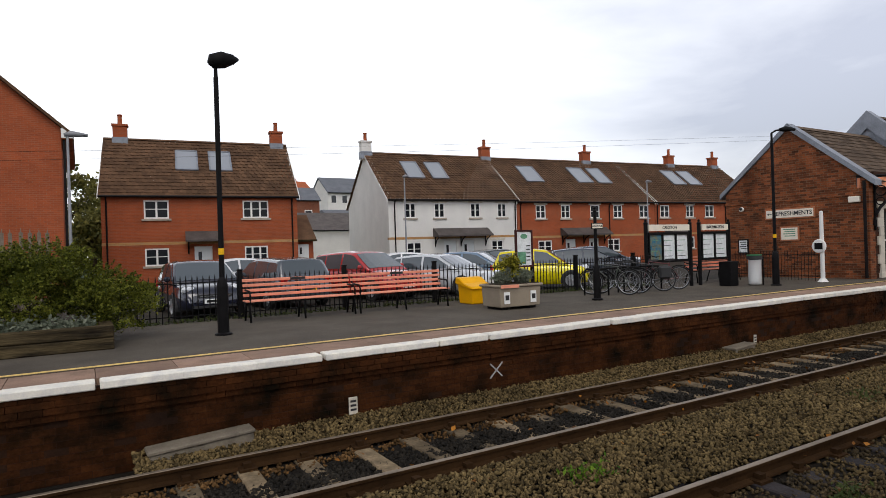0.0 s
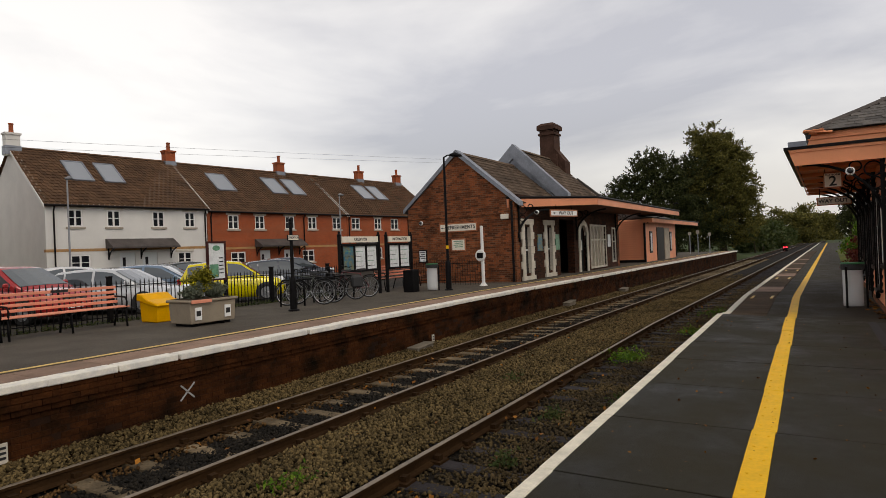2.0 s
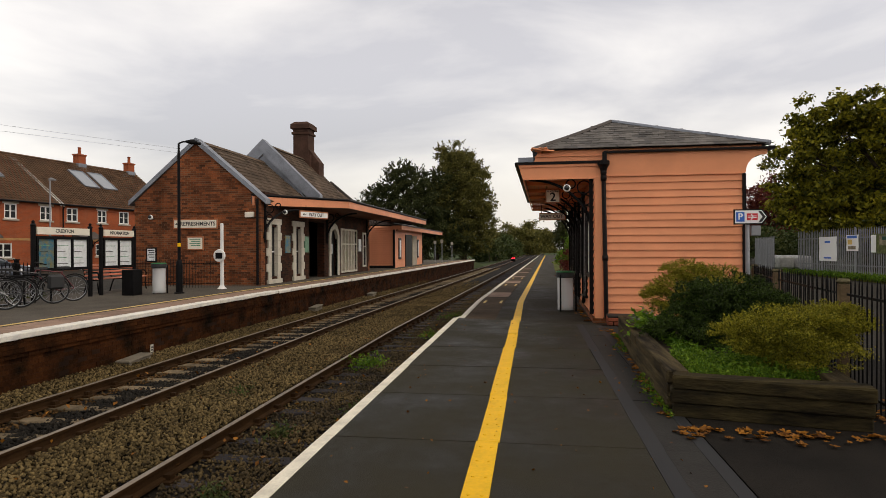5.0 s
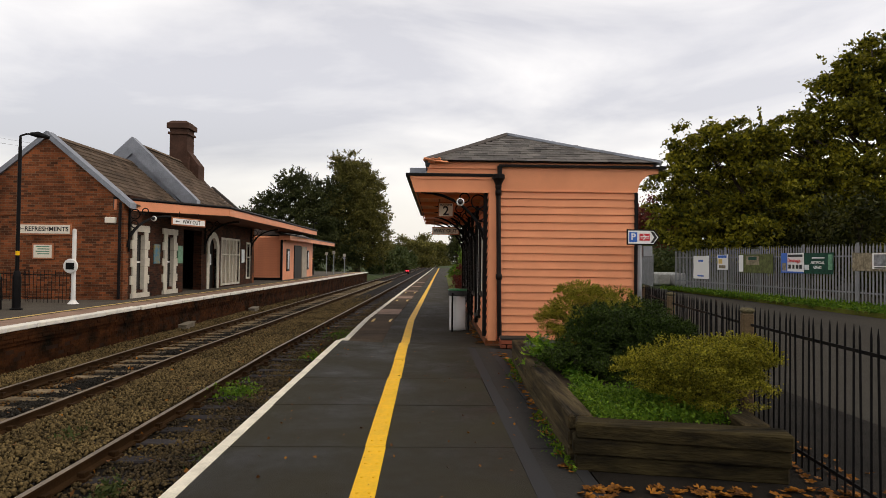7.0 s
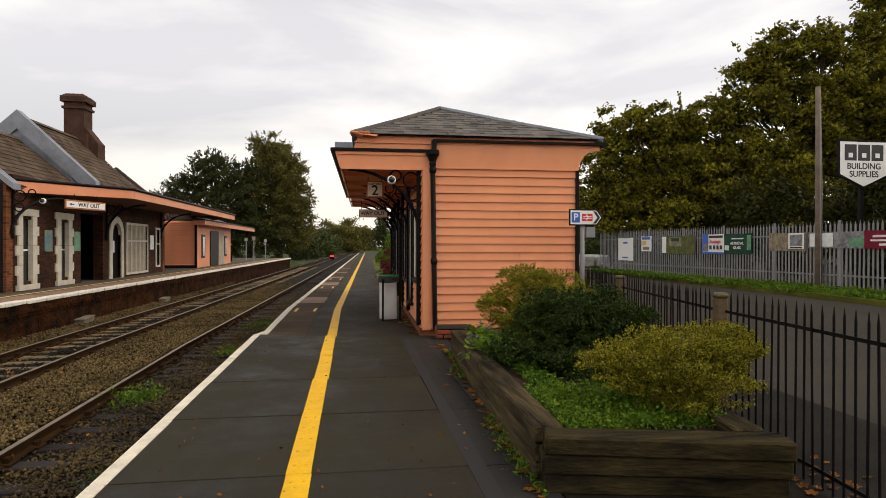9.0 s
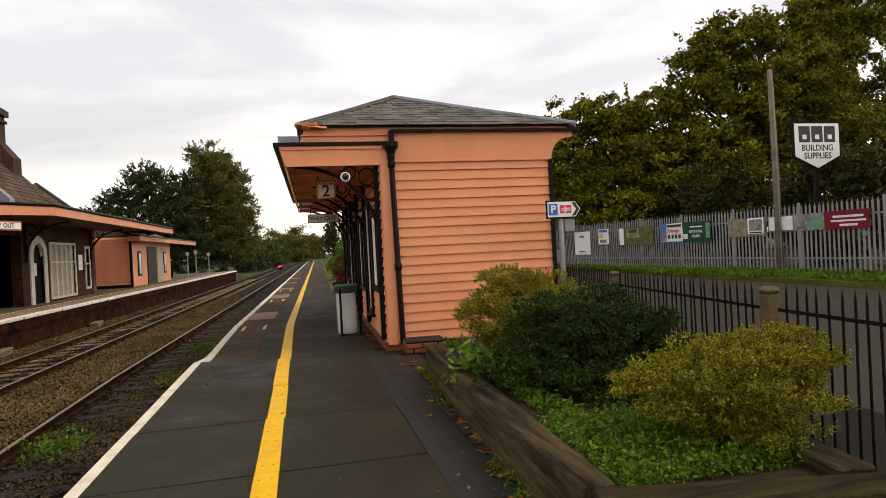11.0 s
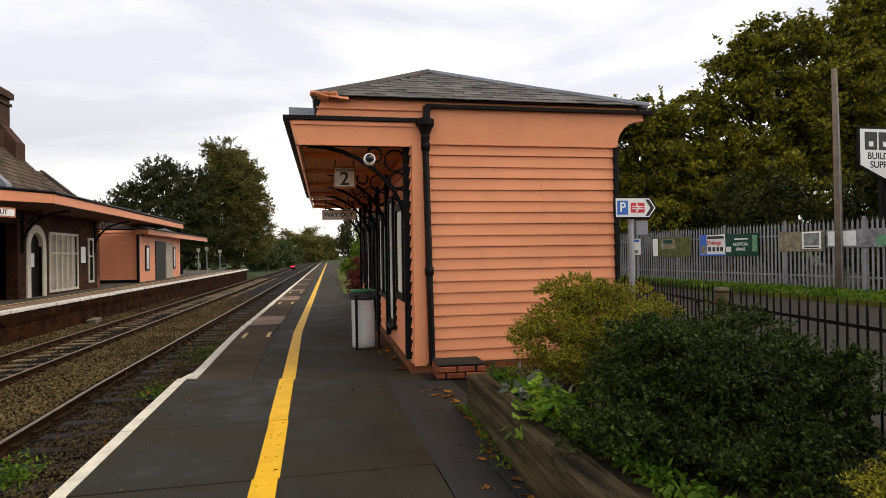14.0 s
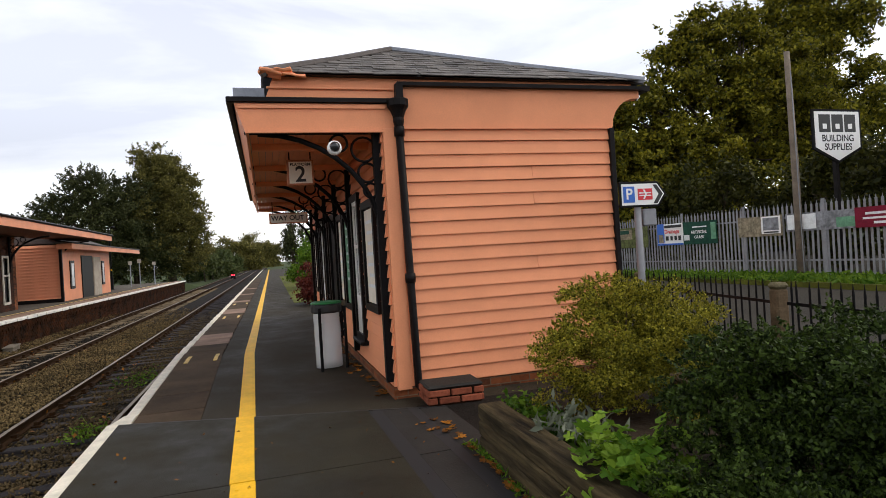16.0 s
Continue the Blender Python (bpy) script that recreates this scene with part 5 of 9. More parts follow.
# recessed porch: a near-black sheet stands in for its shaded depth
boxpart("dark_porch_sheet", ST, M_DOORDARK, 27.2, 29.2, FY + 0.9, FY + 1.0, 0.0, 2.7)
# roofs: lower front range and the taller cross range behind a lead parapet
e0, r0 = 3.25, 5.45
FX = 34.2     # far verge of the taller range
for ye in (FY - 0.1, BY + 0.15):
    slope_courses(ST, (GX + 0.1, ye, e0), (28.6, ye, e0), (GX + 0.1, AY, r0 + 0.03), (28.6, AY, r0 + 0.03), M_SLATE_BROWN, 0.25, 0.4)
    slope_courses(ST, (28.37, ye, e0 + 0.35), (FX, ye, e0 + 0.35), (28.37, AY, 6.33), (FX, AY, 6.33), M_SLATE_BROWN, 0.25, 0.4)
    slope_courses(ST, (FX + 0.06, ye, e0), (37.6, ye, e0), (FX + 0.06, AY, r0 + 0.03), (37.6, AY, r0 + 0.03), M_SLATE_BROWN, 0.25, 0.4)
for x0, x1, e, r in ((GX + 0.12, 28.04, e0, r0), (28.26, FX - 0.05, e0 + 0.35, 6.33), (FX + 0.06, 37.6, e0, r0)):
    bm = bmesh.new()
    prism(bm, [(FY - 0.08, e - 0.04), (AY, r - 0.03), (BY + 0.13, e - 0.04)], "x", x0, x1)
    part("roof_deck", bm, M_SLATE_BROWN, ST)
for x, e, r, far in ((GX - 0.06, e0 - 0.05, r0, 0.42), (27.95, e0 + 0.6, 6.42, 0.4), (37.61, e0, r0 + 0.05, 0.25)):
    for ys in ((FY - 0.22, AY), (BY + 0.22, AY)):
        bm = bmesh.new()
        zl = e - 0.04
        deep = 0.5 if x > 25 and x < 30 else 0.0
        prism(bm, [(ys[0], zl - 0.04 - deep), (ys[0], zl + 0.14), (ys[1], r + 0.16), (ys[1], r - 0.05 - deep)], "x", x, x + far)
        part("gable_coping", bm, M_LEAD if x < 30 else M_SLATE_JOINED, ST, "grey lead covered gable coping" if x < 30 else "dark gable coping")
bm = bmesh.new()
prism(bm, [(FY, 3.25), (AY, 6.30), (BY, 3.25)], "x", 28.05, 28.25)
part("cross_gable", bm, M_LEAD, ST, "lead clad upper gable")
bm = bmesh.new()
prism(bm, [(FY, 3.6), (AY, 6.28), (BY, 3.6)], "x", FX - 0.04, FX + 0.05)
part("cross_gable", bm, M_BRICK_DARK, ST, "brick upper gable at the far verge")
bm = bmesh.new()
for x0, x1, z in ((GX + 0.35, 28.0, r0 + 0.06), (28.35, FX, 6.38), (FX + 0.06, 37.6, r0 + 0.06)):
    prism(bm, [(AY - 0.14, z - 0.08), (AY, z + 0.05), (AY + 0.14, z - 0.08)], "x", x0, x1)
part("ridge_tile", bm, M_SLATE_BROWN, ST)
# chimney stack with shoulders
M_STACK = material("sooty chimney brick", (0.085, 0.045, 0.032), 0.9, vary=0.4, scale=2, fine=14, bump=0.4)
bm = bmesh.new()
prof = [(0.85, 5.2), (0.85, 6.6), (0.68, 6.62), (0.68, 7.75), (0.75, 7.76), (0.75, 7.87), (0.68, 7.88), (0.68, 8.05), (0.80, 8.06), (0.80, 8.3), (0.66, 8.42), (0.60, 8.46)]
rows = [[bm.verts.new((33.6 + sx * (r - 0.22), 12.43 + sy * (r - 0.25), z)) for sx, sy in ((-1, -1), (1, -1), (1, 1), (-1, 1))] for r, z in prof]
for a, b in zip(rows, rows[1:]):
    for q in range(4):
        bm.faces.new((a[q], a[(q + 1) % 4], b[(q + 1) % 4], b[q]))
bm.faces.new(rows[0][::-1])
bm.faces.new(rows[-1])
stack = part("chimney", bm, M_STACK, ST, "tall dark brick chimney stack")
bm = bmesh.new()
prism(bm, [(12.02, 6.95), (11.92, 6.85), (11.42, 6.2), (11.42, 4.9), (12.02, 4.9)], "x", 33.2, 34.0)
part("shoulder", bm, M_STACK, stack)
# canopy of the station house
CP = [(22.25, 10.02), (27.6, 8.05), (47.6, 8.05), (47.6, 9.7), (22.25, 9.7 + 0.35)]
bm = bmesh.new()


def fascia(bm, a, b, za0, za1, zb0, zb1, t=0.05):
    d = Vector((b[0] - a[0], b[1] - a[1], 0)).normalized()
    n = Vector((d.y, -d.x, 0)) * t
    p = [Vector((*a, za0)), Vector((*b, zb0)), Vector((*b, zb1)), Vector((*a, za1))]
    v = [bm.verts.new(q) for q in p] + [bm.verts.new(q + n) for q in p]
    for q in ((0, 1, 2, 3), (7, 6, 5, 4), (0, 4, 5, 1), (1, 5, 6, 2), (2, 6, 7, 3), (3, 7, 4, 0)):
        bm.faces.new([v[i] for i in q])


fascia(bm, CP[0], CP[1], 3.06, 3.40, 3.27, 3.56)
part("canopy_end_fascia", bm, M_PEACH_FAR, ST)
bm = bmesh.new()
fascia(bm, CP[1], CP[2], 3.27, 3.56, 3.30, 3.58)
part("canopy_front_fascia", bm, M_PEACH_FAR, ST)
bm = bmesh.new()
lo = [bm.verts.new((*p, z)) for p, z in zip(CP, (3.12, 3.33, 3.36, 3.36, 3.12))]
hi = [bm.verts.new((*p, z)) for p, z in zip(CP, (3.43, 3.60, 3.62, 3.75, 3.50))]
bm.faces.new(hi)
for i in range(5):
    bm.faces.new((lo[i], lo[(i + 1) % 5], hi[(i + 1) % 5], hi[i]))
part("canopy_roof", bm, M_SLATE_JOINED, ST, "dark felted canopy roof")
# the soffit's dark brown carries the shade under the canopy
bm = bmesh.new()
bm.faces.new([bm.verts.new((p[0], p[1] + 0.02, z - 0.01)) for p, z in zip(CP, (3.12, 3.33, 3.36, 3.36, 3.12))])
part("canopy_soffit", bm, M_SOFFIT_FAR, ST, "boarded canopy soffit, coloured dark for shade")
bm = bmesh.new()
tube(bm, [(22.2, 10.0, 3.45), (27.6, 7.98, 3.62), (47.7, 7.98, 3.64)], 0.05, 6)
part("gutter", bm, M_BLACK, ST)
for u in (22.6, 29.5, 36.6, 43.0):
    d = 1.5
    bm = bmesh.new()
    tube(bm, [(u, FY - 0.04 - d * (1 - math.cos(radians(a))), 1.95 + 1.2 * math.sin(radians(a))) for a in range(0, 91, 10)] if u > 23 else
         [(u - 0.1 + 1.9 * (1 - math.cos(radians(a))), FY - 0.05 - 0.55 * (1 - math.cos(radians(a))), 1.85 + 1.15 * math.sin(radians(a))) for a in range(0, 91, 10)], 0.045, 6)
    tube(bm, [(u, FY - 0.04, 1.7), (u, FY - 0.04, 3.2)], 0.04, 6)
    bk = part("bracket", bm, M_IRON, ST)
    for yy, zz, rr in ((0.22, 2.95, 0.16), (0.2, 2.62, 0.12), (0.55, 3.05, 0.1)):
        bm = bmesh.new()
        ring(bm, (u, FY - yy, zz), rr, 0.02, "x", 14, 5)
        part("scroll_ring", bm, M_IRON, bk)
bm = bmesh.new()
tube(bm, [(22.2, 9.8, 3.3), (22.2, 9.8, 0.15)], 0.05, 8)
part("downpipe", bm, M_BLACK, ST)


def wall_sign(name, m, w, h, frame_mat, face_mat, label, text="", size=0.2, text_mat=None, bars=0, category="sign", squeeze=1.0, shift=0.0):
    """A framed board: its face looks along local -x, its width along local y."""
    s = thing(name, m, label, category)
    boxpart("sign_frame", s, frame_mat, -0.04, 0.0, -w / 2, w / 2, -h / 2, h / 2, bevel=0.006)
    boxpart("sign_face", s, face_mat, -0.046, -0.04, -w / 2 + 0.05, w / 2 - 0.05, -h / 2 + 0.05, h / 2 - 0.05)
    if text:
        lettering(text, size, s, Matrix.Translation((-0.048, shift, 0)) @ FACE_WEST, text_mat, squeeze)
    for k in range(bars):
        boxpart("print_bar", s, text_mat or M_INK, -0.048, -0.046, -w * 0.32, w * 0.32 - 0.05 * (k % 2), h * 0.3 - k * h * 0.6 / max(1, bars) - 0.02, h * 0.3 - k * h * 0.6 / max(1, bars) + 0.012)
    return s


def arrow(parent, y, z, s=0.12):
    bm = bmesh.new()
    prism(bm, [(y + s, z), (y, z + s * 0.5), (y + s * 0.25, z + s * 0.12), (y - s, z + s * 0.12), (y - s, z - s * 0.12), (y + s * 0.25, z - s * 0.12), (y, z - s * 0.5)], "x", -0.05, -0.046)
    part("arrow", bm, M_INK, parent)


q = wall_sign("refreshments_sign", pose(GX - 0.005, 12.27, 2.40), 1.78, 0.38, M_SOFFIT, M_CREAM_SIGN, "cream painted refreshments sign on brick gable", "REFRESHMENTS", 0.205, squeeze=0.98, shift=-0.1)
arrow(q, 0.72, 0, 0.09)
wall_sign("notice_board", pose(GX - 0.005, 12.28, 1.68), 0.68, 0.52, M_SOFFIT, M_CREAM_SIGN, "small cream lettered board on brick gable", bars=4, text_mat=M_PAPER_GREEN)
wall_sign("paper_notice", pose(GX - 0.005, 14.05, 1.26), 0.42, 0.55, M_BLACK, M_PAPER, "pale framed notice on brick gable", bars=4)
q = wall_sign("way_out_sign", pose(25.38, 8.83, 2.86, 0, 0, 70), 1.78, 0.30, M_SOFFIT, M_SIGN_WHITE, "cream way out sign hung under the canopy", "WAY OUT", 0.2, shift=-0.12)
arrow(q, 0.62, 0, 0.10)
for yy in (-0.5, 0.5):
    bm = bmesh.new()
    tube(bm, [(-0.02, yy, 0.13), (-0.02, yy, 0.36)], 0.012, 6)
    part("hanger", bm, M_IRON, q)
dome_camera(pose(22.15, 14.0, 2.66, 0, -75, 0))
dome_camera(pose(23.2, 9.15, 2.85, 0, -80, 0))
b = boxpart("alarm_box", None, M_CREAM_SIGN, GX - 0.1, GX, 9.95, 10.3, 2.62, 2.82, bevel=0.02)
tagged(b, "cream alarm box high on brick wall", "alarm box")
for u, mt, lab in ((24.75, M_PAPER_BLUE, "blue poster on brick front wall"), (26.85, M_PAPER_GREEN, "green poster on brick front wall"), (35.2, M_PAPER, "white notice on brick front wall")):
    b = boxpart("poster", None, mt, u - 0.25, u + 0.25, FY - 0.03, FY - 0.002, 1.3, 2.0)
    tagged(b, lab, "poster")

# ---- small timber building further along the far platform ----
SM = thing("timber_office", pose(0, 0, 0), "small peach weatherboarded platform building with flat canopy", "station building")
boxpart("wall_core", SM, M_PEACH_FAR, 42.0, 53.0, 9.3, 13.0, 0.0, 3.0)
bm_b = bmesh.new()
prism(bm_b, [(41.87, 0), (41.875, 0.02), (41.955, 0.149), (42.0, 0.149), (42.0, 0.012), (41.93, 0.012)], "y", 9.3, 13.0)
far_board = mesh_of(bm_b, "weatherboard", M_PEACH_FAR)
for k in range(18):
    piece("weatherboard", far_board, SM, pose(0, 0, 0.3 + k * 0.15))
boxpart("plinth", SM, M_BLACK, 41.9, 42.0, 9.3, 13.0, 0.0, 0.32)
boxpart("downpipe", SM, M_BLACK, 41.8, 41.92, 9.15, 9.28, 0.1, 2.9)
# the open doorway is a flat near-black panel in place of shade
for u0, u1, z0, z1, mt in ((43.6, 44.4, 0.7, 2.2, M_BLACK), (45.9, 48.3, 0.1, 2.5, M_DOORDARK), (50.6, 51.3, 0.7, 2.2, M_BLACK)):
    w = boxpart("window" if mt is M_BLACK else "doorway", SM, mt, u0, u1, 9.25, 9.30, z0, z1)
    if mt is M_BLACK:
        boxpart("pane", w, M_LAMPGLASS, u0 + 0.2, u1 - 0.2, 9.235, 9.25, z0 + 0.15, z1 - 0.15)
# grey sill colour on the white leaf puts the canopy's shade into it
boxpart("door_leaf", SM, M_SILL, 48.4, 50.2, 9.22, 9.28, 0.1, 2.45, label="pale open door leaf, greyed for canopy shade")
boxpart("canopy_fascia", SM, M_PEACH_FAR, 41.6, 60.5, 8.62, 8.68, 2.75, 3.02)
boxpart("canopy_end_fascia", SM, M_PEACH_FAR, 41.55, 41.6, 8.62, 9.3, 2.75, 3.02)
boxpart("canopy_roof", SM, M_SLATE_JOINED, 41.5, 60.6, 8.58, 9.4, 3.02, 3.10)
bm = bmesh.new()
prism(bm, [(9.2, 3.08), (11.1, 3.85), (13.2, 3.08)], "x", 42.2, 54)
part("roof", bm, M_SLATE_JOINED, SM, "grey slate roof")

# ---- trees and shrubs ----
M_OAK = leafy("oak leaves", (0.016, 0.026, 0.004), (0.32, 0.285, 0.022), through_light=0.3)
M_YEW = leafy("yew foliage", (0.018, 0.026, 0.010), (0.095, 0.100, 0.032), through_light=0.1)
M_BIRCH = leafy("turning foliage", (0.055, 0.060, 0.018), (0.25, 0.215, 0.055), through_light=0.35)
M_HEDGE = leafy("hedge leaves", (0.03, 0.05, 0.014), (0.09, 0.10, 0.03), through_light=0.2)
# undergrowth leaf tones set very dark, with the shade in the colour
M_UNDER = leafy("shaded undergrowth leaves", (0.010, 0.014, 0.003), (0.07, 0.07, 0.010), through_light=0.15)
M_BROOM = leafy("broom foliage", (0.022, 0.036, 0.005), (0.22, 0.23, 0.03), through_light=0.3)
M_MAPLE = leafy("red autumn leaves", (0.07, 0.015, 0.015), (0.20, 0.05, 0.03), through_light=0.25)
M_DARKBUSH = leafy("dark shrub leaves", (0.003, 0.008, 0.002), (0.068, 0.110, 0.016), through_light=0.1)
M_YELBUSH = leafy("variegated shrub leaves", (0.018, 0.030, 0.003), (0.52, 0.46, 0.045), through_light=0.25)
M_HERB = leafy("fresh green leaves", (0.035, 0.095, 0.008), (0.20, 0.31, 0.028), through_light=0.3)
M_GERANIUM = leafy("lime green leaves", (0.06, 0.14, 0.010), (0.25, 0.38, 0.04), through_light=0.3)
M_SAGE = leafy("grey green leaves", (0.11, 0.13, 0.09), (0.24, 0.26, 0.19), through_light=0.2)
M_DEAD = leafy("fallen leaves", (0.07, 0.026, 0.008), (0.40, 0.16, 0.02), through_light=0.1)


def crown_points(r, blobs, n, clump, per, fine=False):
    """Leaf centres: each lobe breaks into sprays round its surface, each spray into clumps of leaves, with gaps between."""
    vol = np.array([b[3] * b[4] * b[5] for b in blobs]) ** 0.75
    out = []
    for b, share in zip(blobs, vol / vol.sum()):
        k = max(8, int(n * share / per))
        ns = max(14, min(64, k // 5)) if fine else max(5, min(26, k // 6))
        d = r.normal(size=(ns, 3))
        d /= np.linalg.norm(d, axis=1)[:, None]
        spray = d * (r.uniform(0.35, 1.08, (ns, 1)) if fine else r.uniform(0.45, 1.0, (ns, 1))) * np.array(b[3:6]) + np.array(b[:3])
        size = r.uniform(*((0.13, 0.28) if fine else (0.24, 0.42)), ns)[:, None] * np.array(b[3:6]) * (np.array([1.15, 1.15, 0.7]) if fine else 1.0)
        pick = r.integers(0, ns, k)
        dd = r.normal(size=(k, 3))
        dd /= np.linalg.norm(dd, axis=1)[:, None]
        c = spray[pick] + dd * (r.uniform(0.2, 1.0, k) ** 0.5)[:, None] * size[pick]
        pts = c[:, None, :] + r.normal(0, 1, (k, per, 3)) * clump * r.uniform(0.4, 1.1, (k, 1, 1)) * np.array([1, 1, 0.75])
        out.append(pts.reshape(-1, 3))
    return np.concatenate(out)


def shoots(r, blobs, count, reach, step):
    """Leaf centres along twigs that stand out of the crown's top and sides."""
    out = []
    for _ in range(count):
        b = blobs[r.integers(0, len(blobs))]
        d = r.normal(size=3)
        d[2] = abs(d[2]) * 0.8 + 0.15
        d /= np.linalg.norm(d)
        p = np.array(b[:3]) + d * np.array(b[3:6]) * 0.9
        go = d + r.normal(0, 0.35, 3)
        go /= np.linalg.norm(go)
        k = int(reach * r.uniform(0.4, 1.0) / step) + 2
        for i in range(k):
            out += [p + go * step * i + r.normal(0, step * 0.45, 3) for _j in range(3)]
    return np.array(out)


def tree(name, m, label, blobs, n, leaf, clump, mat, trunk=0.3, seed=1, per=28, group="", twigs=0, fine=False):
    """A tapered trunk with limbs to each lobe of the crown, and a crown of many leaves."""
    r = np.random.default_rng(seed)
    t = thing(name, m, label, "tree", group)
    top = max(b[2] for b in blobs)
    bm = bmesh.new()
    tube(bm, [(0, 0, -0.3), (0.05, 0.02, top * 0.2), (-0.1, 0.1, top * 0.5), (0, 0, top * 0.9)], [trunk * 1.25, trunk, trunk * 0.75, trunk * 0.25], 10)
    for b in blobs:
        z0 = min(b[2] * 0.6, top * 0.5)
        mid = (b[0] * 0.45 + r.normal(0, 0.06) * b[3], b[1] * 0.45 + r.normal(0, 0.06) * b[3], (z0 + b[2]) / 2 + 0.1 * b[3])
        tube(bm, [(0, 0, z0), mid, b[:3]], [trunk * 0.5, trunk * 0.3, trunk * 0.1], 6)
        for _ in range(7 if fine else 3):
            e = np.array(b[:3]) + r.uniform(-1, 1, 3) * np.array(b[3:6]) * 0.55
            tube(bm, [mid, (np.array(mid) + e) / 2 + r.normal(0, 0.05, 3) * b[3], e], [trunk * 0.2, trunk * 0.12, trunk * 0.04], 5)
    part("trunk", bm, M_BARK, t, smooth=True)
    pts = crown_points(r, blobs, n, clump, per, fine)
    if twigs:
        pts = np.concatenate([pts, shoots(r, blobs, twigs, leaf * 4.5, leaf * 0.5)])
    ob = new("crown", leaves_mesh("crown", pts, leaf, mat, r))
    ob.parent = t
    tagged(ob, kind="stuff")
    return t


# oaks behind the steel fence
tree("oak_tree", pose(36, -19, 0), "oak tree with yellowing leaves behind the steel fence",
     [(0, 4.6, 6.2, 1.8, 1.7, 1.5), (0, 3.6, 8.1, 1.6, 1.5, 1.4), (0, 1.6, 8.0, 1.7, 1.6, 1.5), (0, -0.4, 8.2, 1.7, 1.7, 1.4), (0, 0.5, 5.4, 2.6, 2.8, 2.2), (0, 4.2, 4.0, 2.2, 2.2, 1.8), (0, -3.0, 5.4, 2.6, 2.6, 2.2), (-0.8, 1.5, 3.0, 2.2, 3.6, 1.4)],
     62000, 0.23, 0.22, M_OAK, 0.28, 11, per=22, group="oaks by the yard", twigs=50, fine=True)
tree("oak_tree", pose(36, -27, 0), "large spreading oak with yellowing autumn leaves",
     [(0, 3.3, 12.0, 1.8, 1.7, 1.6), (0, 1.2, 13.1, 1.7, 1.7, 1.5), (0, -1.4, 13.3, 1.9, 1.9, 1.5), (0, 3.6, 9.6, 2.0, 2.0, 1.6), (0, 5.9, 9.1, 1.3, 1.3, 0.9), (0, 7.4, 8.3, 0.9, 0.9, 0.6), (0, 0.6, 10.2, 2.8, 2.8, 2.2), (0, -3.6, 11.0, 2.6, 2.6, 2.2), (0, 3.0, 6.6, 2.8, 2.9, 2.0), (0, -1.8, 7.0, 3.0, 3.2, 2.4), (0, 6.0, 6.2, 2.0, 2.2, 1.5), (-0.6, -5.4, 8.0, 2.8, 2.8, 2.6), (-0.5, 1.0, 4.2, 2.6, 4.4, 1.3)],
     105000, 0.24, 0.23, M_OAK, 0.48, 12, per=22, group="oaks by the yard", twigs=60, fine=True)
tree("oak_tree", pose(38, -36, 0), "large spreading oak with yellowing autumn leaves",
     [(0, 2.2, 15.6, 2.0, 1.9, 1.7), (0, -0.6, 13.6, 3.4, 3.4, 2.8), (0, 3.0, 11.0, 2.4, 2.3, 2.0), (0, -2.6, 16.4, 3.0, 3.0, 2.4), (0, 2.6, 7.4, 3.0, 3.0, 2.4), (0, 0.6, 18.0, 2.4, 2.4, 1.8), (0, -4.0, 10.0, 3.6, 3.6, 3.2), (0, -3.0, 5.6, 3.4, 4.0, 2.4)],
     80000, 0.26, 0.25, M_OAK, 0.5, 13, per=22, group="oaks by the yard", twigs=40, fine=True)
tree("oak_tree", pose(45, -25, 0), "oak tree deeper in the yard", [(0, 0, 5.6, 4, 4, 2.6), (0, 3, 6.8, 2.6, 2.6, 1.8), (0, -4, 6.5, 4, 4, 3), (-2, 0, 3.2, 4, 5, 2.2)], 34000, 0.28, 0.3, M_OAK, 0.35, 14, group="oaks by the yard", fine=True)
tree("maple_tree", pose(64, -23.5, 0), "dark red autumn maple in the yard", [(0, 0, 4.5, 3.0, 3.0, 2.6), (0, 1.2, 6.5, 2.0, 2.0, 1.8), (0, -2, 4.0, 2.4, 2.4, 2.2), (0, 2.2, 3.6, 1.8, 1.8, 1.8)], 11000, 0.3, 0.45, M_MAPLE, 0.25, 15)
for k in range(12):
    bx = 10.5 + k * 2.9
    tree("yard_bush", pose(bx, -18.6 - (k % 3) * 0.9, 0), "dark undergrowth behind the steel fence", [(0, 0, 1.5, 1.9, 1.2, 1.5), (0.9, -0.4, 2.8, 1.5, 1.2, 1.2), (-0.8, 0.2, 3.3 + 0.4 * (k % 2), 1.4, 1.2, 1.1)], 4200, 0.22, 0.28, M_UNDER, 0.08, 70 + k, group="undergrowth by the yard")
for k, (hx, hy, hh) in enumerate(((52, -21, 2.6), (57, -23, 3.2), (70, -21, 3.4), (70, -27, 4.0), (80, -20, 3.2), (62, -29, 4.2))):
    tree("yard_hedge", pose(hx, hy, 0), "dark hedge at the back of the yard", [(0, 0, hh * 0.45, 3.2, 3.0, hh * 0.55), (1, 2.2, hh * 0.6, 2.4, 2.4, hh * 0.45)], 4200, 0.34, 0.4, M_HEDGE, 0.1, 90 + k, group="yard hedges")
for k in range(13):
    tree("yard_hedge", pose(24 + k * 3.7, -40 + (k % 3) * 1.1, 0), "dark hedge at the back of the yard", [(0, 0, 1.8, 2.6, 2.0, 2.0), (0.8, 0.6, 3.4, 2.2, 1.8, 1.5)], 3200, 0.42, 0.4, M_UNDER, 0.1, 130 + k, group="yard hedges")
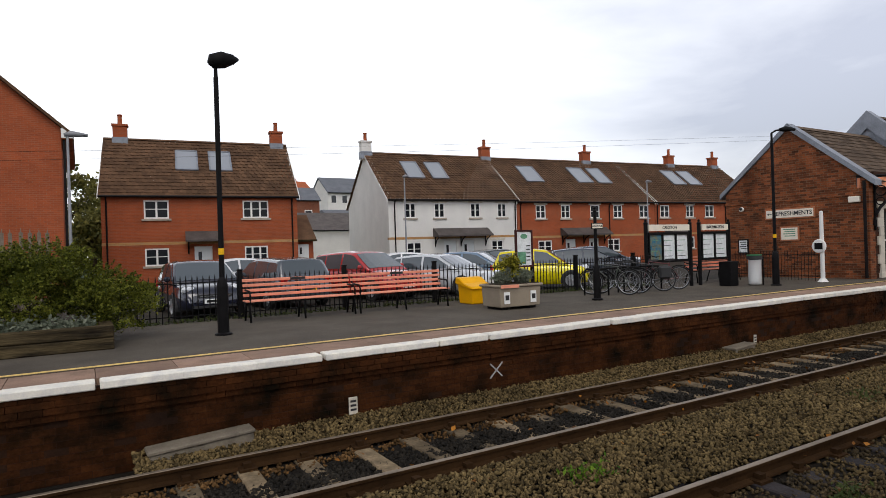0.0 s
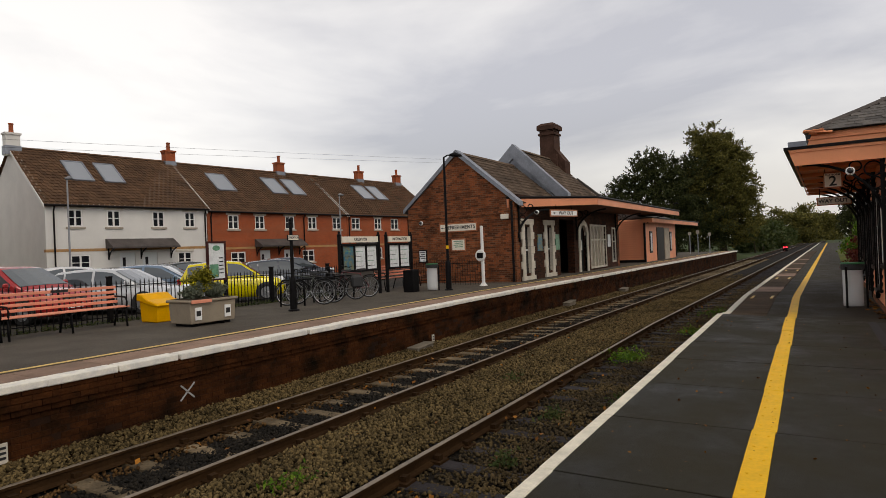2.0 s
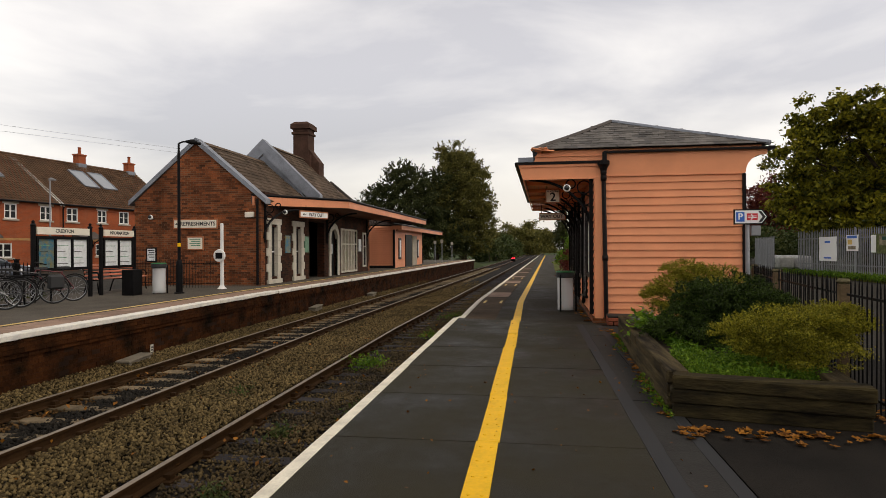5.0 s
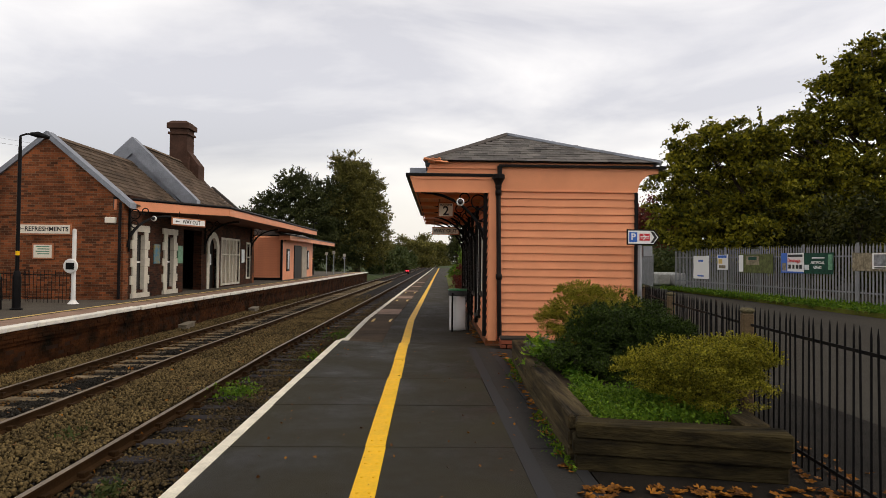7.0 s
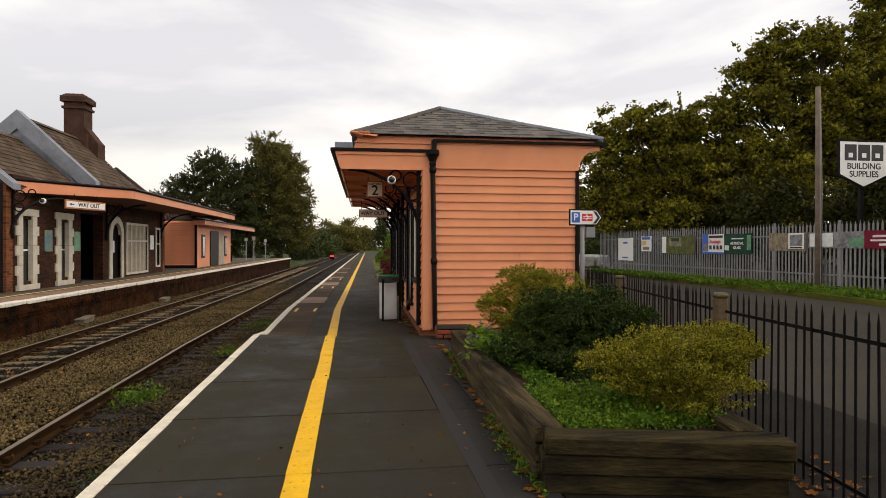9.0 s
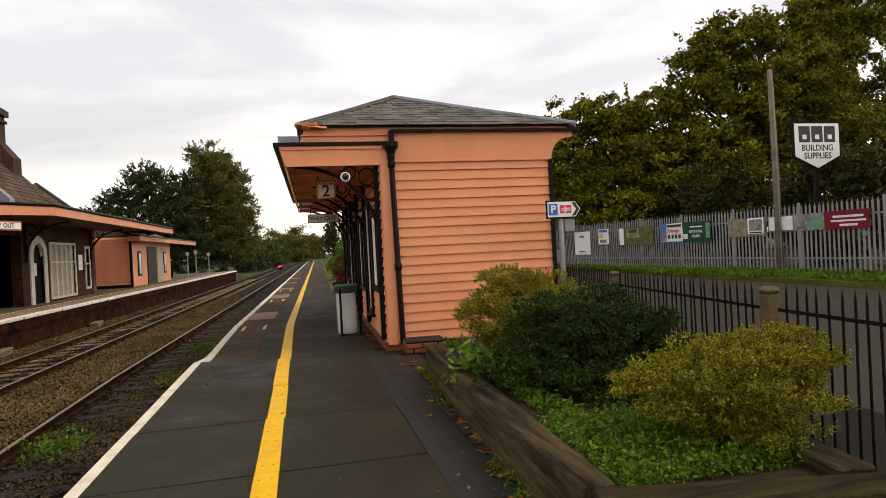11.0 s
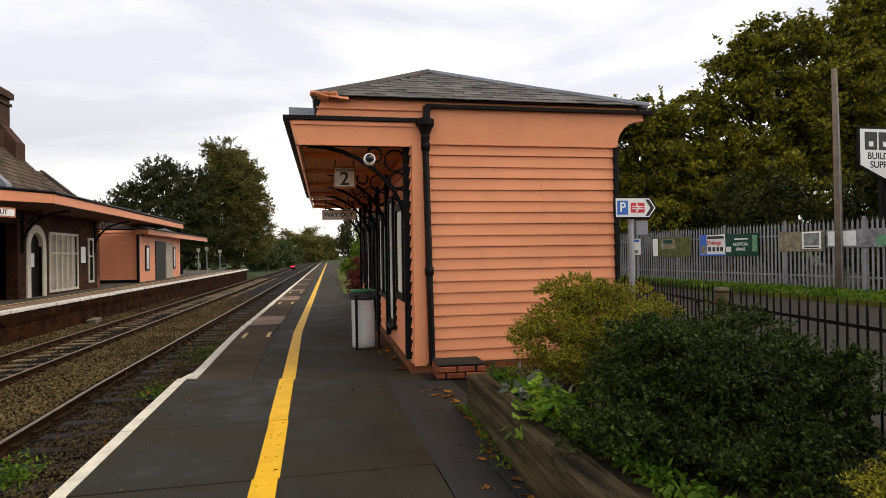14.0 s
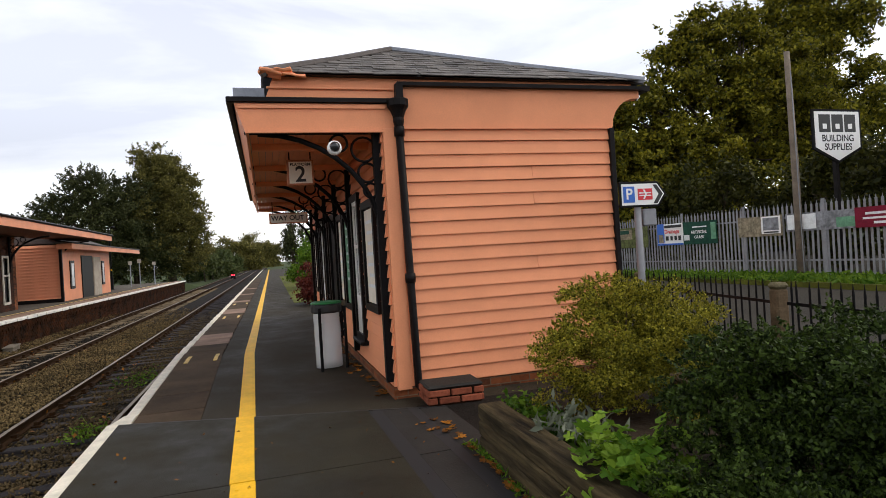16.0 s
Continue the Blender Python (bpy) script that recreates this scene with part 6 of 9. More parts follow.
# yew and tall tree at the far platform's end
tree("yew_tree", pose(100, 20.3, -1), "dark green yew tree with feathery outline", [(0, 0, 6, 5.2, 5.4, 5), (0, -3, 8.5, 4, 4.2, 3.8), (0, 3.8, 6.5, 3.4, 4.0, 3.6), (0, -1, 12.6, 2.6, 3.0, 3.2), (0, 6.0, 8.6, 1.6, 2.2, 1.9), (0, 1.2, 14.6, 1.8, 2.4, 2.0), (0, 2.4, 12.0, 2.0, 2.6, 2.4), (0, 5.0, 10.8, 1.4, 2.0, 1.6), (0, 7.6, 9.2, 1.0, 1.5, 1.2)], 62000, 0.30, 0.38, M_YEW, 0.5, 16, twigs=420, fine=True)
tree("yew_tree", pose(101, 15.6, -1), "dark green yew tree with feathery outline", [(0, 0, 6, 4.5, 4.2, 5), (0, 0.5, 10.5, 3.4, 3.6, 3.6), (0, -1.2, 12.8, 2.4, 2.6, 2.6), (0, 2.5, 4, 3.5, 3.5, 3.6), (0, -3, 4, 3.5, 3.5, 3.6)], 48000, 0.30, 0.38, M_YEW, 0.4, 18, twigs=260, fine=True)
tree("willow_tree", pose(102, 11.2, -1), "tall tree with drooping yellow-green leaves", [(0, 1.8, 17.4, 2.4, 2.9, 3.0), (0, 0.6, 15.4, 3.2, 3.8, 3.4), (0, -0.5, 11.5, 4.0, 4.2, 4.2), (0, -2.2, 8.5, 3.2, 3.2, 4.0), (0, 2.0, 9, 4, 4, 5), (0, -3.0, 5.5, 2.6, 2.4, 3.5), (0, 1, 5, 4, 4, 4), (0, -1.5, 14.5, 2.2, 2.6, 2.8), (0, -3.6, 9.5, 1.6, 1.6, 2.6)], 84000, 0.30, 0.38, M_BIRCH, 0.5, 17, twigs=160, fine=True)
for k in range(26):
    x = 108 + k * 7.5
    y = 6.0 + swing(x) * 0.95 + rng.uniform(1.0, 3.2)
    h = rng.uniform(2.6, 3.9)
    tree("lineside_bush", pose(x, y + 2, -1), "green bush growing beside the line", [(0, 0, h * 0.6, 4.6, 2.4, h * 0.75), (2, 1.5, h * 0.9, 3, 2.5, h * 0.8)], 1800, 0.55, 0.6, M_HEDGE, 0.1, 100 + k, group="lineside bushes")
for k, (x, y, h) in enumerate(((215, 1.5, 9), (235, 8, 12), (250, 2, 14), (262, -3, 12), (280, 12, 10), (300, -9, 11), (230, 16, 8))):
    tree("field_tree", pose(x, y, -1), "distant rounded field tree", [(0, 0, h * 0.55, h * 0.42, h * 0.45, h * 0.42), (0, h * 0.2, h * 0.75, h * 0.26, h * 0.28, h * 0.24), (0, -h * 0.25, h * 0.6, h * 0.3, h * 0.3, h * 0.3), (0, 0, h * 0.2, h * 0.4, h * 0.55, h * 0.28)], 5600, 0.8, 0.9, M_BIRCH, 0.3, 200 + k, group="distant trees")
# planting at the far end of the near platform
tree("conifer", pose(52, -2.75, -0.03), "dark narrow conifer behind the platform", [(0, 0, 1.6, 0.9, 0.9, 1.6), (0, 0, 3.4, 0.7, 0.7, 1.4), (0, 0, 4.6, 0.4, 0.4, 0.8)], 9000, 0.14, 0.16, M_YEW, 0.12, 31)
tree("platform_bush", pose(39, -2.55, -0.03), "clipped green laurel bush by the platform", [(0, 0, 1.1, 1.0, 0.9, 1.0), (0.8, -0.4, 1.7, 0.8, 0.7, 0.7), (3, -1, 1.6, 1.4, 1.2, 1.5)], 12000, 0.13, 0.14, M_HERB, 0.08, 32)
tree("platform_bush", pose(28.2, -1.95, -0.03), "red-brown leafed low bush", [(0, 0, 0.7, 0.9, 0.6, 0.65), (0.8, -0.3, 0.6, 0.8, 0.6, 0.6)], 9000, 0.10, 0.11, M_MAPLE, 0.06, 33)
slab("platform_lawn", "strip of mown grass behind the platform", "lawn", M_GRASS_GROUND, 29.5, 70, -3.4, -0.95, -0.06, -0.019)
# far platform planting bed
bed = thing("planting_bed", pose(0, 0, FAR), "timber edged bed on the far platform", "planter")
for k in range(2):
    boxpart("timber", bed, M_TIMBER, -6, 0.95, 10.72, 10.92, k * 0.19, k * 0.19 + 0.18, bevel=0.015)
boxpart("timber", bed, M_TIMBER, 0.75, 0.95, 10.92, 13.4, 0.0, 0.37, bevel=0.015)
boxpart("soil", bed, M_EARTH, -6, 0.75, 10.92, 13.4, 0.0, 0.30)
tree("broom_bush", pose(-0.2, 12.0, 0.4), "overgrown green broom bush in the bed", [(0, 0, 0.5, 1.2, 0.9, 0.7), (1.2, -0.2, 0.35, 0.7, 0.6, 0.45), (-0.6, 0.3, 0.8, 1.1, 0.8, 0.55), (0.9, 0.1, 0.5, 0.8, 0.6, 0.5), (-2.5, 0.2, 0.45, 1.6, 0.8, 0.6), (0.2, 0.2, 1.0, 0.7, 0.6, 0.45)], 80000, 0.045, 0.055, M_BROOM, 0.03, 34, per=16, twigs=700, fine=True)
low = leaves_mesh("low_planting", np.stack([rng.uniform(-3, 0.7, 2600), rng.uniform(10.95, 11.5, 2600), FAR + 0.3 + np.abs(rng.normal(0, 0.09, 2600))], 1), 0.09, M_SAGE, rng)
tagged(new("low_planting", low), "grey-green low plants at the bed's edge", "plants", kind="stuff")

# ---- sleeper planter with shrubs on the near platform ----
PL = thing("sleeper_planter", pose(0, 0, 0), "raised planter of stacked weathered railway sleepers", "planter")


def timber(bm, a, b, w, z0, z1):
    """A sleeper from a to b, its width on the left of the way."""
    d = Vector((b[0] - a[0], b[1] - a[1], 0)).normalized()
    n = Vector((-d.y, d.x, 0)) * w
    a, b = Vector((*a, 0)), Vector((*b, 0))
    p = [a, b, b + n, a + n]
    v = [bm.verts.new(q + Vector((0, 0, z0))) for q in p] + [bm.verts.new(q + Vector((0, 0, z1))) for q in p]
    for q in ((3, 2, 1, 0), (4, 5, 6, 7), (0, 1, 5, 4), (1, 2, 6, 5), (2, 3, 7, 6), (3, 0, 4, 7)):
        bm.faces.new([v[i] for i in q])
    soften(bm, 0.014)
    bmesh.ops.subdivide_edges(bm, edges=[e for e in bm.edges if e.calc_length() > 0.8], cuts=12)
    for vv in bm.verts:
        vv.co += Vector((0, 0, 0.008 * noise.noise(vv.co * 2.2))) + n.normalized() * 0.010 * noise.noise(vv.co * 3.1 + Vector((5, 2, 9)))


A, B, C, D = (6.68, -1.31), (6.40, -2.76), (11.45, -1.50), (11.6, -3.45)
for k in range(3):
    z = -0.02 + k * 0.122
    bm = bmesh.new()
    timber(bm, (B[0] - 0.03 * k, B[1]), (A[0], A[1] + 0.02 * (k % 2)), -0.22, z, z + 0.12)
    part("sleeper", bm, M_TIMBER_END, PL)
    s = 9.1 + 0.5 * (k % 2)
    for p, q in (((A[0] + 0.23, A[1]), (s, A[1] - 0.083 + (9.1 - s) * 0.035)), ((s + 0.01, A[1] - 0.083 + (9.1 - s) * 0.035), C)):
        bm = bmesh.new()
        timber(bm, p, q, -0.20, z, z + 0.118)
        part("sleeper", bm, M_TIMBER, PL)
    bm = bmesh.new()
    timber(bm, (B[0] + 0.24, B[1] + 0.0), (D[0], D[1]), 0.2, z, z + 0.118)
    part("sleeper", bm, M_TIMBER, PL)
bm = bmesh.new()
bm.faces.new([bm.verts.new((x, y, 0.26)) for x, y in ((6.84, -1.48), (6.6, -2.66), (11.6, -3.3), (11.5, -1.64))])
part("soil", bm, M_EARTH, PL)
tree("dark_shrub", pose(9.25, -2.5, 0.26), "dense dark green shrub in the sleeper planter",
     [(0, -0.05, 0.40, 0.70, 0.55, 0.46), (0.3, 0.2, 0.36, 0.55, 0.42, 0.36), (-0.1, 0.55, 0.16, 0.55, 0.40, 0.24), (-0.35, -0.35, 0.30, 0.55, 0.40, 0.36), (0.3, -0.3, 0.46, 0.55, 0.40, 0.36), (-0.6, 0.15, 0.12, 0.40, 0.45, 0.26)],
     120000, 0.026, 0.024, M_DARKBUSH, 0.014, 41, per=20, twigs=380, fine=True)
tree("variegated_shrub", pose(7.35, -2.5, 0.25), "spreading yellow variegated shrub in the planter",
     [(0, 0, 0.40, 0.40, 0.50, 0.24), (0.1, 0.30, 0.36, 0.33, 0.34, 0.18), (0.05, -0.35, 0.46, 0.35, 0.42, 0.20), (-0.1, -0.1, 0.22, 0.32, 0.5, 0.2), (0.15, -0.55, 0.50, 0.22, 0.22, 0.12)],
     80000, 0.017, 0.022, M_YELBUSH, 0.012, 42, per=14, twigs=760, fine=True)
tree("variegated_shrub", pose(11.0, -2.55, 0.22), "rounded yellow variegated shrub by the shelter wall",
     [(0, 0, 0.5, 0.55, 0.6, 0.45), (0.0, 0.35, 0.42, 0.4, 0.4, 0.36), (0.2, -0.4, 0.62, 0.45, 0.45, 0.32), (0.1, 0.1, 0.85, 0.3, 0.35, 0.16), (-0.2, -0.2, 0.35, 0.45, 0.5, 0.32)],
     76000, 0.020, 0.024, M_YELBUSH, 0.012, 43, per=14, twigs=900, fine=True)


def planting(name, n, xy, height, size, mat, label, seed):
    r = np.random.default_rng(seed)
    p = np.stack([r.uniform(xy[0], xy[1], n), r.uniform(xy[2], xy[3], n), 0.27 + np.abs(r.normal(0, height, n))], 1)
    tagged(new(name, leaves_mesh(name, p, size, mat, r, up=1.5)), label, "plants", kind="stuff")


planting("ground_cover", 11000, (6.92, 8.1, -2.7, -1.56), 0.05, 0.029, M_HERB, "fresh green ground cover in the planter", 51)
planting("ground_cover", 1500, (8.0, 11.6, -1.95, -1.72), 0.05, 0.06, M_HERB, "green weeds along the planter's edge", 52)


def lobed_leaves(name, centres, size, mat, r, tilt=26):
    """One mesh of broad five-lobed leaves, each a shallow dish facing mostly upwards."""
    bm = bmesh.new()
    for c in centres:
        s = size * r.uniform(0.6, 1.25)
        m = Matrix.Translation(Vector(c)) @ pose(0, 0, 0, r.normal(0, tilt), r.normal(0, tilt), r.uniform(0, 360))
        mid = bm.verts.new(m @ Vector((0, 0, -0.12 * s)))
        rim = [bm.verts.new(m @ Vector((s * q * math.cos(a), s * q * math.sin(a), 0.05 * s * (i % 2)))) for i, (a, q) in enumerate([(k * math.tau / 15, (0.52, 0.50, 0.30)[k % 3]) for k in range(15)])]
        for i in range(14):
            bm.faces.new((mid, rim[i], rim[i + 1]))
    return mesh_of(bm, name, mat)


r5 = np.random.default_rng(53)
ger = np.array([9.78, -1.72, 0.40]) + r5.normal(0, 1, (230, 3)) * np.array([0.16, 0.11, 0.085])
tagged(new("geranium", lobed_leaves("geranium", ger, 0.105, M_GERANIUM, r5)), "pale green lobed geranium at the planter's edge", "plant", kind="stuff")
sage = np.array([10.55, -1.80, 0.36]) + r5.normal(0, 1, (240, 3)) * np.array([0.14, 0.10, 0.05])
tagged(new("sage_plant", leaves_mesh("sage_plant", sage, 0.09, M_SAGE, r5, up=1.0, aspect=0.35)), "silvery grey sage plant in the planter", "plant", kind="stuff")
rose = np.array([6.62, -2.62, 0.12]) + r5.normal(0, 1, (26, 3)) * np.array([0.02, 0.07, 0.05])
tagged(new("weed", leaves_mesh("weed", rose, 0.10, M_HERB, r5, up=1.0, aspect=0.35)), "small green weed in the planter's joint", "weed", kind="stuff")


def litter(n, place, size, label, seed, mat):
    r = np.random.default_rng(seed)
    me = lobed_leaves("fallen_leaves", place(r, n), size * 1.25, mat, r, 9) if size > 0.045 and n < 300 else leaves_mesh("fallen_leaves", place(r, n), size, mat, r, up=6.0, aspect=0.8)
    tagged(new("fallen_leaves", me), label, "leaves", kind="stuff")




def beside_planter(r, n):
    x = r.uniform(6.6, 12.4, n)
    return np.stack([x, -1.29 - 0.04 * (x - 6.68) + np.abs(r.normal(0, 0.055, n)) * (1 + 0.6 * np.sin(x * 2.7)), np.full(n, 0.006)], 1)


litter(130, beside_planter, 0.05, "orange fallen leaves along the planter", 61, M_DEAD)
r8 = np.random.default_rng(68)
foot = beside_planter(r8, 700)
foot = foot[np.sin(foot[:, 0] * 1.9) > -0.1]
foot[:, 1] -= 0.02
foot[:, 2] += np.abs(r8.normal(0, 0.02, len(foot)))
tagged(new("planter_weed", leaves_mesh("planter_weed", foot, 0.05, M_HERB, r8, up=0.3, aspect=0.3)), "green weeds along the planter's foot", "weeds", kind="stuff")
litter(110, lambda r, n: np.stack([6.32 - np.abs(r.normal(0, 0.16, n)), r.uniform(-3.2, -1.2, n), np.full(n, 0.008)], 1), 0.06, "orange fallen leaves by the planter's end", 62, M_DEAD)
litter(130, lambda r, n: np.stack([r.uniform(3.5, 7.5, n), r.uniform(-3.5, -2.85, n), np.full(n, 0.005)], 1), 0.06, "orange fallen leaves under the railings", 63, M_DEAD)
litter(60, lambda r, n: np.stack([r.uniform(13.6, 17.5, n), -1.28 + np.abs(r.normal(0, 0.07, n)), np.full(n, -0.012)], 1), 0.06, "brown fallen leaves by the shelter wall", 64, M_DEAD)
litter(170, lambda r, n: np.stack([r.uniform(2, 13, n), r.uniform(-1.3, 1.3, n), np.full(n, 0.006)], 1), 0.028, "small pale fallen leaves on the platform", 65, M_DEAD)
litter(500, lambda r, n: np.stack([r.uniform(2, 30, n), r.uniform(1.6, 7.9, n), np.full(n, -0.90) + r.uniform(0, 0.03, n)], 1), 0.07, "brown fallen leaves on the ballast", 66, M_DEAD)
r6 = np.random.default_rng(67)
for wx, wy, wn, sz in ((13.4, 3.25, 420, 0.5), (8.6, 3.1, 120, 0.22), (6.6, 2.9, 120, 0.2), (5.0, 4.6, 160, 0.3), (10.5, 4.5, 110, 0.3), (4.1, 3.3, 110, 0.22), (17.5, 2.6, 200, 0.5), (22, 2.5, 240, 0.9), (9.7, 2.4, 100, 0.3)):
    p = np.array([wx, wy, -0.93]) + r6.normal(0, 1, (wn, 3)) * np.array([sz * 0.55, sz * 0.35, 0.02])
    p[:, 2] = -0.95 + np.abs(r6.normal(0, 0.09, wn))
    tagged(new("track_weed", leaves_mesh("track_weed", p, 0.075, M_HERB if wn > 150 else M_HEDGE, r6, up=0.2, aspect=0.4)), "green weeds growing in the ballast", "weeds", kind="stuff")
verge = np.stack([rng.uniform(16, 37, 9000), rng.uniform(-16.0, -13.65, 9000), 0.12 + np.abs(rng.normal(0, 0.05, 9000))], 1)
tagged(new("verge_grass", leaves_mesh("verge_grass", verge, 0.24, M_HERB, rng, up=0.1, aspect=0.25)), "rough green grass along the steel fence", "grass", kind="stuff")
fg = np.stack([rng.uniform(1.5, 17, 2600), 13.85 + rng.normal(0, 0.06, 2600), FAR + np.abs(rng.normal(0, 0.05, 2600))], 1)
tagged(new("fence_grass", leaves_mesh("fence_grass", fg, 0.09, M_HEDGE, rng, up=0.1, aspect=0.25)), "grass tufts under the platform fence", "grass", kind="stuff")

# ---- fences ----
def bar_mesh(h, r, name, spike=0.07):
    """A round railing bar with a drawn-out point."""
    bm = bmesh.new()
    lathe(bm, [(r, 0), (r, h - spike * 1.3), (r * 1.05, h - spike), (r * 0.2, h)], 7)
    return mesh_of(bm, name, M_IRON)


def railing(name, a, b, z, h, spacing, label, posts, rails, r=0.0078):
    """Iron railings from a to b in plan."""
    f = thing(name, pose(0, 0, 0), label, "fence")
    a, b = Vector((*a, z)), Vector((*b, z))
    d = (b - a).normalized()
    me = bar_mesh(h, r, "bar")
    n = int((b - a).length / spacing)
    for k in range(n + 1):
        p = a + d * (k * spacing)
        piece("bar", me, f, pose(p.x, p.y, p.z, random.gauss(0, 0.35), random.gauss(0, 0.35), 0))
    for rz in rails:
        bm = bmesh.new()
        m = Matrix.Translation((a + b) / 2 + Vector((0, 0, rz))) @ Matrix.Rotation(math.atan2(d.y, d.x), 4, "Z")
        cbox(bm, m, (b - a).length, 0.012, 0.024)
        part("rail", bm, M_IRON, f)
    return f


nr = railing("iron_railings", (2.0, -2.58), (7.68, -3.17), -0.02, 1.17, 0.094, "black iron railings along the platform's back", (), (0.12, 1.0))
nr2 = railing("iron_railings", (7.86, -3.19), (10.58, -3.62), -0.02, 1.17, 0.094, "black iron railings along the platform's back", (), (0.12, 1.0))
nr3 = railing("iron_railings", (10.76, -3.65), (13.6, -4.27), -0.02, 1.17, 0.094, "black iron railings along the platform's back", (), (0.12, 1.0))
M_POST = material("brown weathered post", (0.15, 0.105, 0.062), 0.92, vary=0.5, scale=6, fine=50, bump=0.4, spec=0.1)
M_MOSSCAP = material("mossy cap", (0.15, 0.13, 0.075), 0.95, vary=0.5, scale=12, fine=60, bump=0.5, spec=0.1)
for x, y in ((7.77, -3.18), (10.67, -3.635), (13.1, -4.16)):
    p = thing("fence_post", pose(x, y, -0.02, 0, 0, -9), "mossy square concrete fence post", "post", "fence posts")
    bm = bmesh.new()
    box(bm, -0.048, 0.048, -0.048, 0.048, 0, 1.10)
    soften(bm, 0.012)
    part("shaft", bm, M_POST, p)
    bm = bmesh.new()
    box(bm, -0.056, 0.056, -0.056, 0.056, 1.10, 1.15)
    soften(bm, 0.02)
    part("cap", bm, M_MOSSCAP, p)
railing("platform_fence", (0.9, 13.85), (16.9, 13.85), FAR, 1.0, 0.118, "black iron fence between platform and car park", (), (0.14, 0.84), 0.013)
for x in (3.55, 6.0, 8.52, 11.0, 13.5, 16.0):
    p = thing("fence_post", pose(x, 13.85, FAR), "black square iron fence post", "post", "platform fence posts")
    boxpart("shaft", p, M_IRON, -0.05, 0.05, -0.05, 0.05, 0, 1.06, bevel=0.008)
    boxpart("cap", p, M_IRON, -0.06, 0.06, -0.06, 0.06, 1.06, 1.09, bevel=0.008)


def palisade(a, b, z, h, name="palisade_fence", label="galvanised steel palisade fence", mat=None):
    f = thing(name, pose(0, 0, 0), label, "fence")
    mat = mat or M_GALV
    a, b = Vector((*a, z)), Vector((*b, z))
    d = (b - a).normalized()
    ang = math.degrees(math.atan2(d.y, d.x))
    bm = bmesh.new()
    w, t = 0.034, 0.014
    pts = [(-w, 0), (-w, h - 0.14), (-w * 1.05, h - 0.10), (-w * 0.35, h - 0.09), (0, h), (w * 0.35, h - 0.09), (w * 1.05, h - 0.10), (w, h - 0.14), (w, 0)]
    prism(bm, pts, "y", -t / 2, t / 2)
    me = mesh_of(bm, "pale", mat)
    n = int((b - a).length / 0.155)
    for k in range(n + 1):
        p = a + d * (k * 0.155)
        piece("pale", me, f, pose(p.x, p.y, p.z + random.gauss(0, 0.006), 0, random.gauss(0, 0.3), ang))
    nrm = Vector((-d.y, d.x, 0))
    for rz in (0.42, h - 0.45):
        bm = bmesh.new()
        m = Matrix.Translation((a + b) / 2 + Vector((0, 0, rz)) - nrm * 0.045) @ Matrix.Rotation(radians(ang), 4, "Z")
        cbox(bm, m, (b - a).length, 0.05, 0.05)
        part("rail", bm, mat, f)
    for k in range(int((b - a).length / 2.75) + 1):
        p = a + d * (k * 2.75) - nrm * 0.0
        bm = bmesh.new()
        box(bm, -0.055, 0.055, 0.010, 0.036, 0, h + 0.03)
        soften(bm, 0.006)
        ob = part("post", bm, mat, f)
        ob.matrix_basis = pose(p.x, p.y, p.z, 0, 0, ang)
    return f


PA, PB = (15.0, -16.05), (36.5, -14.35)
palisade(PA, PB, 0.16, 2.16)
palisade((40.5, -14.6), (49.0, -16.4), 0.05, 2.05, label="grey steel palisade gate and fence at the yard")
palisade((-7.0, 15.0), (0.05, 14.7), -0.05, 2.25, label="weathered brown palisade fence beside the car park", mat=M_POLE)


def banner(u, w, z0, z1, mat, label, text="", text_mat=None, size=0.2, extra=()):
    """A printed sheet tied to the steel fence, u metres along it."""
    a, b = Vector((*PA, 0)), Vector((*PB, 0))
    d = (b - a).normalized()
    w *= 1.22
    p = a + d * u + Vector((-d.y, d.x, 0)) * 0.055
    s = thing("banner", pose(p.x, p.y, (z0 + z1) / 2, 0, 0, math.degrees(math.atan2(d.y, d.x)) + 180), label, "banner", "banners on the fence")
    # local: x runs against the fence, the face looks along -y
    h = z1 - z0
    bm = bmesh.new()
    n = 14
    g = [[bm.verts.new((-w / 2 + w * i / n, -0.012 - 0.012 * math.sin(i * 1.9 + j * 2.3), -h / 2 + h * j / 4 - (0.02 * math.sin(math.pi * i / n) if j == 4 else 0))) for j in range(5)] for i in range(n + 1)]
    for i in range(n):
        for j in range(4):
            bm.faces.new((g[i][j], g[i + 1][j], g[i + 1][j + 1], g[i][j + 1]))
    part("sheet", bm, mat, s, smooth=True)
    for k, (x0, x1, y0, y1, mm) in enumerate(extra):
        boxpart("printed_panel", s, mm, -w / 2 + x0 * w, -w / 2 + x1 * w, -0.036 - 0.002 * k, -0.030, -h / 2 + y0 * h, -h / 2 + y1 * h)
    for k, (line, fy, fs, fx) in enumerate(text):
        lettering(line, fs, s, Matrix.Translation((fx, -0.05, -h / 2 + fy * h)) @ Matrix.Rotation(math.pi / 2, 4, "X"), text_mat)
    return s


def along(x):
    return (x - PA[0]) * math.hypot(PB[0] - PA[0], PB[1] - PA[1]) / (PB[0] - PA[0])


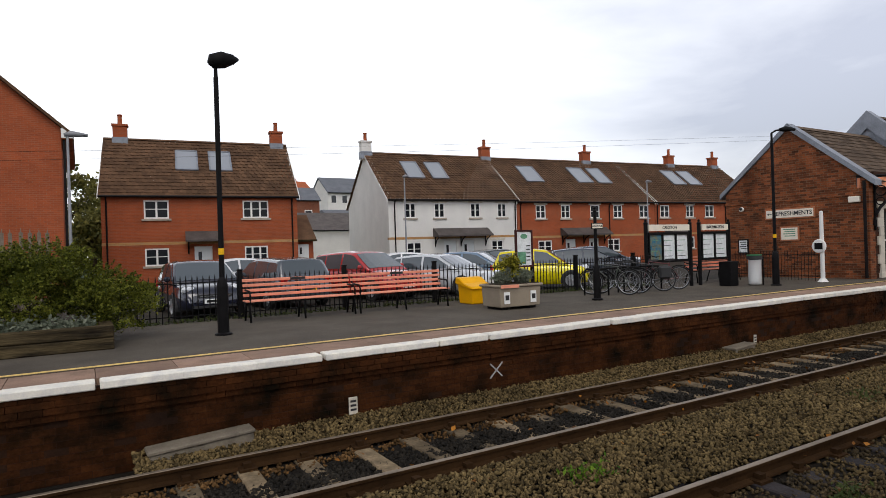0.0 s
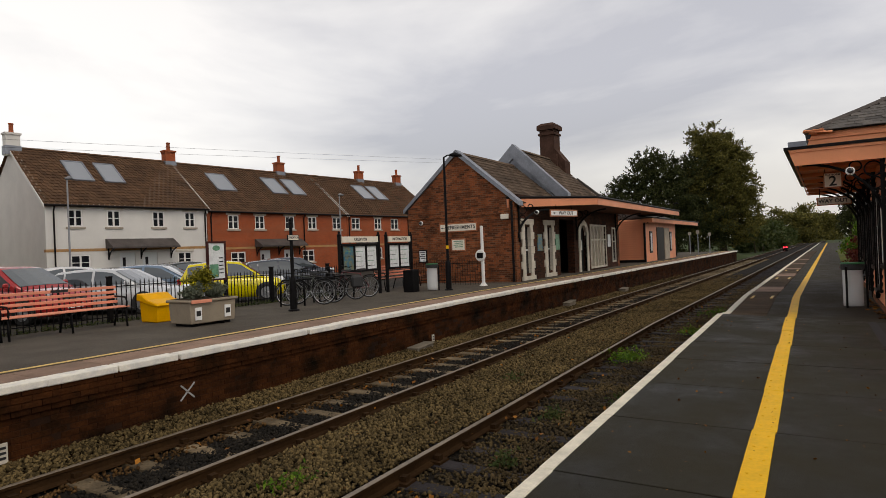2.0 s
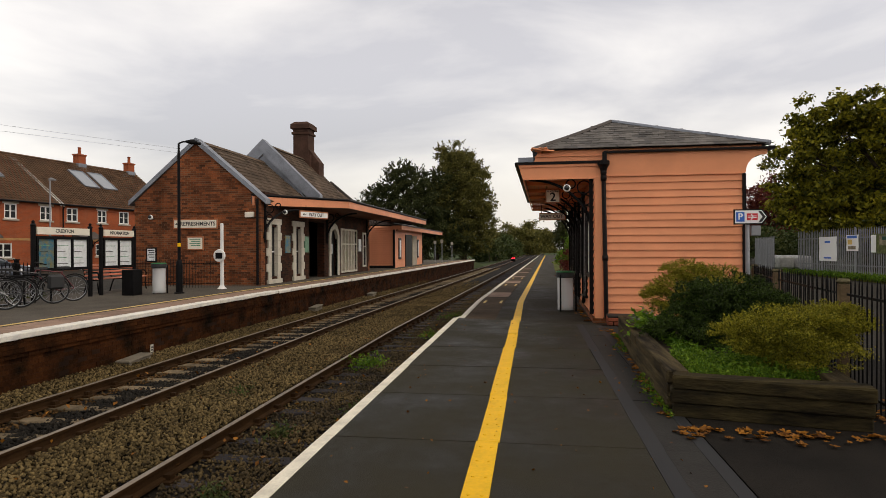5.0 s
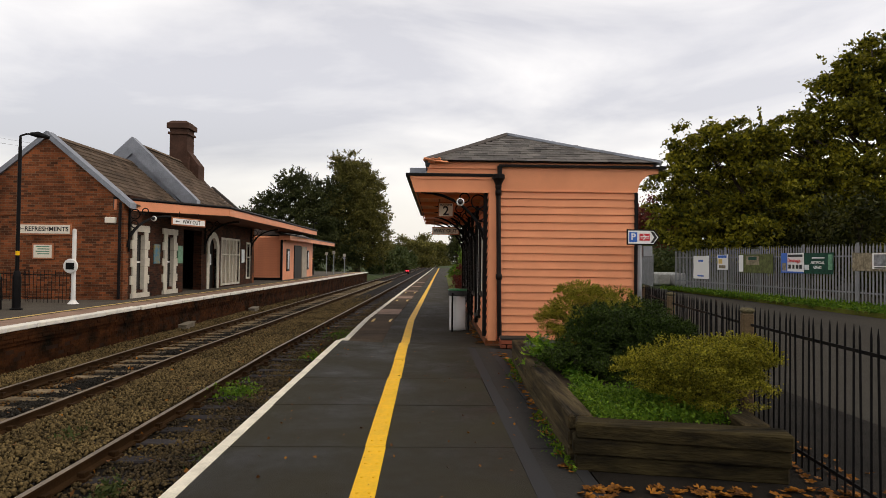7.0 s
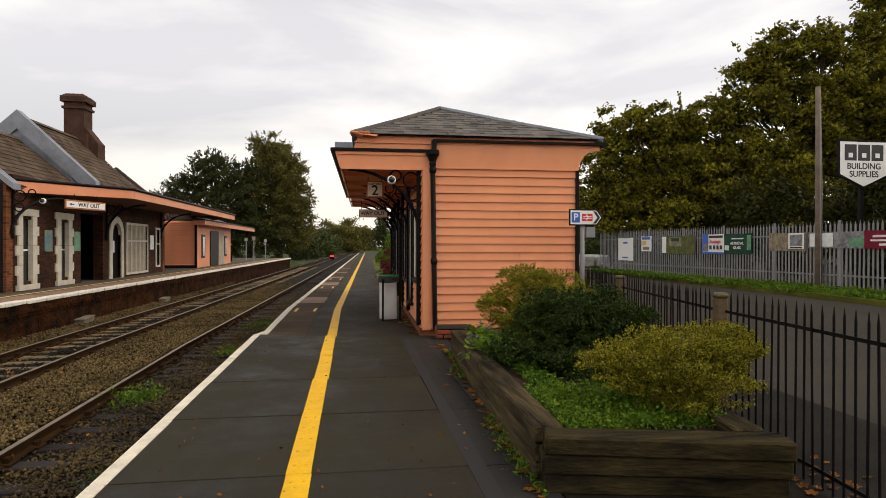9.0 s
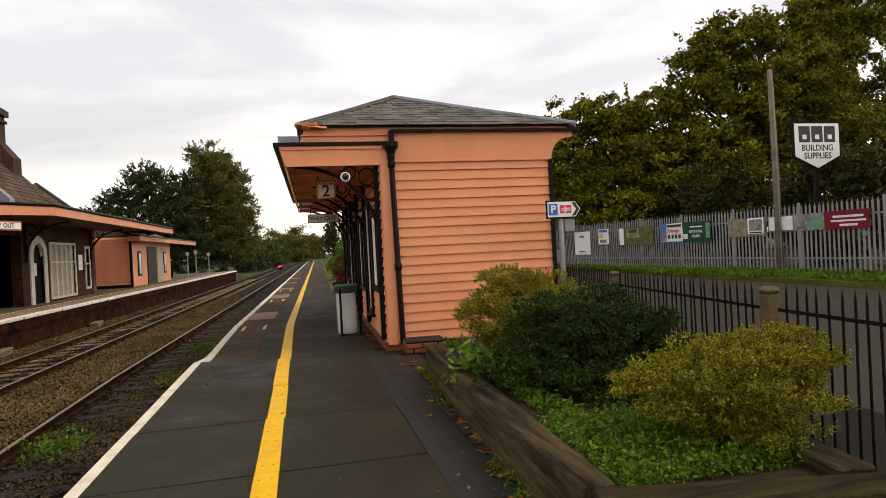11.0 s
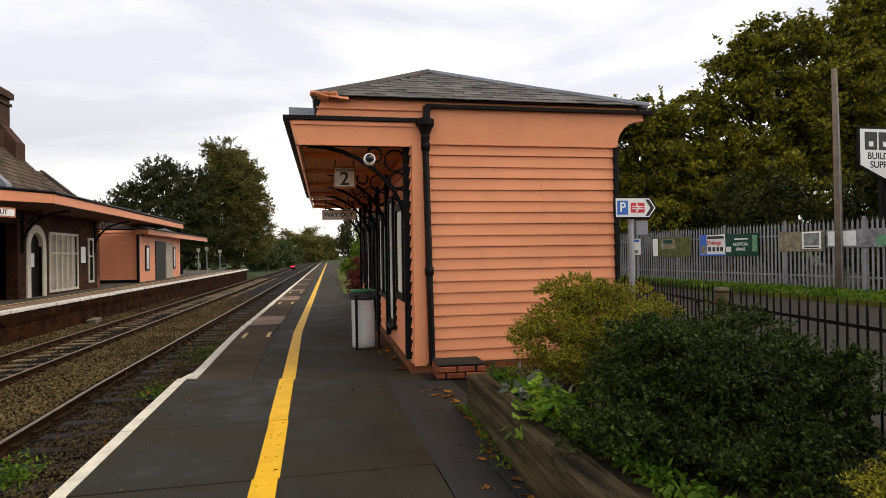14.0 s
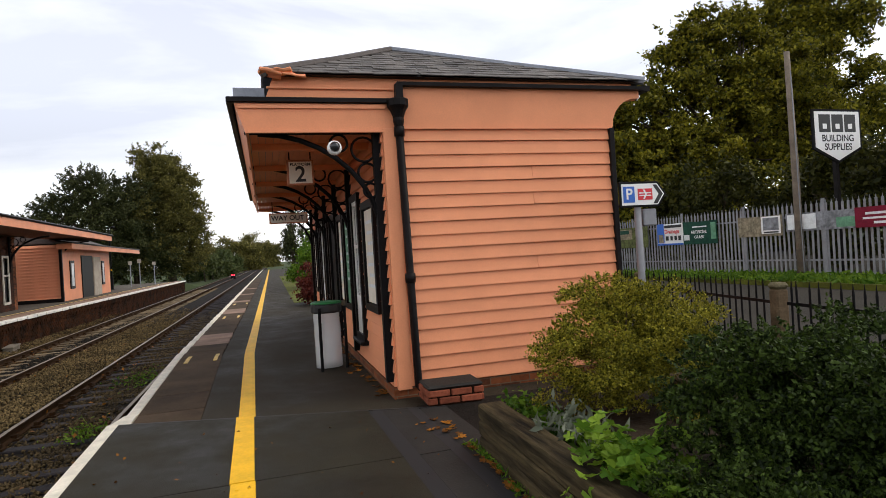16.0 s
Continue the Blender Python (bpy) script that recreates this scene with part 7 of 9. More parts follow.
P_SAND = material("sandy photo print", (0.32, 0.27, 0.18), 0.5, vary=0.6, scale=5, fine=20, bump=0)
P_GREEN = material("dark green print", (0.012, 0.07, 0.045), 0.45, vary=0.4, scale=4, fine=20, bump=0)
P_OLIVE = material("olive print", (0.13, 0.15, 0.05), 0.5, vary=0.6, scale=5, fine=20, bump=0)
P_MAROON = material("maroon print", (0.20, 0.01, 0.03), 0.45, vary=0.3, scale=4, fine=20, bump=0)
P_GREYPHOTO = material("grey photo print", (0.30, 0.31, 0.33), 0.5, vary=0.7, scale=4, fine=14, bump=0)
banner(along(33.6), 1.25, 0.75, 1.95, M_SIGN_WHITE, "plain white printed sheet tied to the fence", extra=((0.35, 0.65, 0.74, 0.82, M_BLUE), (0.3, 0.7, 0.1, 0.16, M_BLUE)))
banner(along(31.6), 0.75, 1.25, 2.0, M_SIGN_WHITE, "white sheet with coloured print on the fence", extra=((0.1, 0.9, 0.78, 0.94, M_BLUE), (0.15, 0.5, 0.4, 0.7, M_YELLOW_FAR), (0.2, 0.8, 0.1, 0.3, P_SAND)))
banner(along(29.0), 2.0, 1.15, 2.0, P_OLIVE, "olive photo banner on the steel fence", extra=((0.22, 0.62, 0.42, 0.9, P_SAND), (0.3, 0.55, 0.68, 0.86, P_GREEN), (0.0, 0.14, 0.05, 0.95, M_SIGN_WHITE)))
banner(along(26.55), 1.1, 1.2, 2.02, M_SIGN_WHITE, "white and blue drainage banner on the fence", [("Drainage", 0.62, 0.21, 0.12)], M_RED, extra=((0.0, 0.27, 0.1, 1.0, M_BLUE), (0.05, 0.24, 0.12, 0.5, P_SAND), (0.3, 0.95, 0.8, 0.92, M_INK), (0.34, 0.44, 0.22, 0.42, M_INK), (0.52, 0.6, 0.22, 0.42, M_INK), (0.68, 0.76, 0.22, 0.42, M_INK), (0.83, 0.92, 0.22, 0.42, M_INK), (0.0, 1.0, 0.0, 0.08, M_BLUE)))
banner(along(25.1), 1.3, 1.2, 2.02, P_GREEN, "dark green artificial grass banner on the fence", [("ARTIFICIAL", 0.52, 0.15, 0.0), ("GRASS", 0.3, 0.15, 0.0)], M_SIGN_WHITE, extra=((0.04, 0.2, 0.18, 0.42, M_PAPER), (0.3, 0.72, 0.72, 0.78, M_PAPER), (0.84, 0.98, 0.2, 0.9, M_PAPER_GREEN)))
banner(along(22.6), 1.35, 1.35, 2.0, P_SAND, "stone photo banner on the steel fence", extra=((0.55, 0.97, 0.12, 0.95, M_SIGN_WHITE), (0.59, 0.93, 0.28, 0.88, P_GREYPHOTO), (0.6, 0.92, 0.15, 0.22, M_INK)))
banner(along(19.9), 2.9, 1.45, 2.0, P_GREYPHOTO, "long maroon and grey banner on the fence", extra=((0.02, 0.28, 0.1, 0.9, M_PAPER), (0.45, 0.6, 0.1, 0.6, M_PAPER_GREEN), (0.60, 1.0, 0.0, 1.0, P_MAROON), (0.68, 0.95, 0.62, 0.74, M_PAPER), (0.66, 0.97, 0.4, 0.5, M_PAPER), (0.74, 0.9, 0.16, 0.28, M_PAPER)))

# telegraph pole and the yard's shield sign
tp = thing("telegraph_pole", pose(21.2, -15.45, 0), "grey weathered wooden pole behind the fence", "pole")
bm = bmesh.new()
tube(bm, [(0, 0, -0.2), (0, 0, 3.6), (0.02, 0.03, 6.8)], [0.115, 0.105, 0.08], 12)
part("pole", bm, M_POLE, tp, smooth=True)
bm = bmesh.new()
tube(bm, [(-0.13, 0.03, 0), (-0.094, 0.05, 6.2)], 0.016, 6)
part("cable_guard", bm, M_GALV, tp)
sg = thing("shield_sign", pose(21.0, -16.9, 0, 0, 0, 0), "white shield-shaped builders yard sign on a post", "sign")
boxpart("post", sg, M_BLACK, 0.02, 0.14, -0.06, 0.06, 0, 3.6)
bm = bmesh.new()
prism(bm, [(-0.95, 5.04), (0.95, 5.04), (0.95, 3.85), (0, 3.42), (-0.95, 3.85)], "x", -0.04, 0.02)
part("border", bm, M_IRON, sg)
bm = bmesh.new()
prism(bm, [(-0.88, 4.97), (0.88, 4.97), (0.88, 3.9), (0, 3.5), (-0.88, 3.9)], "x", -0.05, -0.041)
part("face", bm, M_SIGN_WHITE, sg)
for y in (0.5, 0.0, -0.5):
    bm = bmesh.new()
    wall = [(y - 0.22, 4.35), (y + 0.22, 4.35), (y + 0.22, 4.88), (y - 0.22, 4.88)]
    prism(bm, wall, "x", -0.056, -0.05)
    part("logo_block", bm, M_INK, sg)
    bm = bmesh.new()
    prism(bm, [(y - 0.08, 4.45), (y + 0.08, 4.45), (y + 0.08, 4.6), (y - 0.08, 4.6)], "x", -0.059, -0.056)
    part("logo_notch", bm, M_SIGN_WHITE, sg)
lettering("BUILDING", 0.28, sg, Matrix.Translation((-0.052, 0, 4.16)) @ FACE_WEST)
lettering("SUPPLIES", 0.28, sg, Matrix.Translation((-0.052, 0, 3.90)) @ FACE_WEST)

# parking and railway direction sign
ps = thing("direction_sign", pose(12.65, -3.94, 0), "white arrow sign for parking and railway on a steel post", "sign")
bm = bmesh.new()
tube(bm, [(0.06, 0.03, 0), (0.06, 0.03, 2.05)], 0.038, 10)
part("post", bm, M_GALV, ps, smooth=True)
boxpart("box", ps, M_GALV, 0.02, 0.10, -0.18, -0.02, 1.65, 1.83, bevel=0.01)
bm = bmesh.new()
prism(bm, [(0.28, 1.85), (0.28, 2.12), (-0.2, 2.12), (-0.30, 1.985), (-0.2, 1.85)], "x", 0.0, 0.02)
soften(bm, 0.003)
part("plate", bm, M_IRON, ps)
bm = bmesh.new()
prism(bm, [(0.258, 1.872), (0.258, 2.098), (-0.185, 2.098), (-0.27, 1.985), (-0.185, 1.872)], "x", -0.003, 0.0)
part("face", bm, M_SIGN_WHITE, ps)
boxpart("blue_panel", ps, M_BLUE, -0.006, -0.003, 0.10, 0.24, 1.90, 2.07)
lettering("P", 0.16, ps, Matrix.Translation((-0.008, 0.17, 1.985)) @ FACE_WEST, M_SIGN_WHITE)
boxpart("red_panel", ps, M_RED, -0.006, -0.003, -0.12, 0.06, 1.925, 2.045)
bm = bmesh.new()
for dz in (0.014, -0.014):
    prism(bm, [(0.045, 1.985 + dz - 0.006), (0.045, 1.985 + dz + 0.006), (-0.105, 1.985 + dz + 0.006), (-0.105, 1.985 + dz - 0.006)], "x", -0.009, -0.006)
prism(bm, [(-0.02, 2.035), (0.0, 2.035), (-0.03, 1.985), (0.0, 1.935), (-0.02, 1.935), (-0.05, 1.985)], "x", -0.010, -0.007)
part("rail_symbol", bm, M_SIGN_WHITE, ps)
bm = bmesh.new()
prism(bm, [(-0.13, 2.085), (-0.18, 2.085), (-0.252, 1.985), (-0.20, 1.985)], "x", -0.007, -0.003)
prism(bm, [(-0.20, 1.9848), (-0.252, 1.9848), (-0.18, 1.885), (-0.13, 1.885)], "x", -0.007, -0.003)
part("chevron", bm, M_INK, ps)

# bin with a clear bag by the shelter
def bag_bin(m, label, rim):
    b = thing("litter_bin", m, label, "bin", "clear bag bins")
    bm = bmesh.new()
    for y in (-0.19, 0.19):
        tube(bm, [(0.17, y, 0), (0.17, y, 0.86)], 0.022, 8)
    part("stand", bm, M_IRON, b)
    bm = bmesh.new()
    lathe(bm, [(0.19, 0.78), (0.216, 0.80), (0.216, 0.885), (0.205, 0.903), (0.16, 0.90)], 20)
    part("rim", bm, M_PLASTIC, b, "black hoop")
    bm = bmesh.new()
    lathe(bm, [(0.217, 0.905), (0.222, 0.915), (0.20, 0.935), (0.15, 0.93)], 20)
    part("lid", bm, rim, b)
    bm = bmesh.new()
    n, rows = 26, 9
    g = [[bm.verts.new(((0.175 + 0.02 * math.sin(j * 0.8) + 0.018 * noise.noise(Vector((i * 0.7, j * 0.6, 3)))) * math.cos(i * math.tau / n), (0.185 + 0.02 * noise.noise(Vector((i * 0.6, j * 0.5, 7)))) * math.sin(i * math.tau / n), 0.03 + 0.80 * j / (rows - 1))) for i in range(n)] for j in range(rows)]
    for j in range(rows - 1):
        for i in range(n):
            bm.faces.new((g[j][i], g[j][(i + 1) % n], g[j + 1][(i + 1) % n], g[j + 1][i]))
    bm.faces.new(g[0][::-1])
    part("bag", bm, M_BAG, b, "clear plastic bag", smooth=True)
    bm = bmesh.new()
    for q in range(5):
        cbox(bm, pose(random.uniform(-0.08, 0.08), random.uniform(-0.08, 0.08), 0.08 + 0.03 * q, random.uniform(0, 90), random.uniform(0, 90), random.uniform(0, 90)), 0.10, 0.07, 0.05)
    part("rubbish", bm, M_PAPER, b, "crumpled litter")
    return b


M_GREENLID = plain("green lid", (0.02, 0.16, 0.05), 0.5)
bag_bin(pose(15.72, -0.88, -0.025, 0, 0, 200), "clear bag litter bin with green rim by the shelter", M_GREENLID)
bag_bin(pose(18.1, 11.0, FAR, 0, 0, 20), "clear bag litter bin on the far platform", M_GREENLID)

# ---- far platform furniture ----
def station_lamp(x, y, hgt, head, label, az=0):
    l = thing("platform_lamp", pose(x, y, FAR, 0, 0, az), label, "street lamp", "platform lamps")
    bm = bmesh.new()
    lathe(bm, [(0.15, 0), (0.15, 0.03), (0.10, 0.05), (0.10, 0.85), (0.075, 0.98), (0.048, 1.02), (0.042, hgt - 0.3), (0.034, hgt - 0.28), (0.03, hgt)], 14)
    part("column", bm, M_IRON, l, "black iron lamp column", smooth=False)
    bm = bmesh.new()
    lathe(bm, [(0.048, 1.42), (0.050, 1.43), (0.050, 1.52), (0.048, 1.53)], 14)
    part("band", bm, M_YELLOW, l, "yellow number band")
    bm = bmesh.new()
    if head == "drop":
        tube(bm, [(-0.12, 0, hgt - 0.06), (-0.06, 0, hgt - 0.02), (0.12, 0, hgt + 0.03), (0.30, 0, hgt + 0.06), (0.40, 0, hgt + 0.07)], [0.03, 0.13, 0.15, 0.09, 0.02], 12)
    else:
        tube(bm, [(0, 0, hgt), (0.15, 0, hgt + 0.08), (0.35, 0, hgt + 0.10)], 0.025, 8)
        tube(bm, [(0.25, 0, hgt + 0.1), (0.45, 0, hgt + 0.12), (0.75, 0, hgt + 0.10)], [0.04, 0.085, 0.04], 10)
    hd = part("lantern", bm, M_IRON, l, smooth=True)
    return l


station_lamp(2.67, 11.2, 4.85, "drop", "black platform lamp with teardrop lantern")
station_lamp(18.35, 10.5, 4.55, "arm", "thin black platform lamp with arm lantern", -25)


def bench(m):
    b = thing("bench", m, "salmon slatted bench with black iron ends", "bench", "platform benches")
    L = 2.4
    for k in range(4):
        boxpart("back_slat", b, M_BENCH, 0, L, -0.02 + 0.018 * k, 0.015 + 0.018 * k, 0.51 + k * 0.105, 0.572 + k * 0.105, bevel=0.008)
    for k in range(4):
        boxpart("seat_slat", b, M_BENCH, -0.02, L + 0.02, -0.44 + k * 0.105, -0.35 + k * 0.105, 0.42, 0.45, bevel=0.008)
    for u in (0.05, L / 2, L - 0.05):
        bm = bmesh.new()
        tube(bm, [(u, -0.44, 0.0), (u, -0.40, 0.25), (u, -0.42, 0.40), (u, -0.1, 0.40), (u, 0.03, 0.5), (u, 0.09, 0.90)], 0.022, 6)
        tube(bm, [(u, 0.06, 0.0), (u, -0.02, 0.25), (u, -0.08, 0.40)], 0.022, 6)
        if u != L / 2:
            tube(bm, [(u, -0.42, 0.40), (u, -0.44, 0.55), (u, -0.38, 0.64), (u, 0.03, 0.66)], 0.02, 6)
        part("iron_end", bm, M_IRON, b, smooth=True)
    boxpart("plaque", b, M_INK, L / 2 - 0.17, L / 2 + 0.17, -0.028 + 0.054, -0.018 + 0.054, 0.83, 0.885)
    return b


b0 = bench(pose(3.45, 13.15, FAR))
copy_thing(b0, pose(5.88, 13.15, FAR))
copy_thing(b0, pose(18.0, 13.4, FAR))

gb = thing("grit_bin", pose(8.78, 12.55, FAR), "bright yellow plastic grit bin", "grit bin")
bm = bmesh.new()
prism(bm, [(0.0, 0.0), (0.6, 0.0), (0.66, 0.5), (-0.04, 0.42)], "x", 0.05, 0.66)
soften(bm, 0.02)
part("body", bm, M_GRITBIN, gb)
bm = bmesh.new()
prism(bm, [(-0.09, 0.38), (-0.02, 0.44), (0.30, 0.52), (0.5, 0.64), (0.68, 0.66), (0.70, 0.5), (0.0, 0.36)], "x", 0.0, 0.71)
soften(bm, 0.02)
part("lid", bm, M_GRITBIN, gb)

pt = thing("flower_planter", pose(8.9, 11.15, FAR, 0, 0, -2), "beige wooden planter box with grey shrubs", "planter")
bm = bmesh.new()
vs = box(bm, -0.46, 0.62, -0.36, 0.36, 0.06, 0.50)
for v in vs:
    if v.co.z > 0.3:
        v.co.x *= 1.04
        v.co.y *= 1.06
box(bm, -0.52, 0.68, -0.42, 0.42, 0.505, 0.56)
soften(bm, 0.015)
part("box", bm, M_PLANTER, pt)
boxpart("soil", pt, M_EARTH, -0.46, 0.62, -0.36, 0.36, 0.56, 0.57)
boxpart("painted_panel", pt, M_BENCH, -0.48, 0.0, -0.437, -0.422, 0.49, 0.56)
for u in (-0.3, 0.42):
    boxpart("plaque", pt, M_SIGN_WHITE, u - 0.075, u + 0.075, -0.395, -0.372, 0.14, 0.40)
    boxpart("plaque_print", pt, M_INK, u - 0.05, u + 0.05, -0.399, -0.395, 0.22, 0.33)
for u in (-0.3, 0.46):
    boxpart("foot", pt, M_IRON, u - 0.08, u + 0.08, -0.3, 0.3, 0.0, 0.06)
tree("lavender_shrub", pose(8.75, 11.15, FAR + 0.55), "grey-green rounded shrub in the planter box", [(0, 0, 0.15, 0.22, 0.22, 0.17)], 5000, 0.035, 0.035, M_SAGE, 0.01, 71)
tree("lavender_shrub", pose(9.27, 11.1, FAR + 0.55), "grey-green rounded shrub in the planter box", [(0, 0, 0.17, 0.25, 0.25, 0.19)], 6000, 0.035, 0.035, M_SAGE, 0.01, 72)
tree("leafy_shrub", pose(9.0, 11.25, FAR + 0.55), "upright green shrub in the planter box", [(0, 0, 0.3, 0.2, 0.18, 0.2), (0.1, 0, 0.42, 0.15, 0.12, 0.1)], 2600, 0.05, 0.05, M_YELBUSH, 0.012, 73, twigs=60)

nb = thing("name_post", pose(11.6, 11.07, FAR), "black iron post with cream station name plate", "sign")
bm = bmesh.new()
lathe(bm, [(0.14, 0), (0.14, 0.04), (0.09, 0.06), (0.085, 0.75), (0.06, 0.85), (0.045, 0.9), (0.04, 2.2), (0.06, 2.23), (0.03, 2.27), (0.05, 2.31), (0.0, 2.36)], 14)
part("post", bm, M_IRON, nb)
boxpart("plate_frame", nb, M_IRON, -0.19, 0.19, -0.075, -0.05, 1.78, 1.92)
boxpart("plate", nb, M_CREAM_SIGN, -0.175, 0.175, -0.08, -0.075, 1.795, 1.905)
FACE_SOUTH = Matrix.Rotation(math.pi / 2, 4, "X")
lettering("CREDITON", 0.075, nb, Matrix.Translation((0, -0.082, 1.85)) @ FACE_SOUTH)

wb = thing("welcome_board", pose(11.17, 13.4, FAR), "dark framed map board on posts by the fence", "sign")
bm = bmesh.new()
wall_with_openings(bm, -0.30, 0.30, 0.82, 1.86, -0.03, 0.03, [(-0.25, 0.25, 0.87, 1.81)])
part("surround", bm, material("maroon board frame", (0.06, 0.02, 0.018), 0.5), wb)
boxpart("panel", wb, M_PAPER, -0.25, 0.25, -0.01, 0.01, 0.87, 1.81)
boxpart("green_map", wb, M_PAPER_GREEN, -0.22, 0.05, -0.014, -0.01, 0.9, 1.25)
bm = bmesh.new()
lathe(bm, [(0.12, -0.002), (0.12, 0.002)], 20)
ob = part("badge", bm, M_PAPER_GREEN, wb)
ob.matrix_basis = pose(0, -0.014, 1.68, 90, 0, 0) @ Matrix.Diagonal((1, 0.6, 1, 1))
for k in range(5):
    boxpart("print_bar", wb, M_INK, 0.07, 0.21, -0.014, -0.011, 1.0 + k * 0.1, 1.03 + k * 0.1)
for u in (-0.27, 0.27):
    boxpart("leg", wb, M_IRON, u - 0.03, u + 0.03, -0.03, 0.03, 0.0, 0.82)


def poster_case(x0, x1, panels, title, y=12.4):
    s = thing("information_board", pose((x0 + x1) / 2, y, FAR), "black framed poster case with cream header", "notice board", "information boards")
    w = (x1 - x0) / 2
    bm = bmesh.new()
    n = len(panels)
    holes = [(-w + 0.06 + k * (2 * w - 0.06) / n, -w + (k + 1) * (2 * w - 0.06) / n, 0.86, 1.62) for k in range(n)]
    wall_with_openings(bm, -w, w, 0.78, 1.70, -0.04, 0.04, holes)
    part("case", bm, M_IRON, s)
    for h, mt in zip(holes, panels):
        boxpart("poster", s, mt, h[0], h[1], 0.0, 0.02, h[2], h[3])
        boxpart("glass", s, M_GLASS_DARK, h[0], h[1], 0.02, 0.03, h[2], h[3])
        for k in range(4):
            boxpart("print_bar", s, M_PAPER_GREEN if k % 2 else M_IRON, h[0] + 0.06, h[1] - 0.10 - 0.05 * (k % 3), -0.003, 0.0, h[2] + 0.1 + k * 0.16, h[2] + 0.115 + k * 0.16)
    boxpart("header", s, M_CREAM_SIGN, -w, w, -0.05, 0.05, 1.74, 1.93)
    lettering(title, 0.13, s, Matrix.Translation((0, -0.053, 1.835)) @ FACE_SOUTH)
    for u in (-w - 0.08, w + 0.08):
        bm = bmesh.new()
        lathe(bm, [(0.06, 0), (0.06, 1.95), (0.075, 1.97), (0.03, 2.02), (0.045, 2.06), (0.0, 2.1)], 10, (u, 0, 0))
        part("post", bm, M_IRON, s)
    return s


poster_case(15.05, 16.9, [M_PAPER_BLUE, M_PAPER, M_PAPER], "CREDITON")
poster_case(17.5, 18.85, [M_PAPER, M_PAPER], "INFORMATION")
dp = boxpart("dark_cabinet", None, M_IRON, 17.35, 17.75, 11.3, 11.7, FAR, FAR + 0.75, bevel=0.02)
tagged(dp, "black cabinet at the end of the bike stands", "cabinet")

mp = thing("mirror_post", pose(20.5, 10.27, FAR), "white post with round platform display", "post")
bm = bmesh.new()
lathe(bm, [(0.16, 0), (0.12, 0.04), (0.065, 0.12), (0.055, 2.2), (0.0, 2.23)], 14)
part("post", bm, M_WHITE, mp)
bm = bmesh.new()
lathe(bm, [(0.20, -0.03), (0.22, 0.0), (0.20, 0.03), (0.17, 0.035)], 24)
ob = part("disc", bm, M_WHITE, mp)
ob.matrix_basis = pose(-0.11, 0.03, 1.12, 0, -90, 0)
boxpart("display", mp, M_IRON, -0.155, -0.145, -0.09, 0.15, 1.02, 1.22)
gate = railing("iron_gate", (20.9, 10.6), (20.9, 12.0), FAR, 1.0, 0.11, "black iron railings beside the gable", (), (0.14, 0.84))
gate2 = railing("iron_gate", (21.6, 12.3), (21.6, 14.4), FAR, 1.0, 0.11, "black iron railings beside the gable", (), (0.14, 0.84))


def bicycle(m, paint, label):
    """Local x forward; wheels stand on z = 0."""
    b = thing("bicycle", m, label, "bicycle", "parked bicycles")
    for x in (-0.52, 0.52):
        bm = bmesh.new()
        ring(bm, (x, 0, 0.34), 0.325, 0.018, "y", 28, 6)
        w = part("wheel", bm, M_TYRE, b)
        bm = bmesh.new()
        ring(bm, (x, 0, 0.34), 0.30, 0.009, "y", 28, 4)
        part("rim", bm, M_RIM, w)
        bm = bmesh.new()
        for k in range(14):
            a = k * math.tau / 14
            tube(bm, [(x, 0.02 * (-1) ** k, 0.34), (x + 0.3 * math.cos(a), 0, 0.34 + 0.3 * math.sin(a))], 0.0022, 4)
        part("spokes", bm, M_RIM, w)
        bm = bmesh.new()
        tube(bm, [(x + 0.37 * math.cos(radians(q)), 0, 0.34 + 0.37 * math.sin(radians(q))) for q in range(20, 171, 15)], 0.016, 5)
        part("mudguard", bm, M_IRON, w)
    bm = bmesh.new()
    for seg in (((-0.52, 0, 0.34), (-0.12, 0, 0.30)), ((-0.12, 0, 0.30), (-0.24, 0, 0.80)), ((-0.52, 0, 0.34), (-0.22, 0, 0.74)), ((-0.12, 0, 0.30), (0.36, 0, 0.72)), ((-0.22, 0, 0.76), (0.34, 0, 0.84)), ((0.52, 0, 0.34), (0.33, 0, 0.92))):
        tube(bm, seg, 0.016, 6)
    part("bike_frame", bm, paint, b)
    bm = bmesh.new()
    tube(bm, [(0.33, 0, 0.9), (0.31, 0, 1.0)], 0.013, 6)
    tube(bm, [(0.22, -0.27, 0.98), (0.33, -0.16, 1.02), (0.33, 0.16, 1.02), (0.22, 0.27, 0.98)], 0.013, 6)
    part("handlebar", bm, M_IRON, b)
    bm = bmesh.new()
    prism(bm, [(-0.38, -0.08), (-0.38, 0.08), (-0.26, 0.06), (-0.12, 0.02), (-0.12, -0.02), (-0.26, -0.06)], "z", 0.86, 0.91)
    tube(bm, [(-0.24, 0, 0.78), (-0.255, 0, 0.87)], 0.014, 6)
    part("saddle", bm, M_PLASTIC, b)
    bm = bmesh.new()
    ring(bm, (-0.12, 0.05, 0.30), 0.09, 0.008, "y", 16, 4)
    tube(bm, [(-0.12, 0.06, 0.30), (-0.02, 0.09, 0.18)], 0.010, 5)
    tube(bm, [(-0.12, -0.06, 0.30), (-0.22, -0.09, 0.42)], 0.010, 5)
    part("crank", bm, M_RIM, b)
    return b


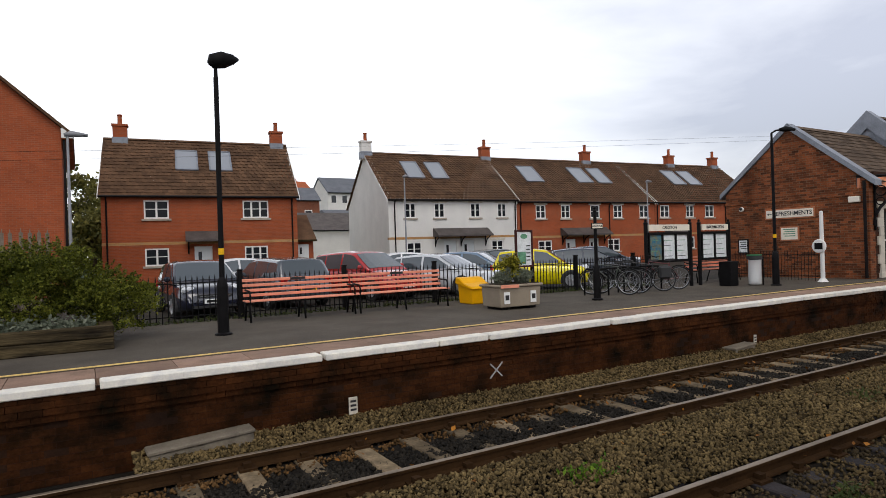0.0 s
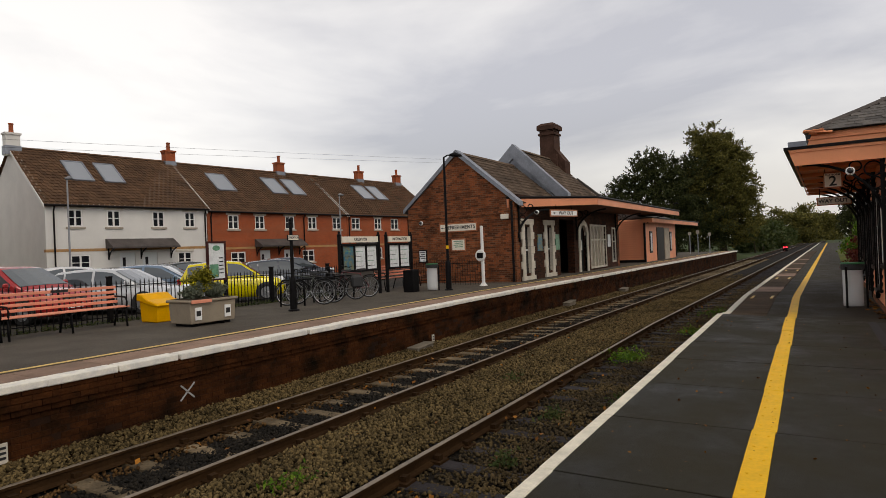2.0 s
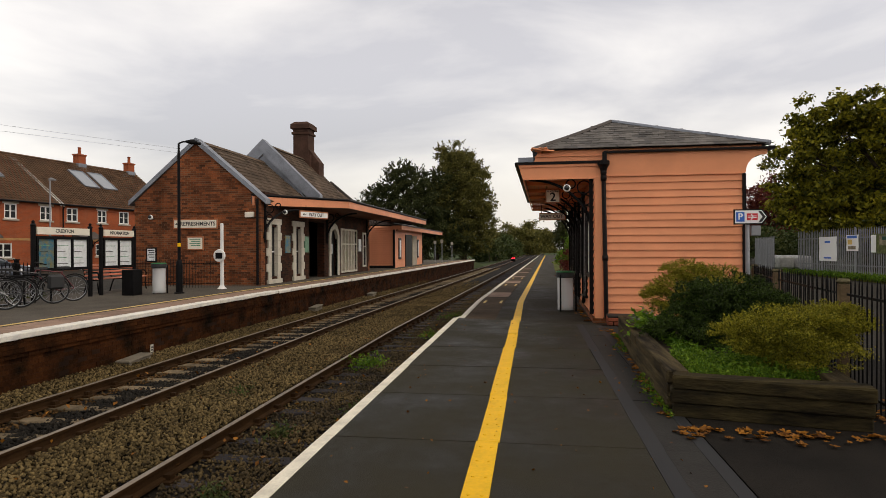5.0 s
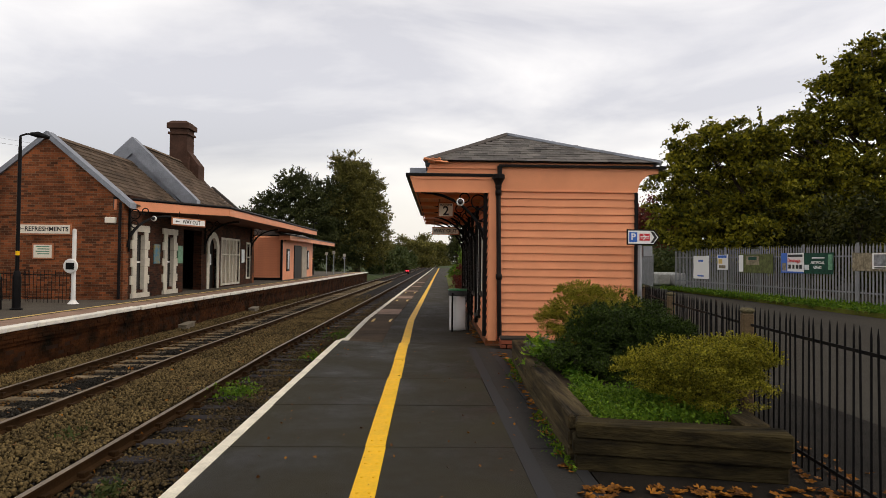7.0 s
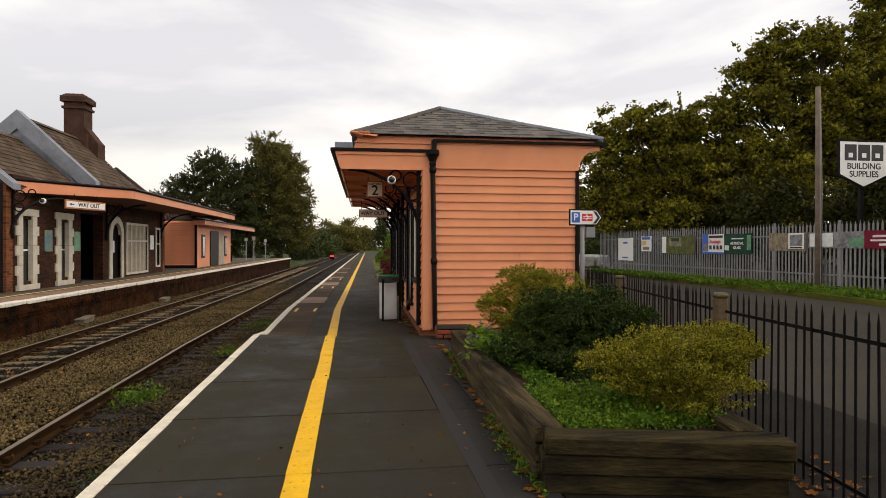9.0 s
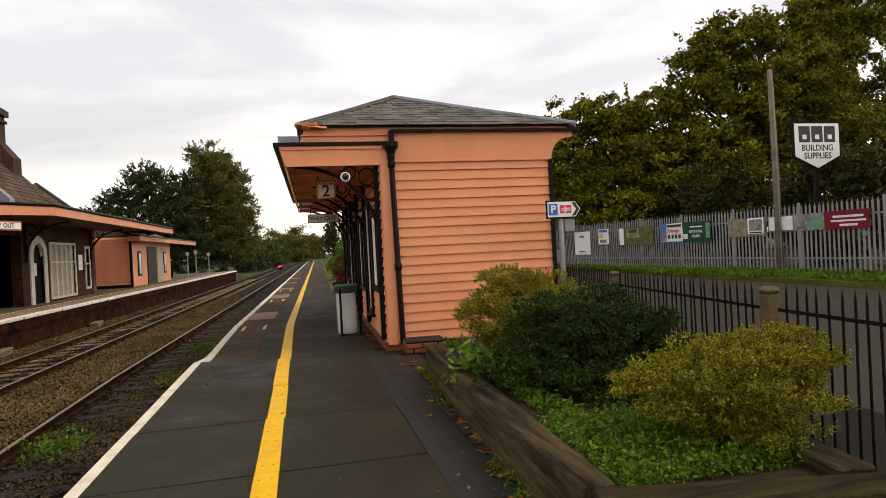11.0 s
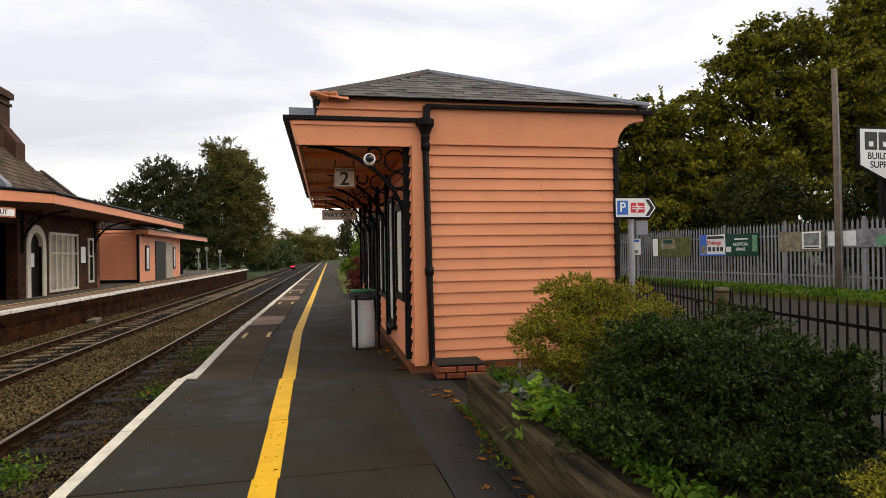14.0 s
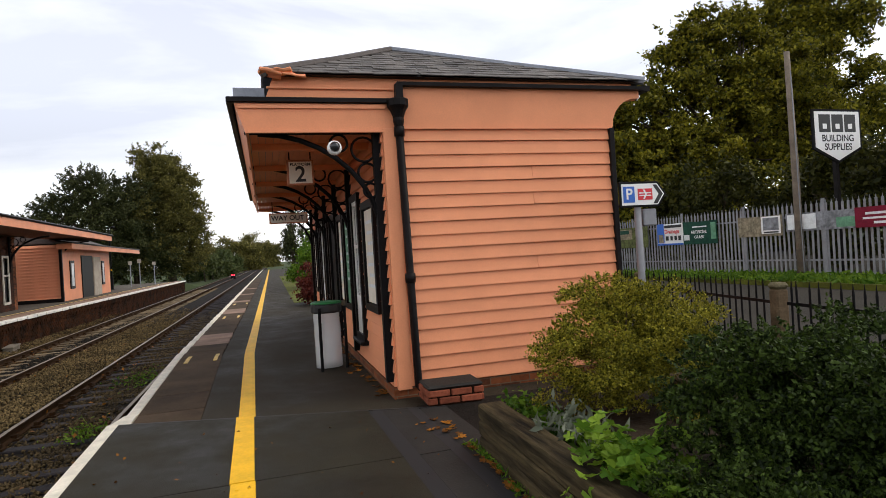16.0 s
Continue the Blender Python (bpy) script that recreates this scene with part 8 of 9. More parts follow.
M_BIKE1, M_BIKE2, M_BIKE3 = plain("grey green bike paint", (0.05, 0.06, 0.05), 0.4), plain("black bike paint", (0.02, 0.02, 0.022), 0.35), plain("dark red bike paint", (0.12, 0.02, 0.025), 0.4)
bk = bicycle(pose(12.95, 11.95, FAR, 3, 0, 118), M_BIKE1, "dark grey bicycle leaning on a hoop stand")
bicycle(pose(13.45, 12.05, FAR, -4, 0, 125), M_BIKE2, "black bicycle leaning on a hoop stand")
bicycle(pose(14.35, 11.95, FAR, 4, 0, 142), M_BIKE2, "black bicycle with a pannier bag")
bicycle(pose(15.1, 12.0, FAR, -3, 0, 150), M_BIKE3, "dark red bicycle on the far platform")
bag = boxpart("pannier_bag", None, M_PLASTIC, -0.17, 0.17, -0.14, 0.14, 0.0, 0.36, bevel=0.05)
bag.matrix_basis = pose(14.75, 11.58, FAR + 0.36, 0, 0, 142)
tagged(bag, "black pannier bag on the bicycle", "bag")
for x, y in ((12.6, 12.1), (13.2, 12.1), (13.9, 12.1), (14.6, 12.0)):
    s = thing("bike_stand", pose(x, y, FAR, 0, 0, 128), "black steel hoop bike stand", "bike stand", "bike stands")
    bm = bmesh.new()
    tube(bm, [(-0.32, 0, 0), (-0.32, 0, 0.62), (-0.26, 0, 0.72), (0.26, 0, 0.72), (0.32, 0, 0.62), (0.32, 0, 0)], 0.024, 8)
    part("hoop", bm, M_IRON, s, smooth=True)

# ---- parked cars ----
M_CARGLASS = plain("car window glass", (0.06, 0.075, 0.085), 0.03)
M_CARGLASS.node_tree.nodes["Principled BSDF"].inputs["Coat Weight"].default_value = 1.0
M_CARGLASS.node_tree.nodes["Principled BSDF"].inputs["IOR"].default_value = 1.5
BODY_X = (-0.5, -0.488, -0.45, -0.30, -0.10, 0.10, 0.25, 0.36, 0.43, 0.475, 0.494, 0.5)
BODY_TOP = (-0.26, -0.12, -0.01, 0.0, 0.0, 0.0, -0.02, -0.06, -0.12, -0.20, -0.30, -0.36)
BODY_LOW = (0.40, 0.30, 0.22, 0.18, 0.17, 0.17, 0.17, 0.18, 0.20, 0.23, 0.28, 0.36)
BODY_WIDE = (0.80, 0.88, 0.95, 1.0, 1.0, 1.0, 1.0, 0.985, 0.94, 0.84, 0.74, 0.66)


def car(m, paint, label, length=4.2, width=1.76, height=1.48, tall=False):
    """Local x forward. A lofted body, a rounded glasshouse with panes, wheels, lamps, grilles."""
    c = thing("car", m, label, "car", "parked cars")
    L, W, H = length, width / 2, height
    belt = H * 0.625
    bm = bmesh.new()
    rows = []
    for f, dt, lo, wd in zip(BODY_X, BODY_TOP, BODY_LOW, BODY_WIDE):
        top, w = belt + dt, W * wd
        half = [(0.0, top), (0.55 * w, top - 0.008), (0.86 * w, top - 0.035), (0.955 * w, top - 0.09), (w, (top + lo) / 2 + 0.08), (0.985 * w, (top + lo) / 2 - 0.08), (0.95 * w, lo + 0.04), (0.86 * w, lo), (0.0, lo)]
        full = half + [(-y, z) for y, z in half[-2:0:-1]]
        rows.append([bm.verts.new((f * L, y, z)) for y, z in full])
    n = len(rows[0])
    for a, b in zip(rows, rows[1:]):
        for i in range(n):
            bm.faces.new((a[i], b[i], b[(i + 1) % n], a[(i + 1) % n]))
    bm.faces.new(rows[0])
    bm.faces.new(rows[-1][::-1])
    part("body", bm, paint, c, smooth=True)
    # roof line from tail to scuttle
    rb, rt = -0.475 * L, (-0.40 if tall else -0.33) * L
    px = (rb, rt, -0.18 * L, -0.04 * L, 0.07 * L, 0.29 * L)
    pz = (belt - 0.02, H - 0.075, H - 0.015, H, H - 0.045, belt - 0.035)

    def roof_z(x):
        return float(np.interp(x, px, pz))

    def side_y(x, z):
        t = max(0.0, min(1.0, (z - belt) / (H - belt)))
        return 0.94 * W * (1 - 0.20 * t ** 1.3) * (1 - 0.05 * max(0.0, (abs(x) / L - 0.2)) / 0.3)

    bm = bmesh.new()
    rows = []
    for x in (rb, rb * 0.66 + rt * 0.34, rb * 0.3 + rt * 0.7, rt, rt + 0.12, -0.18 * L, -0.04 * L, 0.04 * L, 0.07 * L, 0.11 * L, 0.19 * L, 0.29 * L):
        z = roof_z(x)
        lowz = min(z, belt - 0.04)
        sh = max(lowz, z - 0.07)
        half = [(0, z), (0.5 * side_y(x, z), z - 0.006), (0.86 * side_y(x, z), z - 0.022), (side_y(x, sh), sh), (side_y(x, (sh + lowz) / 2), (sh + lowz) / 2), (side_y(x, lowz), lowz - 0.03)]
        rows.append([bm.verts.new((x, -y, zz)) for y, zz in half[:0:-1]] + [bm.verts.new((x, y, zz)) for y, zz in half])
    for a, b in zip(rows, rows[1:]):
        for i in range(len(a) - 1):
            bm.faces.new((a[i], a[i + 1], b[i + 1], b[i]))
    bm.faces.new(rows[0])
    bm.faces.new(rows[-1][::-1])
    part("roof", bm, paint, c, smooth=True)

    def sheet(grid, name, mat=None):
        b2 = bmesh.new()
        g = [[b2.verts.new(p) for p in row] for row in grid]
        for a, b in zip(g, g[1:]):
            for i in range(len(a) - 1):
                b2.faces.new((a[i], a[i + 1], b[i + 1], b[i]))
        bmesh.ops.recalc_face_normals(b2, faces=b2.faces[:])
        bmesh.ops.solidify(b2, geom=b2.faces[:], thickness=0.008)
        part(name, b2, mat or M_CARGLASS, c, smooth=False)

    def across(x, lift, cut):
        z = roof_z(x)
        w = max(0.2, side_y(x, z) - cut)
        return [(x, w * k, z + lift - 0.02 * abs(k) ** 3) for k in (-1, -0.6, 0, 0.6, 1)]

    sheet([across(x, 0.014, 0.07) for x in (0.265 * L, 0.21 * L, 0.15 * L, 0.09 * L)], "windscreen")
    sheet([across(rb * (1 - k) + rt * k, 0.016, 0.13) for k in (0.16, 0.4, 0.65, 0.9)], "rear_window")
    for s in (-1, 1):
        for x0, x1 in ((rt - 0.02, -0.27 * L), (-0.255 * L, -0.065 * L), (-0.045 * L, 0.205 * L)):
            cols = []
            for k in range(5):
                x = x0 + (x1 - x0) * k / 4
                z1 = max(belt + 0.035, roof_z(x) - 0.095)
                z0 = belt + 0.02
                cols.append([(x, s * (side_y(x, z0 + (z1 - z0) * q) + 0.010), z0 + (z1 - z0) * q) for q in (0, 0.5, 1)])
            sheet(cols, "side_window")
        bm = bmesh.new()
        cbox(bm, pose(0.20 * L, s * (W + 0.05), belt + 0.07), 0.10, 0.17, 0.13)
        soften(bm, 0.04)
        part("mirror", bm, paint, c)
        boxpart("door_line", c, M_PLASTIC, -0.058 * L, -0.052 * L, *sorted((s * (W - 0.02), s * (W + 0.003))), 0.30, belt - 0.10)
        for x in (-0.31 * L, 0.31 * L):
            bm = bmesh.new()
            prism(bm, [(x + 0.37 * math.cos(radians(q)), 0.31 + 0.37 * math.sin(radians(q))) for q in range(-18, 199, 18)], "y", *sorted((s * (W - 0.2), s * (W * 0.985 + 0.012))))
            part("wheel_arch", bm, M_PLASTIC, c)
            bm = bmesh.new()
            lathe(bm, [(0.20, -0.10), (0.30, -0.10), (0.315, -0.07), (0.315, 0.07), (0.30, 0.10), (0.20, 0.10)], 22)
            w = part("wheel", bm, M_TYRE, c)
            w.matrix_basis = pose(x, s * (W - 0.07), 0.315, 90, 0, 0)
            bm = bmesh.new()
            for e in (-1, 1):
                lathe(bm, [(0.205, e * 0.102), (0.19, e * 0.085), (0.05, e * 0.075), (0.04, e * 0.108)], 18)
                for k in range(5):
                    a = k * math.tau / 5
                    tube(bm, [(0.03 * math.cos(a), 0.03 * math.sin(a), e * 0.106), (0.20 * math.cos(a), 0.20 * math.sin(a), e * 0.104)], 0.03, 5)
            part("rim", bm, M_RIM, w)
        bm = bmesh.new()
        cbox(bm, pose(0.452 * L, s * W * 0.70, belt - 0.185, 0, 30, s * -30), 0.11, 0.36, 0.16)
        soften(bm, 0.04)
        part("headlamp", bm, M_LAMPGLASS, c)
        bm = bmesh.new()
        cbox(bm, pose(-0.475 * L, s * W * 0.78, belt - 0.13, 0, -10, s * 26), 0.11, 0.26, 0.24)
        soften(bm, 0.04)
        part("tail_lamp", bm, M_TAIL, c)
    boxpart("grille", c, M_PLASTIC, 0.47 * L, 0.5 * L + 0.008, -0.40, 0.40, belt - 0.40, belt - 0.31, bevel=0.01)
    boxpart("lower_grille", c, M_PLASTIC, 0.46 * L, 0.497 * L + 0.006, -0.52, 0.52, 0.27, 0.36, bevel=0.01)
    boxpart("trim_strip", c, M_RIM, 0.48 * L, 0.5 * L + 0.012, -0.36, 0.36, belt - 0.362, belt - 0.345)
    boxpart("number_plate", c, M_SIGN_WHITE, 0.5 * L + 0.004, 0.5 * L + 0.014, -0.26, 0.26, 0.385, 0.495)
    boxpart("plate_bar", c, M_INK, 0.5 * L + 0.014, 0.5 * L + 0.017, -0.21, 0.21, 0.41, 0.47)
    boxpart("number_plate", c, M_YELLOW, -0.5 * L - 0.012, -0.5 * L + 0.002, -0.26, 0.26, 0.50, 0.61)
    boxpart("plate_bar", c, M_INK, -0.5 * L - 0.015, -0.5 * L - 0.012, -0.21, 0.21, 0.53, 0.58)
    return c


def car_paint(name, color, rough=0.22, metal=0.1):
    m = material(name, color, rough, metal, vary=0.06, scale=2, fine=120, bump=0.0, spec=0.5)
    m.node_tree.nodes["Principled BSDF"].inputs["Coat Weight"].default_value = 1.0
    return m


CZ = -0.05
car(pose(3.35, 18.2, CZ, 0, 0, -88), car_paint("black car paint", (0.010, 0.012, 0.026)), "black hatchback parked nose to the fence")
car(pose(5.6, 25.6, CZ, 0, 0, -172), car_paint("white car paint", (0.7, 0.7, 0.7), metal=0), "white saloon car in the second row")
car(pose(5.75, 18.8, CZ, 0, 0, 98), car_paint("dark grey car paint", (0.07, 0.08, 0.095)), "dark grey hatchback parked tail to the fence", tall=True)
car(pose(8.85, 19.2, CZ, 0, 0, -72), car_paint("red car paint", (0.40, 0.025, 0.025)), "red people carrier with roof rails", 4.2, 1.8, 1.6, tall=True)
car(pose(11.55, 18.7, CZ, 0, 0, -62), car_paint("white silver car paint", (0.58, 0.60, 0.62)), "pale silver saloon facing the fence", 4.4, 1.78, 1.42)
car(pose(14.0, 20.2, CZ, 0, 0, -52), car_paint("blue grey car paint", (0.16, 0.23, 0.32)), "blue-grey saloon car facing the fence", 4.4, 1.78, 1.46)
car(pose(15.3, 17.7, CZ, 0, 0, -42), car_paint("yellow car paint", (0.72, 0.60, 0.0), metal=0.05), "bright yellow small hatchback", 3.6, 1.64, 1.48, tall=True)
car(pose(23.6, 23.2, CZ, 0, 0, -20), car_paint("graphite car paint", (0.05, 0.058, 0.075)), "graphite estate car in the second row", 4.5, 1.8, 1.5)
car(pose(20.6, 21.0, CZ, 0, 0, -25), car_paint("steel blue car paint", (0.05, 0.062, 0.08)), "steel blue saloon car behind the fence", 4.4, 1.78, 1.44)
car(pose(13.5, 26.5, CZ, 0, 0, 170), car_paint("white van paint", (0.72, 0.72, 0.72), metal=0), "white hatchback in the back row", 4.0, 1.74, 1.5)
car(pose(10.0, 25.0, CZ, 0, 0, 175), car_paint("white small car paint", (0.72, 0.72, 0.73), metal=0), "white small car in the back row", 3.9, 1.74, 1.5)
car(pose(18.5, 24.6, CZ, 0, 0, 0), car_paint("dark olive car paint", (0.03, 0.035, 0.03)), "dark estate car in the back row", 4.4, 1.78, 1.5)

# ---- tall brick house beside the car park ----
th = thing("brick_house", pose(0, 0, 0), "tall red brick house gable beside the car park", "house")
bm = bmesh.new()
prism(bm, [(-11.0, -0.1), (-0.05, -0.1), (-0.05, 7.1), (-5.5, 11.9), (-11.0, 7.1)], "y", 30.0, 40.0)
part("wall", bm, M_BRICK_NEW, th)
for sx in (1, -1):
    bm = bmesh.new()
    xe, xr = (-0.05 + 0.45, -5.5) if sx > 0 else (-11.45, -5.5)
    prism(bm, [(xe, 6.72), (xe, 6.86), (xr, 12.08), (xr, 11.92)], "y", 29.75, 40.2)
    part("roof_slope", bm, M_TILE, th)
bm = bmesh.new()
prism(bm, [(0.40, 6.66), (-0.05, 6.66), (-0.05, 7.05), (0.02, 7.10)], "y", 29.76, 29.84)
part("barge_end", bm, M_WHITE, th, "white boarded verge end")
boxpart("soffit", th, M_SOFFIT, -0.04, 0.36, 29.84, 40.0, 6.62, 6.68)
boxpart("drain_pipe", th, M_BLACK, 0.0, 0.1, 29.95, 30.05, 0, 6.6)


def lamp_column(x, y, h, label, side=0.5):
    l = thing("street_lamp", pose(x, y, CZ), label, "street lamp", "car park lamps")
    bm = bmesh.new()
    tube(bm, [(0, 0, 0), (0, 0, 1.2), (0, 0, h)], [0.08, 0.055, 0.04], 8)
    part("column", bm, M_GALV, l, smooth=True)
    bm = bmesh.new()
    tube(bm, [(-0.1, 0, h), (0.1, 0, h + 0.06), (side, 0, h + 0.03)], [0.06, 0.11, 0.05], 8)
    part("lantern", bm, M_GALV, l, smooth=True)


lamp_column(17.6, 33, 6.05, "slim grey street lamp before the white house", 0.3)
lamp_column(36.8, 31, 6.1, "slim grey street lamp before the terrace", 0.5)
lamp_column(0.25, 24, 5.8, "slim grey street lamp beside the brick house", 0.6)
# garage beside the detached house, and roofs beyond
g = thing("garage", pose(11.95, 37.0, 0, 0, 0, -7), "brick garage with brown tiled roof and white door", "garage")
boxpart("wall", g, M_BRICK_NEW, 0.05, 1.15, 0.2, 6.0, -0.1, 2.38)
bm = bmesh.new()
prism(bm, [(-0.12, 2.36), (2.9, 4.1), (5.9, 2.36)], "x", 0.0, 1.32)
part("roof", bm, M_TILE, g)
boxpart("fascia", g, M_TIMBER_END, -0.02, 1.34, -0.16, -0.12, 2.26, 2.38)
dr = boxpart("door", g, M_DOORW, 0.2, 0.85, 0.16, 0.2, 0.0, 2.1)
boxpart("pane", dr, M_GLASS_DARK, 0.3, 0.42, 0.15, 0.16, 1.5, 1.9)


def distant_house(x, y, w, d, e, r, wall, roofm, label, windows=(), turn=0, gable=False):
    """Local x along the front at y = 0; windows are (x, z) of their lower corners."""
    h = thing("distant_house", pose(x, y, -0.1, 0, 0, turn), label, "house", "distant houses")
    bm = bmesh.new()
    if gable:
        prism(bm, [(0, 0), (d, 0), (d, e), (d / 2, r - 0.12), (0, e)], "x", 0, w)
    else:
        box(bm, 0, w, 0, d, 0, e)
    part("wall", bm, wall, h)
    bm = bmesh.new()
    if gable:
        prism(bm, [(-0.3, e - 0.1), (d / 2, r), (d + 0.3, e - 0.1), (d + 0.3, e + 0.06), (d / 2, r + 0.18), (-0.3, e + 0.06)], "x", -0.12, w + 0.12)
    else:
        prism(bm, [(-0.2, e), (d / 2, r), (d + 0.2, e)], "x", -0.2, w + 0.2)
    part("roof", bm, roofm, h)
    boxpart("gutter", h, M_IRON, -0.1, w + 0.1, -0.42, -0.3, e - 0.14, e - 0.04)
    for wx, wz in windows:
        wn = boxpart("window", h, M_WHITE, wx, wx + 0.95, -0.04, 0.0, wz, wz + 1.3)
        boxpart("pane", wn, M_GLASS_DARK, wx + 0.09, wx + 0.86, -0.05, -0.04, wz + 0.09, wz + 1.21)


distant_house(33.6, 90.0, 9.0, 8.0, 11.0, 13.6, M_RENDER, M_SLATE_PALE, "distant white house with grey slate roof", ((0.5, 9.3), (2.3, 9.3), (0.5, 6.6), (2.3, 6.6), (5.2, 9.3), (5.2, 6.6)), gable=True)
distant_house(31.6, 104.0, 4.4, 9.0, 12.3, 14.6, M_RENDER, M_TILE_ORANGE, "distant white house with orange tiled roof", ((0.8, 10.4),), gable=True)
distant_house(27.5, 99.0, 4.6, 7.0, 12.2, 14.9, M_RENDER, M_TILE_ORANGE, "distant house with an orange tiled gable", ((3.0, 10.5),))
distant_house(20.8, 72.0, 5.1, 5.0, 8.1, 9.9, M_BRICK_DULL, M_SLATE_PALE, "distant brown brick house with grey roof", ((3.2, 5.6),))
distant_house(16.5, 58.0, 9.0, 8.0, 3.9, 5.9, M_RENDER, M_SLATE_JOINED, "low white outbuilding with a dark roof")
distant_house(28.4, 75.0, 6.0, 6.0, 6.3, 7.4, M_RENDER, M_SLATE_PALE, "distant low white house with slate roof", ((0.9, 4.7),))
for k, (x, y, hh) in enumerate(((1.5, 58, 5.5), (4.5, 62, 6.5), (-1, 72, 11), (5, 85, 10), (-8, 80, 12), (12, 90, 8), (28, 75, 6))):
    tree("hillside_tree", pose(x, y, 0), "green tree beyond the houses", [(0, 0, hh * 0.55, hh * 0.4, hh * 0.4, hh * 0.42), (hh * 0.2, 0, hh * 0.7, hh * 0.25, hh * 0.25, hh * 0.25)], 4500, 0.5, 0.6, M_BIRCH, 0.25, 300 + k, group="trees beyond the houses")

# overhead wires
for k, (za, zb) in enumerate(((6.2, 8.9), (5.95, 8.6))):
    bm = bmesh.new()
    p = [Vector((-30 + 74 * i / 24, 25 + 0.3 * k, za - 0.25 * math.sin(math.pi * i / 24) + 0.075 * (-38 + 74 * i / 24))) for i in range(25)]
    tube(bm, p, 0.005, 4)
    tagged(part("overhead_wire", bm, M_IRON), "thin black overhead wire above the houses", "wire", "overhead wires")

for x, z in ((-30, 3.6), (44, 9.1)):
    wp = thing("wire_pole", pose(x, 25.15, -0.05), "weathered wooden pole carrying the wires", "pole", "wire poles")
    bm = bmesh.new()
    tube(bm, [(0, 0, 0), (0, 0, z)], [0.12, 0.09], 8)
    part("pole", bm, M_POLE, wp)
    boxpart("crossarm", wp, M_POLE, -0.05, 0.05, -0.4, 0.4, z - 0.6, z - 0.5)

# far signal, posts at the far platform's end
sgn = thing("ground_signal", pose(110, 3.2, -0.95), "low railway signal showing two red lights", "signal")
boxpart("body", sgn, M_IRON, 0, 0.3, -0.35, 0.35, 0.0, 0.85)
for s in (-0.18, 0.18):
    bm = bmesh.new()
    lathe(bm, [(0.12, 0), (0.12, 0.03), (0.05, 0.04)], 12)
    ob = part("lens", bm, M_SIGNAL, sgn, "lit red lens")
    ob.matrix_basis = pose(-0.005, s, 0.62, 0, -90, 0)
for x, y, h in ((60, 8.6, 2.2), (62, 9.6, 2.1), (66, 8.4, 2.0)):
    s = thing("platform_sign_post", pose(x, y, FAR), "thin grey post with a small white sign", "sign", "platform end signs")
    bm = bmesh.new()
    tube(bm, [(0, 0, 0), (0, 0, h)], 0.04, 6)
    part("post", bm, M_GALV, s)
    boxpart("plate", s, M_SILL, -0.05, -0.04, -0.14, 0.14, h - 0.30, h)
station_lamp(58, 10.2, 4.6, "arm", "thin black platform lamp with arm lantern", -20)

# white sacks in the builders yard
bm = bmesh.new()
box(bm, -0.45, 0.45, -0.45, 0.45, 0, 0.85)
soften(bm, 0.12)
sack_mesh = mesh_of(bm, "sack", material("white bulk sack", (0.62, 0.62, 0.6), 0.8, vary=0.3, scale=4, fine=20))
for k in range(11):
    ob = new("bulk_sack", sack_mesh)
    ob.matrix_basis = pose(44 + (k % 7) * 1.05, -16.5 - (k // 7) * 1.1 - (k % 7) * 0.2, 0.02, 0, 0, rng.uniform(-12, 12))
    tagged(ob, "white bulk bag of sand in the yard", "sack", "bulk sacks")

# ---- oddments on the track side ----
for x0, x1, y0, z in ((1.15, 2.35, 7.82, -0.80), (12.2, 12.95, 7.85, -0.82), (22.4, 23.2, 7.75, -0.74), (29.5, 30.2, 7.5, -0.76)):
    t = thing("concrete_trough", pose(x0, y0 + 0.06, z, 0, -3, 2), "weathered concrete cable trough by the platform wall", "trough", "cable troughs")
    bm = bmesh.new()
    box(bm, 0, x1 - x0, -0.14, 0.14, -0.20, 0.02)
    soften(bm, 0.015)
    part("trough", bm, M_CONCRETE, t)
    boxpart("lid", t, M_CONCRETE, -0.02, x1 - x0 + 0.02, -0.16, 0.16, 0.022, 0.07, bevel=0.012)
for x, z, w in ((3.79, -0.66, 0.13), (13.31, -0.72, 0.1), (24.5, -0.7, 0.12)):
    p = thing("track_plate", pose(x, 8.04, z), "small white track marker plate on the brick wall", "plate", "track plates")
    boxpart("plate", p, M_STONE, -w / 2, w / 2, -0.02, 0.0, -0.12, 0.12, bevel=0.004)
    for k in range(3):
        boxpart("print_bar", p, M_INK, -w / 3, w / 3, -0.024, -0.02, 0.05 - k * 0.06, 0.08 - k * 0.06)


def chalk(strokes, label):
    c = thing("chalk_mark", pose(0, 0, 0), label, "marking", "chalk marks")
    for a, b in strokes:
        bm = bmesh.new()
        y = 8.036
        d = Vector((b[0] - a[0], 0, b[1] - a[1])).normalized()
        n = Vector((-d.z, 0, d.x)) * 0.011
        q = [Vector((a[0], y, a[1])) + n, Vector((a[0], y, a[1])) - n, Vector((b[0], y, b[1])) - n, Vector((b[0], y, b[1])) + n]
        v = [bm.verts.new(p) for p in q] + [bm.verts.new(p + Vector((0, 0.012, 0))) for p in q]
        for f in ((0, 1, 2, 3), (7, 6, 5, 4), (0, 4, 5, 1), (1, 5, 6, 2), (2, 6, 7, 3), (3, 7, 4, 0)):
            bm.faces.new([v[i] for i in f])
        part("stroke", bm, M_CHALK, c)


